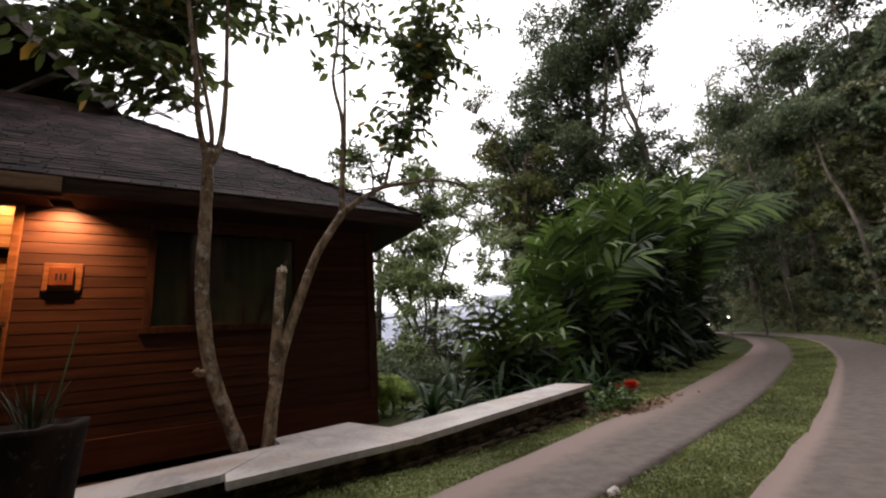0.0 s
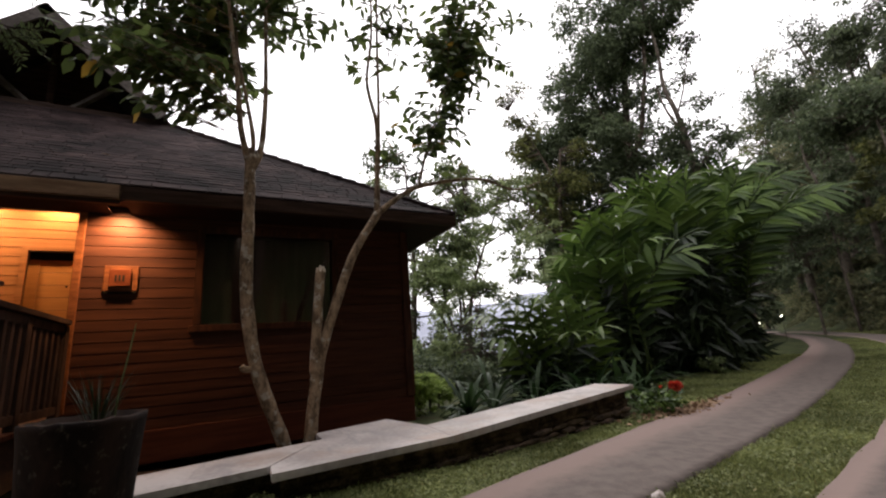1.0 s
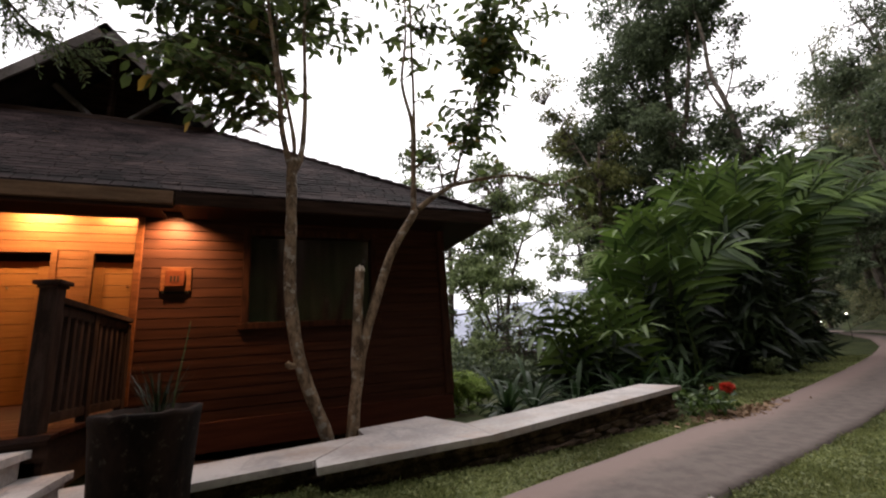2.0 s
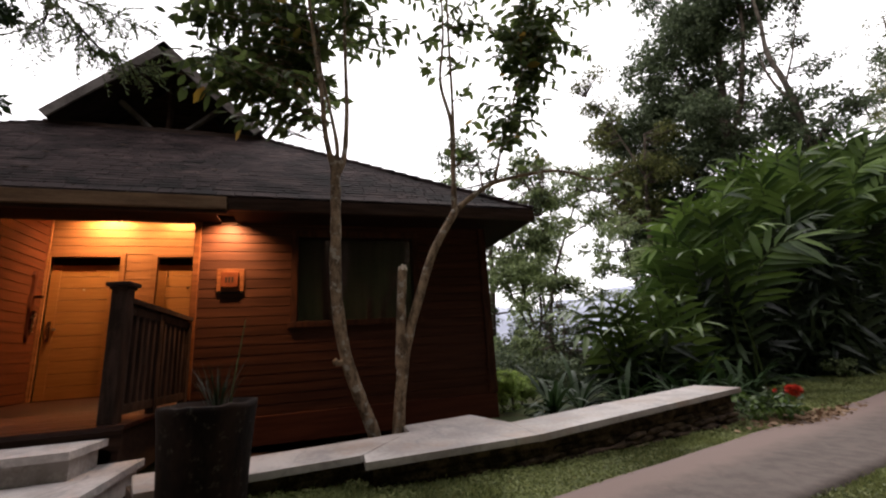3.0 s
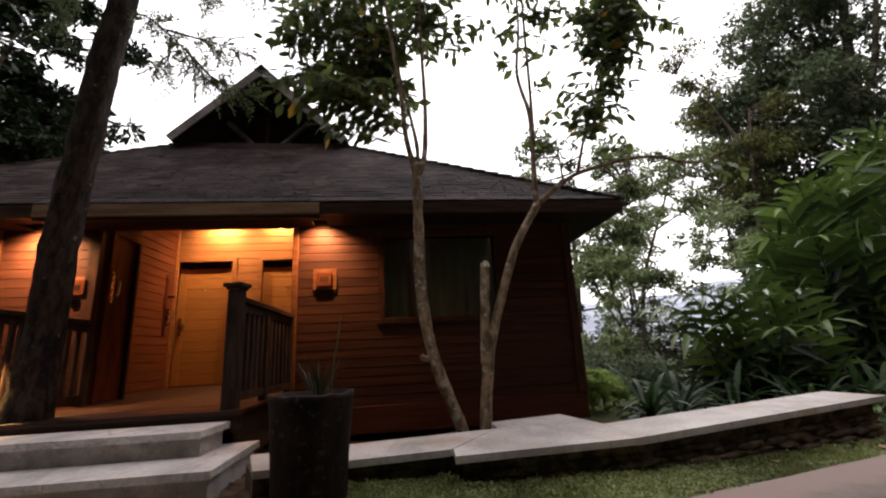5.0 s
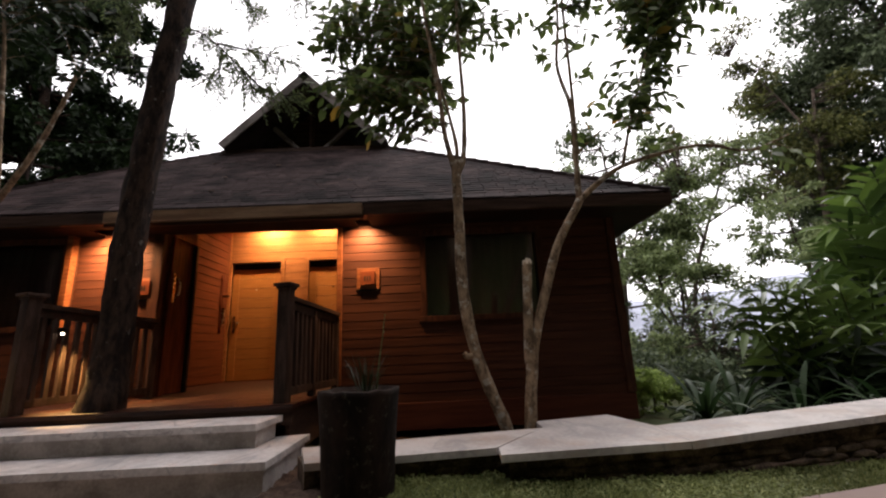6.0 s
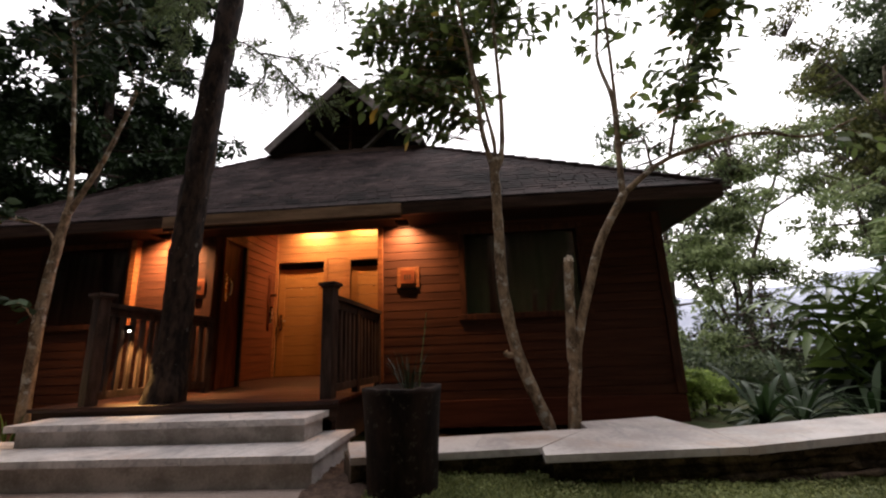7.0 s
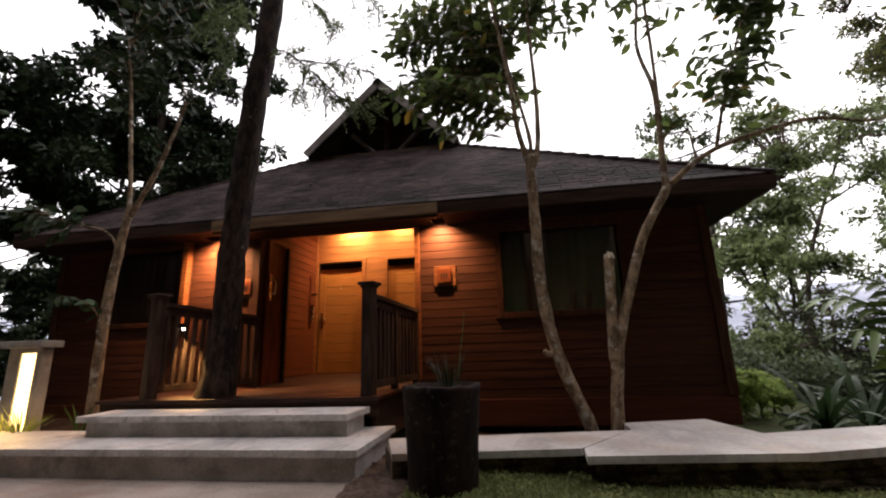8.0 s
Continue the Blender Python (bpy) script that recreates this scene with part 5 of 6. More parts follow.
ginger(TALL, 40.2, 10.4, 3.6, 1.0, 2.9, [(41.6, 15.2, 9.9, 40.6, 10.4), (43.4, 13.0, 9.8, 41.6, 10.3), (45.3, 10.2, 9.6, 42.4, 10.2), (46.4, 7.0, 9.4, 43.0, 10.0), (39.4, 14.6, 10.1, 39.6, 10.5), (36.2, 15.0, 10.3, 38.6, 10.6), (38.0, 13.4, 9.8, 39.2, 10.3), (30.9, 8.8, 9.4, 37.6, 9.9), (34.2, 11.0, 9.7, 37.8, 10.2), (44.6, 4.0, 9.0, 42.8, 9.7), (41.0, 9.4, 9.2, 40.8, 9.9), (37.4, 8.4, 9.3, 38.6, 9.9)], 0.86, 10, LEAF_GINGER, 1)
ginger(TALL, 32.4, 12.2, 4.0, 1.2, 4.1, [(37.4, 17.2, 11.8, 34.6, 12.2), (35.4, 18.4, 12.0, 33.6, 12.3), (32.9, 18.6, 12.1, 32.6, 12.4), (31.0, 19.0, 12.0, 31.6, 12.4), (33.4, 16.4, 11.7, 33.0, 12.1), (29.0, 17.2, 12.0, 30.6, 12.3), (36.2, 14.4, 11.5, 34.6, 12.0), (28.4, 13.4, 11.6, 30.0, 12.2), (31.2, 13.6, 11.4, 32.0, 12.0), (27.6, 15.6, 12.2, 29.8, 12.6)], 0.90, 12, LEAF_GINGER, 2, 3.2)
ginger(TALL, 28.6, 14.8, 1.9, 1.2, 4.6, [(26.6, 17.2, 14.4, 28.2, 14.9), (24.6, 18.0, 14.4, 27.8, 14.9), (22.6, 16.8, 14.2, 27.4, 14.8), (20.2, 14.9, 14.0, 27.2, 14.7), (16.9, 12.6, 13.8, 26.9, 14.6), (27.8, 15.4, 14.4, 28.8, 15.0), (22.2, 13.2, 13.9, 27.2, 14.6), (24.8, 14.4, 14.0, 27.8, 14.7), (25.2, 10.0, 13.8, 27.2, 14.5), (19.6, 11.6, 13.8, 27.0, 14.5), (25.6, 12.0, 13.8, 27.6, 14.5)], 0.95, 14, LEAF_GINGER, 3, 3.6)
YOUNG = "low young ginger clump with arching paired leaves"
ginger(YOUNG, 49.2, 7.9, 3.0, 0.6, 1.1, [(57.4, 3.6, 7.4, 51.0, 7.9), (54.4, 4.8, 7.5, 50.6, 7.9), (52.0, 4.6, 7.4, 49.6, 7.9), (48.6, 4.4, 7.5, 48.6, 7.9), (50.4, 1.2, 7.2, 49.8, 7.7), (55.6, 0.4, 7.0, 51.0, 7.6)], 0.62, 4, LEAF_YOUNG, 4, 0.8)
ginger(YOUNG, 45.2, 8.4, 2.6, 0.6, 1.2, [(48.6, 5.6, 8.0, 46.0, 8.4), (46.2, 4.6, 8.0, 45.4, 8.4), (43.2, 4.2, 8.0, 44.2, 8.3), (45.4, 0.6, 7.7, 45.2, 8.2), (41.6, 1.0, 7.8, 43.4, 8.2)], 0.64, 4, LEAF_YOUNG, 5, 0.9)


# broad strap leaves behind the coping
def strap_plant(name, x, y, n, length, width, seed, material, label, category="plant", tilt=0.9, z=None):
    rng = np.random.default_rng(seed)
    p = tagged(new(name), label, category)
    p.matrix_basis = pose(x, y, float(ground_z(x, y)) if z is None else z)
    bm = bmesh.new()
    for i in range(n):
        a = rng.uniform(0, 2 * math.pi)
        up = rng.uniform(0.25, 1.0) * tilt
        ln, w = length * rng.uniform(0.6, 1.1), width * rng.uniform(0.8, 1.2)
        d = Vector((math.cos(a), math.sin(a), 0))
        s = Vector((-d.y, d.x, 0))
        rows = []
        for k in range(8):
            f = k / 7
            c = d * (ln * f * (1 - up * 0.55)) + Vector((0, 0, ln * (up * f - (0.35 + 0.5 * (1 - up)) * f * f + 0.12 * f)))
            ww = w * math.sin(math.pi * min(0.97, 0.12 + f * 0.88)) ** 0.8 / 2
            rows.append([bm.verts.new(c + s * ww + Vector((0, 0, ww * 0.35))), bm.verts.new(c), bm.verts.new(c - s * ww + Vector((0, 0, ww * 0.35)))])
        for r, q in zip(rows, rows[1:]):
            bm.faces.new((r[0], q[0], q[1], r[1]))
            bm.faces.new((r[1], q[1], q[2], r[2]))
    part("leaves", bm, material, p, smooth=True)
    return p


rnd = random.Random(3)
for i, (x, y) in enumerate([(3.3, 6.6), (3.9, 6.9), (4.5, 6.7), (5.1, 6.9), (4.4, 7.7), (5.6, 7.3), (6.2, 7.0), (5.2, 6.3), (6.0, 6.4), (6.9, 6.9), (7.6, 7.2)] ):
    strap_plant("broadleaf_plant", x, y, 24, rnd.uniform(0.95, 1.45), 0.068, 40 + i, LEAF_BROAD, "broad dark green strap-leaved garden plant")
# ---------------- small things ----------------
pot = tagged(new("planter"), "tall mossy dark clay planter on the lawn edge", "planter")
pot.matrix_basis = pose(-0.25, 4.22, 0.03)
bm = bmesh.new()
prof = [(0.0, 0.0), (0.203, 0.0), (0.210, 0.05), (0.222, 0.30), (0.234, 0.55), (0.241, 0.63), (0.244, 0.655), (0.21, 0.66), (0.205, 0.60), (0.0, 0.60)]
rings = []
for r, z in prof:
    ring = []
    for k in range(28):
        a = 2 * math.pi * k / 28
        w = 1 + (0.035 * noise.noise(Vector((math.cos(a) * 2, math.sin(a) * 2, z * 4))) if 0 < z < 0.7 else 0)
        ring.append(bm.verts.new((r * w * math.cos(a), r * w * math.sin(a), z + (0.024 * noise.noise(Vector((math.cos(a) * 5, math.sin(a) * 5, 3))) if z > 0.62 else 0))))
    rings.append(ring)
for a, b in zip(rings, rings[1:]):
    for k in range(28):
        bm.faces.new((a[k], a[(k + 1) % 28], b[(k + 1) % 28], b[k]))
bmesh.ops.remove_doubles(bm, verts=list(bm.verts), dist=0.0005)
bmesh.ops.recalc_face_normals(bm, faces=list(bm.faces))
part("pot", bm, POT, pot, smooth=True)
bm = bmesh.new()
bmesh.ops.create_circle(bm, cap_ends=True, radius=0.204, segments=24, matrix=Matrix.Translation((0, 0, 0.615)))
part("potting_soil", bm, MULCH, pot)


def blades(name, x, y, z, n, length, width, seed, material, label, spread=0.5, category="plant", r=0.05):
    """A tuft of thin upright blades."""
    rng = np.random.default_rng(seed)
    a = rng.uniform(0, 2 * math.pi, n)
    root = np.stack([r * np.cos(a) * rng.uniform(0, 1, n), r * np.sin(a) * rng.uniform(0, 1, n), np.zeros(n)], -1)
    along = np.stack([np.cos(a) * spread * rng.uniform(0.1, 1, n), np.sin(a) * spread * rng.uniform(0.1, 1, n), np.ones(n)], -1)
    face = np.stack([np.cos(a), np.sin(a), np.full(n, 0.3)], -1) * -1
    ln = length * rng.uniform(0.5, 1.1, n)
    p = tagged(new(name, leaves_mesh(name, root, along, face, ln, np.full(n, width), material, droop=0.18)), label, category)
    p.matrix_basis = pose(x, y, z)
    return p


blades("potted_grass", -0.20, 4.22, 0.63, 60, 0.32, 0.0042, 3, LEAF_LOW, "thin strap-leaved grass growing in the planter", 0.45)
stalk = bmesh.new()
tube(stalk, smooth_line([(0, 0, 0), (0.012, 0, 0.16), (0.040, 0, 0.36), (0.058, 0, 0.50)], 5), 0.0055, 0.003, 6)
stalk = tagged(part("flower_stalk", stalk, LEAF_FINE), "single dry upright stalk in the planter", "plant")
stalk.matrix_basis = pose(-0.14, 4.22, 0.635)


def house_sign(x, z, name_label):
    s = tagged(new("wall_sign"), name_label, "sign", "porch signs")
    s.matrix_basis = pose(x, WALL_Y, z)
    part("back_board", boxes((-0.138, 0.134, -0.034, -0.017, -0.118, 0.132), bev=0.006), SIGNWOOD, s)
    # Black strip modelled in place of the shadow the board throws below
    part("shadow_strip", boxes((-0.128, 0.126, -0.032, -0.017, -0.140, -0.12), bev=0.005), BLACK, s, "dark strip standing in for the board's shadow")
    part("plaque", boxes((-0.092, 0.078, -0.058, -0.035, -0.075, 0.095), bev=0.006), SIGNRED, s, "red square plaque with dark bars")
    for k in (-1, 0, 1):
        part("bar", boxes((-0.009 + k * 0.030 - 0.009, -0.009 + k * 0.030 + 0.009, -0.061, -0.0585, -0.025, 0.035)), BLACK, s)
    return s


house_sign(-0.538, 1.755, "small lit wooden sign with a red plaque on the wall")
house_sign(-3.16, 1.745, "small lit wooden sign with a red plaque on the wall")

# hanging wooden ornament on the porch's side wall
orn = tagged(new("wall_ornament"), "long carved wooden ornament hanging on the porch wall", "ornament")
orn.matrix_basis = pose(NICHE_LB - 0.14 + 0.02, 9.03, 1.95)
bm = bmesh.new()
prof = [(-0.60, 0.02), (-0.5, 0.045), (-0.2, 0.05), (-0.12, 0.075), (0.0, 0.08), (0.1, 0.055), (0.3, 0.05), (0.36, 0.07), (0.42, 0.045)]
rows = [[bm.verts.new((x, s * w, z)) for x, s in ((0.0, -1), (0.028, -0.7), (0.034, 0), (0.028, 0.7), (0.0, 1))] for z, w in prof]
for a, b in zip(rows, rows[1:]):
    for k in range(4):
        bm.faces.new((a[k], a[k + 1], b[k + 1], b[k]))
part("board", bm, REDDOOR, orn)
part("bracket", boxes((0.03, 0.14, -0.02, 0.02, 0.02, 0.06), bev=0.004), TRIM, orn)
part("hook", boxes((0.03, 0.08, -0.015, 0.015, -0.2, -0.16), bev=0.004), TRIM, orn)
bm = bmesh.new()
tube(bm, smooth_line([(0.06, 0, -0.20), (0.06, 0, -0.32), (0.06, 0, -0.46)], 4), 0.03, 0.016, 10)
part("pendant", bm, CHROME, orn, "small pale pendant")

# ---------------- lamps ----------------
WARM = (1.0, 0.53, 0.24)


def downlight(name, x, y, z, watts, angle, blend, label, aim=(0, 0, -1)):
    d = tagged(new(name), label, "lamp", "porch downlights")
    d.matrix_basis = pose(x, y, z)
    bm = bmesh.new()
    for r0, r1 in ((0.036, 0.036), (0.032, 0.032)):
        tube(bm, [Vector((0, 0, -0.022)), Vector((0, 0, 0))], r0, r1, 20, cap=False)
    tube(bm, [Vector((0, 0, -0.001)), Vector((0, 0, 0.004))], 0.036, 0.036, 20)
    part("housing", bm, BLACK, d)
    bm = bmesh.new()
    tube(bm, [Vector((0, 0, -0.006)), Vector((0, 0, -0.002))], 0.022, 0.022, 20)
    part("lens", bm, LENSGLOW, d)
    lamp = bpy.data.lights.new(name, "SPOT")
    lamp.energy, lamp.color, lamp.spot_size, lamp.spot_blend, lamp.shadow_soft_size = watts, WARM, radians(angle), blend, 0.025
    o = new("bulb", lamp)
    o.parent = d
    o.matrix_basis = look((0, 0, -0.02), Vector((0, 0, -0.02)) + Vector(aim))
    return d


downlight("porch_lamp", -2.76, 9.07, 3.495, 340, 156, 1.0, "small recessed warm downlight in the porch ceiling", (0, 0.42, -1))
downlight("porch_lamp", -1.80, 9.07, 3.495, 185, 156, 1.0, "small recessed warm downlight in the porch ceiling", (0, 0.42, -1))
downlight("eave_lamp", -0.58, 6.27, 2.462, 195, 134, 1.0, "small warm downlight under the eave", (0, 0.4, -1))
downlight("eave_lamp", -3.55, 6.27, 2.462, 430, 138, 1.0, "small warm downlight under the eave", (0, 0.4, -1))

# little rail lamp by the newel post
rl = tagged(new("rail_lamp"), "tiny bright lamp under the porch handrail", "lamp")
rl.matrix_basis = pose(-3.19, 5.50, 1.20)
part("housing", boxes((-0.03, 0.03, -0.03, 0.03, 0.0, 0.05), bev=0.006), BLACK, rl)
bm = bmesh.new()
bmesh.ops.create_uvsphere(bm, u_segments=14, v_segments=8, radius=0.012)
part("lens", bm, SPOTGLOW, rl)
ld = bpy.data.lights.new("rail_bulb", "SPOT")
ld.energy, ld.color, ld.spot_size, ld.spot_blend, ld.shadow_soft_size = 230, (1.0, 0.58, 0.2), radians(84), 0.6, 0.02
o = new("bulb", ld)
o.parent = rl
o.matrix_basis = look((0.0, 0, -0.022), (0.42, 0.20, -1))

# pillar lamp with a glowing slot
pl = tagged(new("pillar_lamp"), "grey plastered garden pillar with a glowing warm light slot", "lamp")
pl.matrix_basis = pose(-4.69, 5.20, 0.0)
part("pillar", boxes((-0.235, -0.089, 0, 0.12, 0, 1.05), bev=0.006), PLASTER, pl)
part("pillar", boxes((0.098, 0.155, 0, 0.12, 0, 1.05), bev=0.006), PLASTER, pl)
part("pillar", boxes((-0.088, 0.097, 0.04, 0.12, 0, 1.0), bev=0.004), PLASTER, pl)
part("pillar", boxes((-0.088, 0.097, 0, 0.12, 1.001, 1.05), bev=0.004), PLASTER, pl)
part("cap", boxes((-0.33, 0.215, -0.07, 0.17, 1.05, 1.12), bev=0.01), PLASTER, pl)
part("light_slot", boxes((-0.084, 0.093, 0.008, 0.038, 0.22, 0.995), bev=0.012), FLARE, pl, "glowing frosted light slot")
ld = bpy.data.lights.new("slot_bulb", "AREA")
ld.energy, ld.color, ld.shape, ld.size, ld.size_y = 13, (1.0, 0.58, 0.16), "RECTANGLE", 0.16, 0.7
o = new("bulb", ld)
o.parent = pl
o.matrix_basis = look((0, -0.02, 0.60), (0.15, -1.0, 0.4))
blades("grass_tuft", -4.48, 5.10, 0.2, 34, 0.36, 0.016, 13, LEAF_TUFT, "small strappy tuft beside the pillar lamp", 1.2)
blades("grass_tuft", -4.70, 5.08, 0.2, 26, 0.3, 0.016, 14, LEAF_TUFT, "small strappy tuft beside the pillar lamp", 1.1)
blades("grass_tuft", -4.0, 5.25, 0.2, 10, 0.34, 0.022, 15, LEAF_GINGER, "small strappy tuft beside the steps", 0.6)

bed = sheet("planting_bed", np.linspace(-6.5, -3.62, 30), np.linspace(5.09, 6.45, 16), lambda x, y: 0.185 + 0.02 * np.sin(x * 11 + y * 7) * np.cos(y * 13), MULCH)
tagged(bed, "dark soil planting bed beside the steps", "soil", kind="structure")

# far lamps along the drive
for x, y, z in ((28.66, 13.95, 1.28), (15.6, 8.85, 0.98)):
    fl = tagged(new("path_lamp"), "small bright lamp post far along the drive", "lamp", "path lamps")
    fl.matrix_basis = pose(x, y, float(ground_z(x, y)))
    bm = bmesh.new()
    rod(bm, (0, 0, -0.1), (0, 0, z), 0.014)
    part("post", bm, BLACK, fl)
    bm = bmesh.new()
    bmesh.ops.create_uvsphere(bm, u_segments=12, v_segments=8, radius=0.036 if x > 20 else 0.016, matrix=Matrix.Translation((0, 0, z + 0.05)))
    part("globe", bm, PATHGLOW, fl)

# red-flowering bush past the wall's end
rng = np.random.default_rng(8)
bush = tagged(new("flower_bush"), "small leafy bush with bright red blossoms beside the wall end", "bush")
cb = np.array([5.15, 5.25, 0.0])
cen = cb + rng.normal(size=(26, 3)) * np.array([0.20, 0.16, 0.06]) + np.array([0, 0, 0.08])
pos, along, face, ln = crown_leaves(cen, np.full(26, 0.12), 520, 0.085, rng, subs=3)
o = new("leaves", leaves_mesh("leaves", pos, along, face, ln, ln * 0.5, LEAF_GINGER))
o.parent = bush
bm = bmesh.new()
for c in cen[:14]:
    rod(bm, (cb[0], cb[1], -0.15), tuple(c), 0.006, 5)
part("stems", bm, BARK_FAR, bush)
for x, y, z, r in ((5.40, 5.02, 0.20, 0.058), (5.35, 5.05, 0.22, 0.045), (5.22, 5.12, 0.21, 0.020)):
    n = 90
    d = unit(rng.normal(size=(n, 3)) + np.array([0, -0.2, 0.6]))
    me = leaves_mesh("blossom", np.array([x, y, z]) + d * r * 0.25, d, rng.normal(size=(n, 3)), np.full(n, r), np.full(n, r * 0.6), PETAL)
    o = new("blossom", me)
    o.parent = bush
    o["label"] = "bright red blossom head"

# fallen leaves and dry mulch at the end of the wall
n = 520
px = rng.normal(5.55, 0.5, n)
py = 4.98 + (px - 5.3) * 0.16 + rng.normal(0, 0.13, n)
pz = ground_z(px, py) + 0.055
o = new("fallen_leaves", leaves_mesh("fallen_leaves", np.stack([px, py, pz], -1), rng.normal(size=(n, 3)) * np.array([1, 1, 0.2]), np.array([0, 0, 1.0]) + rng.normal(size=(n, 3)) * 0.4, rng.uniform(0.05, 0.11, n), rng.uniform(0.025, 0.05, n), DRYLEAF))
tagged(o, "scattered dry brown fallen leaves", "leaves", kind="stuff")
mb = sheet("mulch_bed", np.linspace(-0.875, -0.42, 12), np.linspace(3.9, 5.3, 30), lambda x, y: 0.085 + 0.02 * np.sin(x * 23 + y * 17) * np.cos(y * 31), EARTH)
tagged(mb, "bare brown soil beside the steps", "soil", kind="structure")

# a small round shrub by the lawn's edge
rng = np.random.default_rng(18)
shrub = tagged(new("round_shrub"), "small round pale green shrub on the lawn edge", "shrub")
cx, cy = 10.0, 7.25
cz = float(ground_z(cx, cy))
cen = np.array([cx, cy, cz + 0.2]) + rng.normal(size=(16, 3)) * np.array([0.1, 0.1, 0.09])
bm = bmesh.new()
for c in cen[:10]:
    rod(bm, (cx, cy, cz - 0.05), tuple(c), 0.008, 5)
part("stem", bm, BARK_FAR, shrub)
pos, along, face, ln = crown_leaves(cen, np.full(16, 0.11), 700, 0.07, rng, subs=2)
o = new("crown", leaves_mesh("crown", pos, along, face, ln, ln * 0.5, LEAF_PALE))
o.parent = shrub

# a small pale rag at the strip's edge, built as a stone lump
bm = bmesh.new()
bmesh.ops.create_icosphere(bm, subdivisions=2, radius=1.0)
for v in bm.verts:
    v.co *= 1 + 0.35 * noise.noise(v.co * 1.7 + Vector((3, 1, 5)))
    v.co = Vector((v.co.x * 0.055, v.co.y * 0.035, v.co.z * 0.03))
st = tagged(part("broken_stone", bm, STONE), "small pale rag at the road edge, built as a stone lump", "stone")
st.matrix_basis = pose(2.40, 3.17, float(ground_z(2.40, 3.17)) + 0.035, 0, 0, 25)
# ---------------- woods round about ----------------
def polar(az, d, dz=0.0):
    x, y = 0.25 + d * math.cos(radians(az)), 1.5 + d * math.sin(radians(az))
    return (x, y, float(ground_z(x, y)) + dz)


def spot(az, el, d):
    """A place by its bearing, its height above the walker's eye in degrees, and its distance."""
    x, y, _ = polar(az, d)
    return (x, y, 0.9 + d * math.tan(radians(el)))


limb_tree("slope_tree", [
    ([polar(57.2, 12.6, -0.3), spot(57.4, -5, 12.6), spot(57.2, -1.5, 12.6), spot(56.8, 2, 12.6), spot(57.4, 5, 12.7)], 0.055, 0.018),
    ([spot(57.3, -3, 12.6), spot(58.4, -0.5, 12.5), spot(59.3, 2.5, 12.5)], 0.026, 0.01),
    ([spot(57.3, -2.2, 12.6), spot(55.8, 0.2, 12.6), spot(54.2, 1.6, 12.7)], 0.026, 0.01),
], [(spot(59.2, -0.4, 12.5), 0.5), (spot(57.6, 1.8, 12.6), 0.5), (spot(56.2, 0.6, 12.6), 0.55), (spot(54.4, 0.8, 12.6), 0.5), (spot(58.2, -2.6, 12.4), 0.6), (spot(56.0, -2.2, 12.4), 0.65), (spot(54.4, -2.6, 12.4), 0.6), (spot(59.4, 2.4, 12.5), 0.35), (spot(57.2, 4.6, 12.7), 0.35), (spot(53.2, -1.2, 12.4), 0.5)],
    0.11, 900, 57, "small dark-leaved tree on the slope behind the strap plants", BARK_FAR, LEAF_WOOD, 0.8)
MID = "slender grey-trunked tree with airy green foliage on the slope"
far_tree("slope_tree", polar(66, 17), 12.5, 3.0, 0.2, LEAF_FAR, BARK_FAR, 1, MID, 7500, 64, 0.25, clump_r=0.12)
limb_tree("slope_tree", [
    ([polar(61.1, 15, -0.3), spot(60.6, -3, 15), spot(60.3, 0.5, 15), spot(61.0, 4, 15), spot(61.6, 8, 15)], 0.085, 0.03),
    ([spot(60.3, 0.5, 15), spot(61.6, 3.0, 14.8), spot(63.2, 7, 14.6), spot(64, 11, 14.6)], 0.04, 0.014),
    ([spot(60.4, -0.5, 15), spot(59.4, 4, 15.1), spot(59.4, 9, 15.2), spot(58.4, 13, 15.3), spot(57.6, 18, 15.4)], 0.05, 0.016),
    ([spot(59.4, 3.0, 15.1), spot(57.6, 5.5, 15), spot(55.8, 7.5, 15)], 0.028, 0.01),
], [(spot(63.2, 11, 14.6), 0.8), (spot(61, 9.2, 14.6), 0.9), (spot(59, 8, 14.5), 0.85), (spot(64.5, 8, 14.6), 0.7), (spot(56.2, 7.2, 15), 0.6), (spot(54.5, 6.2, 15.2), 0.45), (spot(62, 5.0, 14.4), 0.55), (spot(58, 12.8, 15), 0.8), (spot(60.5, 14, 15), 0.8), (spot(56.3, 15, 15.3), 0.75), (spot(58.8, 18.5, 15.4), 0.8), (spot(62, 17.5, 15.4), 0.75), (spot(55.5, 19, 15.6), 0.8), (spot(60.6, -0.5, 14.4), 0.8), (spot(58.6, -2.5, 14.4), 0.8), (spot(63, -1, 14.4), 0.7), (spot(60.8, 22, 15.8), 0.8), (spot(57.5, 22.5, 15.8), 0.6)],
    0.15, 1500, 2, MID, BARK_FAR, LEAF_PALE, 0.6)
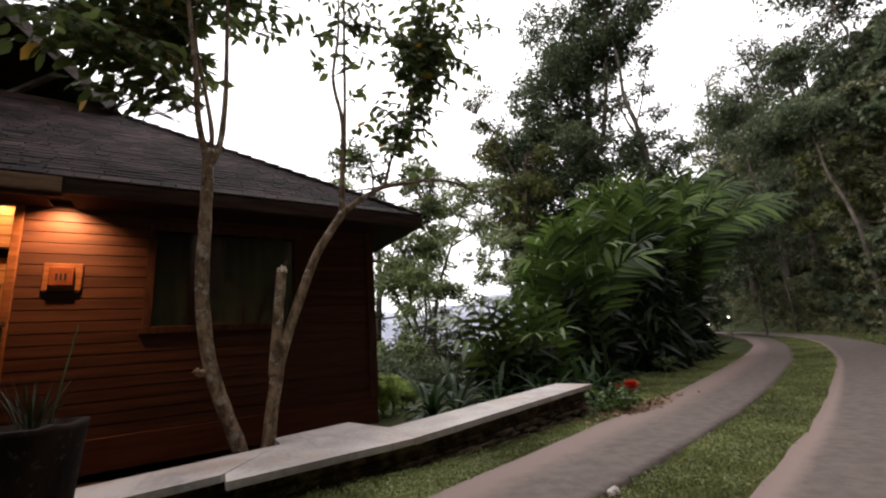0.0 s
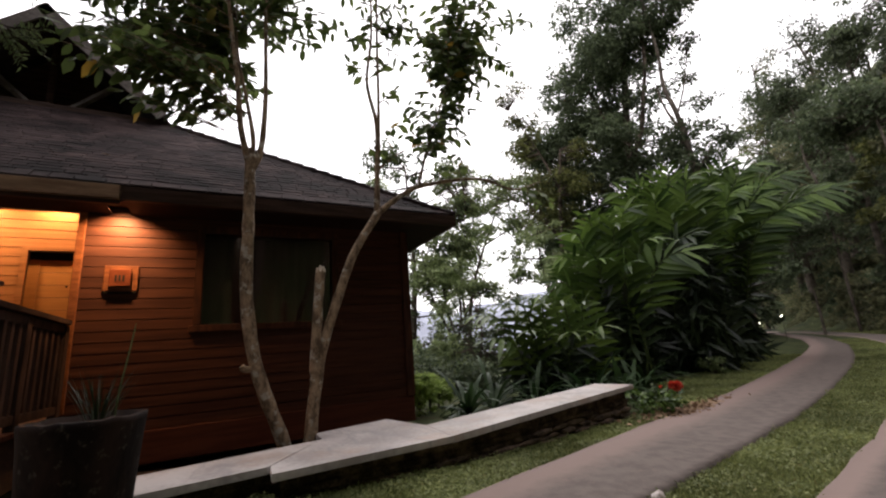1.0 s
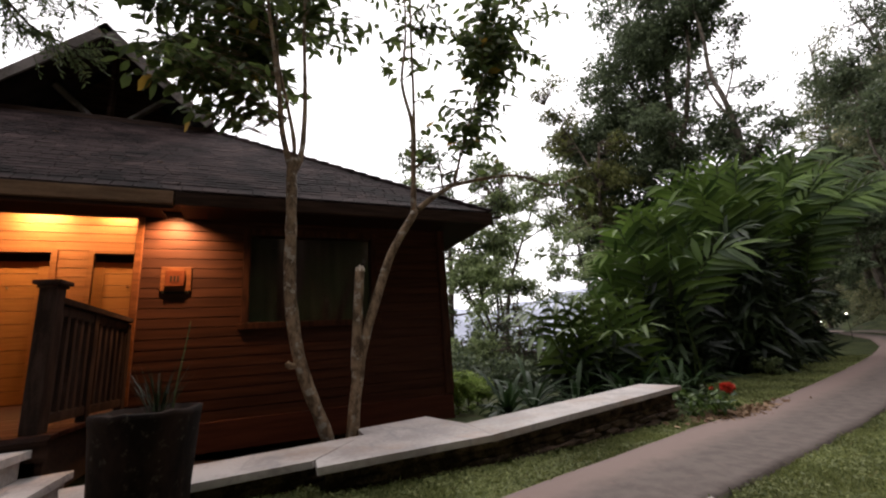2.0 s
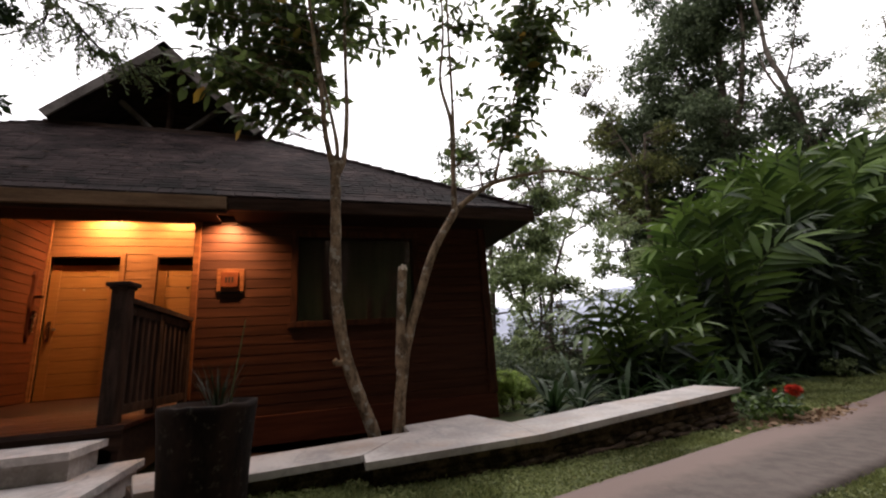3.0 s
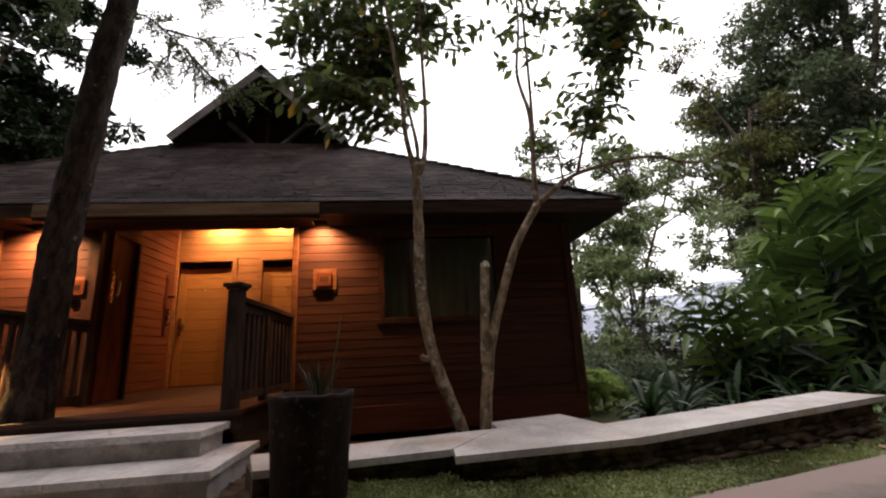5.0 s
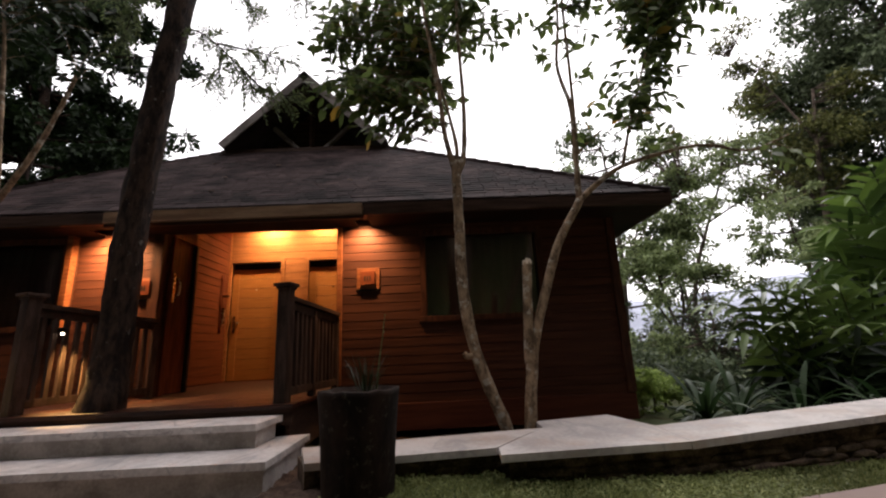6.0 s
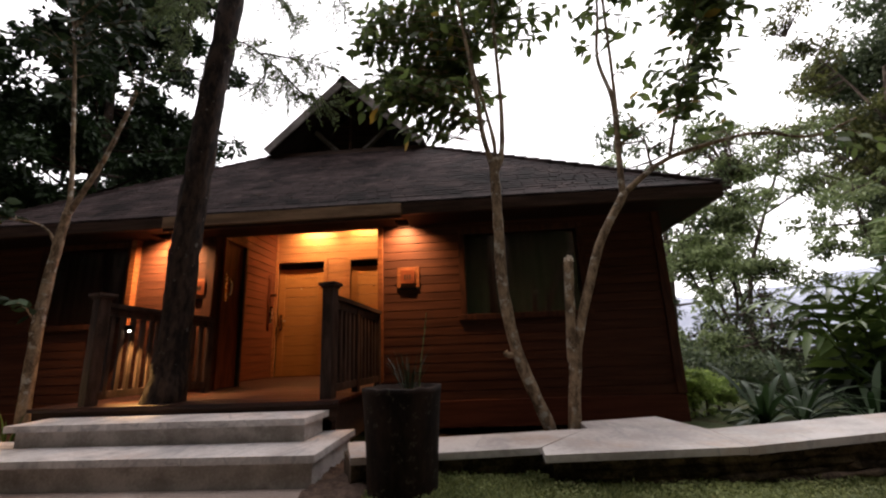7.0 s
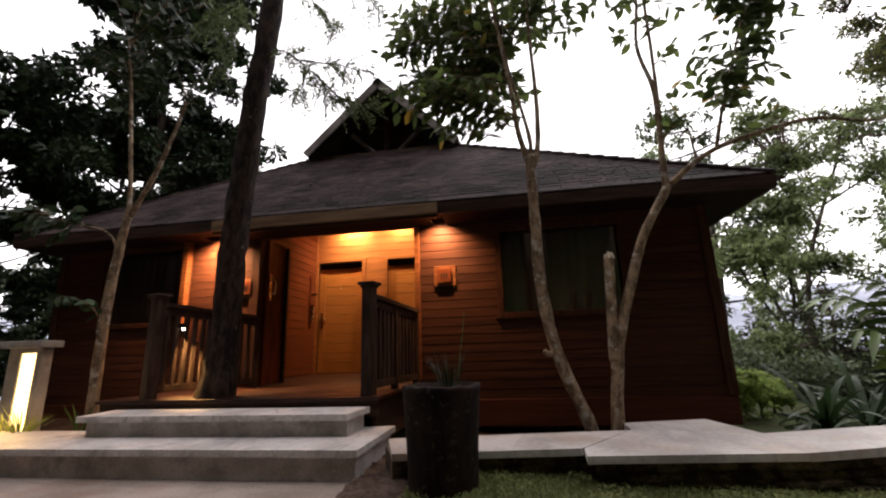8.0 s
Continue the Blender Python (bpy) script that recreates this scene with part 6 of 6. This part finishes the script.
limb_tree("slope_tree", [
    ([polar(59, 19, -0.3), spot(58.6, 0, 19), spot(57.6, 7, 19), spot(55.8, 12, 19), spot(53.6, 17, 19), spot(52.5, 21, 19)], 0.10, 0.03),
    ([spot(55.3, 13, 19), spot(52.4, 14.5, 19), spot(50.2, 16, 19)], 0.045, 0.015),
    ([spot(56.2, 11, 19), spot(56.6, 14.5, 19), spot(56.8, 17.5, 19)], 0.045, 0.015),
], [(spot(50.5, 16.5, 19), 0.9), (spot(52.6, 15.2, 19), 0.8), (spot(54.6, 17.5, 19), 0.9), (spot(56.6, 18.5, 19), 0.9), (spot(52.4, 20, 19), 0.9), (spot(49.2, 13.5, 19), 0.8), (spot(55, 21.5, 19), 0.8), (spot(50.2, 20.5, 19), 0.8)],
    0.15, 760, 6, "pale-leaved airy tree on the valley side", BARK_FAR, LEAF_PALE, 0.6)
far_tree("slope_tree", polar(59, 24), 12.0, 1.8, 0.24, LEAF_PALE, BARK_FAR, 3, MID, 4500, 40, 0.35)
far_tree("slope_tree", polar(71, 22), 15.5, 2.4, 0.2, LEAF_PALE, BARK_FAR, 4, "pale-leaved airy tree rising behind the roof", 4500, 40, 0.45)
for i, (az, d, h) in enumerate(((64.5, 12.5, 2.0), (60.5, 13.5, 1.6), (67, 13.5, 2.0), (70, 14, 2.6))):
    far_tree("slope_shrub", polar(az, d), h, 1.3, 0.12, LEAF_PALE, BARK_FAR, 10 + i, "light green bushy shrub on the slope", 2400, 30, 0.1, category="shrub")
for i, (az, d, top) in enumerate(((65.4, 6.3, 0.50), (64.2, 6.6, 0.44), (63.0, 7.2, 0.30))):
    x, y, z = polar(az, d)
    far_tree("corner_bush", (x, y, z - 0.05), top - z + 0.1, 0.26, 0.05, LEAF_LIME, BARK_FAR, 16 + i, "bright yellow-green bush behind the house corner", 2600, 60, 0.05, category="bush", clump_r=0.3, trunk_r=0.02)
# the great tree behind the ginger
BROADTREE = "large spreading dark green forest tree"
limb_tree("great_tree", [
    ([polar(37, 26, -0.4), spot(37, 6, 26), spot(36, 14, 26), spot(35.2, 22, 26), spot(34, 30, 26), spot(33, 37, 26)], 0.42, 0.12),
    ([spot(36, 14, 26), spot(39, 18, 25.6), spot(42, 21, 25.2), spot(45.5, 23, 25)], 0.2, 0.05),
    ([spot(35.4, 20, 26), spot(33.2, 24, 25.5), spot(32.4, 27, 25.3), spot(31.2, 31.5, 25.3), spot(31.0, 36, 25.4)], 0.17, 0.06),
    ([spot(35.2, 22, 26), spot(37.5, 27, 25.6), spot(39, 31, 25.4)], 0.15, 0.05),
], [(spot(34.5, 37, 26), 3.2), (spot(31.5, 40, 26), 2.8), (spot(36.5, 32.5, 26), 3.0), (spot(33.5, 32, 26.5), 2.8), (spot(29.6, 37.5, 26), 2.4), (spot(26.8, 35.5, 26), 2.0), (spot(38.5, 28, 25.6), 2.8), (spot(35.5, 26.5, 26.3), 2.8), (spot(41.5, 24.5, 25.3), 2.5), (spot(45, 24, 25), 1.8), (spot(39, 21.5, 25.5), 3.2), (spot(35, 20, 26.4), 3.0), (spot(43, 19, 25), 2.7), (spot(46.6, 20, 25), 1.7), (spot(40.5, 15.5, 25.5), 3.3), (spot(36, 14, 26.4), 3.3), (spot(44.5, 14, 25), 2.4), (spot(31.5, 17, 27), 3.0), (spot(38, 9, 26), 3.6), (spot(43, 9, 25.5), 3.0), (spot(33, 10, 27), 3.3), (spot(41, 30, 25.4), 2.2), (spot(43.5, 26.5, 25.2), 1.9), (spot(46.5, 24, 25), 1.6), (spot(29.5, 15.5, 27), 2.2), (spot(30.5, 20.5, 27), 1.6), (spot(28.5, 33.5, 26), 1.6)],
    0.25, 560, 21, BROADTREE, BARK_FAR, LEAF_FAR, 0.66, "great trees behind the ginger")
limb_tree("great_tree", [
    ([polar(27.6, 25, -0.4), spot(27.9, 9, 25), spot(28.3, 18.5, 25), spot(28.9, 24.5, 25), spot(29.7, 28, 25), spot(29.6, 32, 25), spot(30.2, 38, 25)], 0.20, 0.06),
    ([spot(28.5, 22, 25), spot(30, 25.5, 25.1), spot(30.6, 29, 25.2)], 0.09, 0.03),
    ([spot(28.2, 17.5, 25), spot(26.5, 19.5, 25), spot(24.6, 20.6, 25)], 0.08, 0.02),
    ([spot(28.9, 24.5, 25), spot(27.5, 27.5, 25), spot(26.5, 30.5, 25)], 0.06, 0.02),
], [(spot(25.4, 20.4, 25), 1.4), (spot(23.8, 20.2, 25), 0.9), (spot(27.2, 22.5, 25), 1.2), (spot(26.2, 25.2, 25), 0.9), (spot(28, 19, 25.3), 1.4), (spot(27, 31.5, 25), 1.1), (spot(30.2, 35, 25), 1.5), (spot(29.8, 22, 25.4), 1.2), (spot(30.6, 39.5, 25), 1.5), (spot(27.2, 28.5, 25), 0.8)],
    0.2, 420, 22, "tall forest tree with bare pale leaning limbs", BARK_SLIM, LEAF_FAR, 0.55, "great trees behind the ginger")
limb_tree("great_tree", [
    ([polar(45.5, 22, -0.4), spot(45.6, 6, 22), spot(45, 13, 22), spot(44.4, 19, 22), spot(43.6, 24, 22)], 0.17, 0.05),
    ([spot(45, 12, 22), spot(47, 16, 22), spot(48.6, 19.5, 22)], 0.07, 0.02),
    ([spot(44.4, 19, 22), spot(46.2, 23.5, 22.2), spot(48, 27, 22.4), spot(50, 30, 22.6)], 0.06, 0.015),
    ([spot(47, 16, 22), spot(49.8, 18.2, 22.2), spot(53.4, 19.0, 22.4)], 0.05, 0.012),
], [(spot(44, 21, 22), 1.3), (spot(46, 18.5, 22), 1.2), (spot(48, 20.5, 22), 0.9), (spot(42, 19, 22), 1.2), (spot(44.5, 15.5, 22), 1.3), (spot(47.5, 14.5, 22), 1.0), (spot(41.5, 23.5, 22), 0.9), (spot(49, 16, 22), 0.8), (spot(47.6, 26.2, 22.3), 0.9), (spot(49.8, 28.5, 22.5), 0.65), (spot(50.4, 25, 22.4), 0.5), (spot(50.8, 31.2, 22.6), 0.6), (spot(48.4, 31.8, 22.6), 0.8), (spot(50.6, 21.4, 22.2), 0.6), (spot(48.4, 28.2, 22.3), 0.9), (spot(48.8, 23.8, 22.2), 0.9), (spot(51.4, 20.0, 22.3), 0.7), (spot(53.0, 18.6, 22.4), 0.6)],
    0.22, 420, 25, "olive-leaved forest tree before the great tree", BARK_FAR, LEAF_OLIVE, 0.6, "great trees behind the ginger")
far_tree("great_tree", polar(42.5, 28), 12, 3.4, 0.24, LEAF_OLIVE, BARK_FAR, 23, BROADTREE, 9000, 60, 0.2, clump_r=0.12)
far_tree("great_tree", polar(26, 27), 7.5, 3.0, 0.24, LEAF_FAR, BARK_FAR, 24, "dark green forest tree behind the ginger clump", 9000, 60, 0.2, clump_r=0.13)
# wooded hillside past the drive
WOOD = "tall forest tree on the bank above the drive"
def bank_tree(i, x, off, el, spread, count=15000, leaf=0.3, material=None, **more):
    y = float(edge(EDGE_D, np.array([float(x)]))[0]) - off
    z = float(ground_z(x, y))
    h = 0.9 + math.hypot(x - 0.25, y - 1.5) * math.tan(radians(el)) - z
    far_tree("bank_tree", (x, y, z), h, spread, leaf, material or (LEAF_FAR if i % 3 else LEAF_BANK), BARK_SLIM, 60 + i, WOOD, count, 90, more.pop("bare", 0.3), clump_r=0.13, lean=(random.Random(i).uniform(-2, 2), 0), **more)


BANK = ((14, 4, 27, 3.0), (19, 4, 22, 2.6), (22, 6, 24, 2.8), (25, 3.5, 20, 2.6), (28, 6, 25, 2.8), (31, 3.5, 22, 2.6), (34, 6, 26.5, 3.2), (38, 3.5, 23, 2.8), (41, 6, 28, 3.0), (45, 3.5, 25, 3.0), (49, 6, 30.5, 3.2), (53, 4.5, 28.5, 3.2), (58, 6, 23.5, 3.2), (66, 6, 14, 5.0), (24, 10, 25, 3.6), (36, 11, 26, 4.4), (52, 12, 27, 5.0), (85, 8, 13, 6.0))
for i, (x, off, el, spread) in enumerate(BANK):
    # Trees deeper in the bank get a leaf colour with shade put in
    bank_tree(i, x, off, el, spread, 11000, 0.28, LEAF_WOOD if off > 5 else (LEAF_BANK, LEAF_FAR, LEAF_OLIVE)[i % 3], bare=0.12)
# slim leaning trunks in front of the woods, with airy crowns
LEANING = (((7.2, 4, 24), (7.0, 14, 25), (7.3, 20, 26), (8.2, 27.5, 27), (8.8, 33, 28)), ((11.3, 6, 21), (11.6, 9.9, 21.5), (12.4, 14, 22), (12.7, 18, 22.5), (13.6, 22, 23)), ((18.0, 12, 36), (18.5, 16, 36), (18.3, 20, 36), (18.7, 24, 37)), ((20.6, 2, 36), (20.9, 5, 36), (21.4, 8, 36), (21.5, 12, 36)))
for i, rows in enumerate(LEANING):
    pts = [spot(*r) for r in rows]
    foot = polar(rows[0][0], rows[0][2], -0.3)
    rr = random.Random(800 + i)
    tops = [(spot(rows[-1][0] + rr.uniform(-3, 3), rows[-1][1] + rr.uniform(-6, 0.5), rows[-1][2]), rr.uniform(1.0, 1.9)) for _ in range(8 if i else 13)]
    limb_tree("bank_tree", [([foot] + pts, 0.085, 0.03)], tops, 0.22, 330 if i else 240, 500 + i, "slim pale leaning forest tree on the bank", BARK_SLIM, LEAF_FAR, 0.5)
for i in range(26):
    r = random.Random(300 + i)
    x = 13 + i * 1.5
    y = float(edge(EDGE_D, np.array([x]))[0]) - 1.4 - r.uniform(0, 1) * 5
    far_tree("bank_shrub", (x, y, float(ground_z(x, y)) - 0.2), r.uniform(1.8, 3.6), 1.8, 0.22, LEAF_FAR if i % 3 == 0 else LEAF_BANK, BARK_FAR, 330 + i, "leafy shrub on the bank above the drive", 4200, 36, 0.02, category="shrub")
# undergrowth on the bank
rng = np.random.default_rng(91)
n = 150000
ux = rng.uniform(5, 70, n)
uy = edge(EDGE_D, ux) - 1.2 - rng.uniform(0, 1, n) ** 1.3 * 9
lump = np.array([noise.noise(Vector((a * 0.8, b * 0.8, 0))) for a, b in zip(ux, uy)])
uz = ground_z(ux, uy) + np.maximum(0.3 + 1.2 * lump, 0.04) * rng.uniform(0, 1.5, n)
sz = rng.uniform(0.12, 0.32, n)
o = new("bank_undergrowth", leaves_mesh("bank_undergrowth", np.stack([ux, uy, uz], -1), rng.normal(size=(n, 3)) + np.array([-0.3, 0.6, 0.1]), rng.normal(size=(n, 3)) * 0.6 + np.array([0, 0.3, 1.0]), sz, sz * 0.5, LEAF_BANK, fine=False))
tagged(o, "dense mixed green undergrowth covering the bank", "undergrowth", kind="stuff")
# undergrowth on the valley side
n = 190000
ux = 2.7 + 57 * rng.uniform(0, 1, n) ** 1.5
uy = edge(EDGE_A, ux) + np.interp(ux, [2, 4, 5, 8, 16, 60], [4.9, 4.7, 4.3, 4.2, 2.0, 1.5]) + rng.uniform(0, 1, n) ** 1.7 * 26
lump = np.array([noise.noise(Vector((a * 0.55, b * 0.55, 9))) for a, b in zip(ux, uy)])
uz = ground_z(ux, uy) + np.maximum(0.3 + 1.3 * lump, 0.05) * rng.uniform(0, 1.35, n)
sz = rng.uniform(0.06, 0.15, n) * (1 + 0.03 * ux)
o = new("slope_undergrowth", leaves_mesh("slope_undergrowth", np.stack([ux, uy, uz], -1), rng.normal(size=(n, 3)) + np.array([-0.2, -0.5, 0.1]), rng.normal(size=(n, 3)) * 0.6 + np.array([0, -0.3, 1.0]), sz, sz * 0.5, LEAF_FAR, fine=False))
tagged(o, "dense mixed green undergrowth falling into the valley", "undergrowth", kind="stuff")
# woods that close the drive's far end
for i, (az, d, h) in enumerate(((20, 62, 15), (22.5, 70, 16), (25, 58, 14), (27, 46, 13), (29, 38, 11), (24, 85, 18), (18, 52, 15), (33, 34, 11))):
    far_tree("far_tree", polar(az, d), h, 5.5, 0.4, LEAF_FAR, BARK_FAR, 150 + i, "forest tree where the drive bends out of sight", 9000, 80, 0.08, clump_r=0.14)
for i in range(16):
    az, d = 18.5 + (i % 8) * 1.9, 34 + (i * 7) % 30
    far_tree("far_shrub", polar(az, d), 6.0, 3.6, 0.34, LEAF_FAR, BARK_FAR, 400 + i, "bushy undergrowth where the drive bends out of sight", 4500, 46, 0.0, category="shrub") if abs(edge(EDGE_B, np.array([polar(az, d)[0]]))[0] - polar(az, d)[1]) > 5.5 else None
far_tree("feathery_shrub", polar(48, 13.5), 5.6, 1.5, 0.13, LEAF_PALE, BARK_FAR, 430, "light green feathery shrub beside the ginger clump", 9000, 60, 0.1, category="shrub")
# dark trees beside and behind the far end of the house
LEFT = "dense dark broad-leaved tree beside the house"
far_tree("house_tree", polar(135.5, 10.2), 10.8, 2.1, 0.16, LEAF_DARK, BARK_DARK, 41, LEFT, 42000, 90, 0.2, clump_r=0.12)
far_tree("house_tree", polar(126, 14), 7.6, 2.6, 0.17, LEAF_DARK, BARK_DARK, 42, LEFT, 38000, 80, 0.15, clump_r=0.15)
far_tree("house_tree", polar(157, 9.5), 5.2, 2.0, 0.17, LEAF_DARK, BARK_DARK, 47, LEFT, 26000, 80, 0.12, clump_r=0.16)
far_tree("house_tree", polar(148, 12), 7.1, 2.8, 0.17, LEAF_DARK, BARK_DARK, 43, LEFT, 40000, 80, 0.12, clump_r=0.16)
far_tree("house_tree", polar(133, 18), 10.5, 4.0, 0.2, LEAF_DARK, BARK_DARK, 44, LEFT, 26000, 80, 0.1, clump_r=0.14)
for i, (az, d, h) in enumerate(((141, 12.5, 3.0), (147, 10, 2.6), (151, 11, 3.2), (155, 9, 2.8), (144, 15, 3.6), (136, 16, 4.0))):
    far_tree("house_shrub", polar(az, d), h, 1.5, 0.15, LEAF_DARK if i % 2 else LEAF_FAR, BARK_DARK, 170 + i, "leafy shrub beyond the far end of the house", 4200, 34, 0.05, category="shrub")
# woods behind the walker, which shade the front
for i in range(24):
    a = 176 + (i % 12) * 15.5
    far = 1 + 0.55 * (i // 12)
    x, y = 0.3 + 11 * far * math.cos(radians(a)), -1.5 + 8.5 * far * math.sin(radians(a))
    far_tree("hill_tree", (x, y, float(ground_z(x, y))), 13, 4.2, 0.6, LEAF_HILL, BARK_FAR, 120 + i, "dark unseen forest tree on the hillside across the drive", 5000, 70, 0.08, clump_r=0.15)

# Four nearer trees out of view, added to shade the steps
for i, (x, y) in enumerate(((-7.5, -4.5), (-3.5, -5.0), (-11, -5.5), (1.5, -5.5))):
    far_tree("hill_tree", (x, y, float(ground_z(x, y))), 14, 4.0, 0.6, LEAF_HILL, BARK_FAR, 180 + i, "dark unseen forest tree on the hillside across the drive", 5000, 70, 0.3, clump_r=0.15)

# ---------------- lawn ----------------
def lawn(name, n, x0, x1, lo, hi, seed, h=0.034):
    rng = np.random.default_rng(seed)
    u = rng.uniform(0, 1, n)
    gx = x0 + (x1 - x0) * u ** 1.5
    a, b = lo(gx), hi(gx)
    gy = a + (b - a) * rng.uniform(0, 1, n)
    gz = ground_z(gx, gy) - 0.004
    tall = h * rng.uniform(0.5, 1.4, n) * (1 + 0.02 * gx)
    way = rng.normal(size=(n, 3)) * np.array([0.9, 0.9, 0.15]) + np.array([0, 0, 0.75])
    o = new(name, leaves_mesh(name, np.stack([gx, gy, gz], -1), way, rng.normal(size=(n, 3)), tall, np.full(n, 0.009) * (1 + 0.06 * gx), GRASS, fine=False, droop=0.3))
    return tagged(o, "short clumpy green lawn grass", "grass", kind="stuff")


def wall_front(x):
    return np.interp(x, [-0.8, 0.6, 0.66, 1.86, 4.62, 5.5, 8, 14, 40], [4.36, 4.54, 4.35, 4.45, 5.16, 5.6, 7.2, 8.6, 21])


lawn("lawn_grass", 210000, -0.45, 16, lambda x: edge(EDGE_A, x) - 0.04, wall_front, 1)
lawn("lawn_grass", 230000, 0.3, 26, lambda x: edge(EDGE_C, x) - 0.03, lambda x: edge(EDGE_B, x) + 0.03, 2)
def lawn_weeds(name, n, x0, x1, lo, hi, seed):
    """Coarse low tufts of broad small leaves, thick in patches."""
    rng = np.random.default_rng(seed)
    gx = x0 + (x1 - x0) * rng.uniform(0, 1, n) ** 1.6
    a, b = lo(gx), hi(gx)
    gy = a + (b - a) * rng.uniform(0, 1, n)
    thick = np.array([noise.noise(Vector((p * 1.6, q * 1.6, seed))) + 0.6 * noise.noise(Vector((p * 6, q * 6, seed + 4))) for p, q in zip(gx, gy)])
    keep = thick > rng.uniform(-0.35, 0.35, n)
    gx, gy, k = gx[keep], gy[keep], int(keep.sum())
    pos = np.stack([gx, gy, ground_z(gx, gy) + rng.uniform(0.005, 0.04, k)], -1)
    ln = rng.uniform(0.014, 0.032, k) * (1 + 0.06 * gx)
    o = new(name, leaves_mesh(name, pos, rng.normal(size=(k, 3)) * np.array([1, 1, 0.35]) + np.array([0, 0, 0.2]), np.array([0, 0, 1.0]) + rng.normal(size=(k, 3)) * 0.5, ln, ln * 0.34, GRASS, fine=False))
    return tagged(o, "low broad-leaved weeds growing through the lawn", "grass", kind="stuff")


lawn_weeds("lawn_weeds", 80000, -0.45, 14, lambda x: edge(EDGE_A, x) - 0.02, wall_front, 5)
lawn_weeds("lawn_weeds", 80000, 0.3, 20, lambda x: edge(EDGE_C, x) - 0.02, lambda x: edge(EDGE_B, x) + 0.02, 6)
lawn("lawn_grass", 20000, 8, 40, lambda x: edge(EDGE_D, x) - 1.6, lambda x: edge(EDGE_D, x), 3, 0.08)
# Soil sheet whose dark colour stands in for the house's shadow
bed = sheet("planting_bed", np.linspace(-0.75, 2.6, 30), np.linspace(4.85, 6.75, 20), lambda x, y: -0.015 - 0.03 * np.maximum(x, 0) + 0.015 * np.sin(x * 11 + y * 7) * np.cos(y * 13), MULCH)
tagged(bed, "bare soil darkened for the shadow between the wall and the house", "soil", kind="structure")

# ---------------- shingles ----------------
def roof_point(u, v):
    """A place on the front slope: u from the left hip to the right hip, v up the slope."""
    l = Vector((EAVE_L, EAVE_Y, EAVE_Z1)).lerp(Vector((GAB_L, GAB_Y, GAB_Z)), v)
    r = Vector((EAVE_R, EAVE_Y, EAVE_Z1)).lerp(Vector((GAB_R, GAB_Y, GAB_Z)), v)
    return l.lerp(r, u), (r - l).length


slope_len = math.hypot(GAB_Y - EAVE_Y, GAB_Z - EAVE_Z1)
pitch = math.degrees(math.atan2(GAB_Z - EAVE_Z1, GAB_Y - EAVE_Y))
EXPO = 0.088
rnd = random.Random(9)
kinds = []
for w in (0.12, 0.17, 0.23):
    me = bpy.data.meshes.new("shingle")
    t, g = 0.010, 0.005
    vv = [(g, 0, 0.0), (w - g, 0, 0.0), (w - g, EXPO + 0.03, -0.002), (g, EXPO + 0.03, -0.002), (g, 0, t), (w - g, 0, t), (w - g, EXPO + 0.03, 0.003), (g, EXPO + 0.03, 0.003)]
    me.from_pydata(vv, [], [(3, 2, 1, 0), (4, 5, 6, 7), (0, 1, 5, 4), (1, 2, 6, 5), (2, 3, 7, 6), (3, 0, 4, 7)])
    me.materials.append(SHINGLE)
    kinds.append((w, me))
rest_v, rest_f = [], []
made = 0
rows = int(slope_len / EXPO)
for i in range(rows + 1):
    v = i * EXPO / slope_len
    if v > 0.995:
        break
    p0, width = roof_point(0, v)
    s = rnd.uniform(0, 0.1)
    while s < width - 0.2:
        w, me = rnd.choice(kinds)
        q = p0 + Vector((s, 0, 0))
        m = Matrix.Translation(q + Vector((0, -0.012 * (i == 0), 0.006 + rnd.uniform(0, 0.004)))) @ pose(0, 0, 0, pitch + rnd.uniform(-0.5, 0.7), 0, 0)
        if i < 16 and -1.2 < q.x < 2.9 and made < 290:
            again("shingle", me, roof, m)
            made += 1
        else:
            k = len(rest_v)
            rest_v += [tuple(m @ z.co) for z in me.vertices]
            rest_f += [tuple(k + j for j in p.vertices) for p in me.polygons]
        s += w
# the right-hand slope, seen edge-on
me = bpy.data.meshes.new("shingles")
me.from_pydata(rest_v, [], rest_f)
me.materials.append(SHINGLE)
o = new("shingles", me)
o.parent = roof
o["kind"] = "stuff"
# hip caps and a drip edge
for a, b in (((EAVE_R, EAVE_Y, EAVE_Z1), (GAB_R, GAB_Y, GAB_Z)), ((EAVE_L, EAVE_Y, EAVE_Z1), (GAB_L, GAB_Y, GAB_Z))):
    a, b = Vector(a), Vector(b)
    for i in range(22):
        bm = bmesh.new()
        tube(bm, [a.lerp(b, i / 22) + Vector((0, 0, 0.010)), a.lerp(b, (i + 1.1) / 22)], 0.05, 0.04, 6)
        part("hip_cap", bm, SHINGLE, roof)
# a few fallen leaves on the roof
for u, v in ((0.45, 0.62), (0.40, 0.2), (0.37, 0.42), (0.2, 0.35), (0.23, 0.7), (0.62, 0.3)):
    q, _ = roof_point(u, v)
    lf = tagged(new("fallen_leaf", leaves_mesh("fallen_leaf", [(0, 0, 0)], [(1, 0.3, 0.2)], [(0, -0.4, 1)], [0.09], [0.04], DRYLEAF)), "single pale fallen leaf on the shingles", "leaf", "leaves on the roof")
    lf.matrix_basis = Matrix.Translation(q + Vector((0, -0.01, 0.03)))
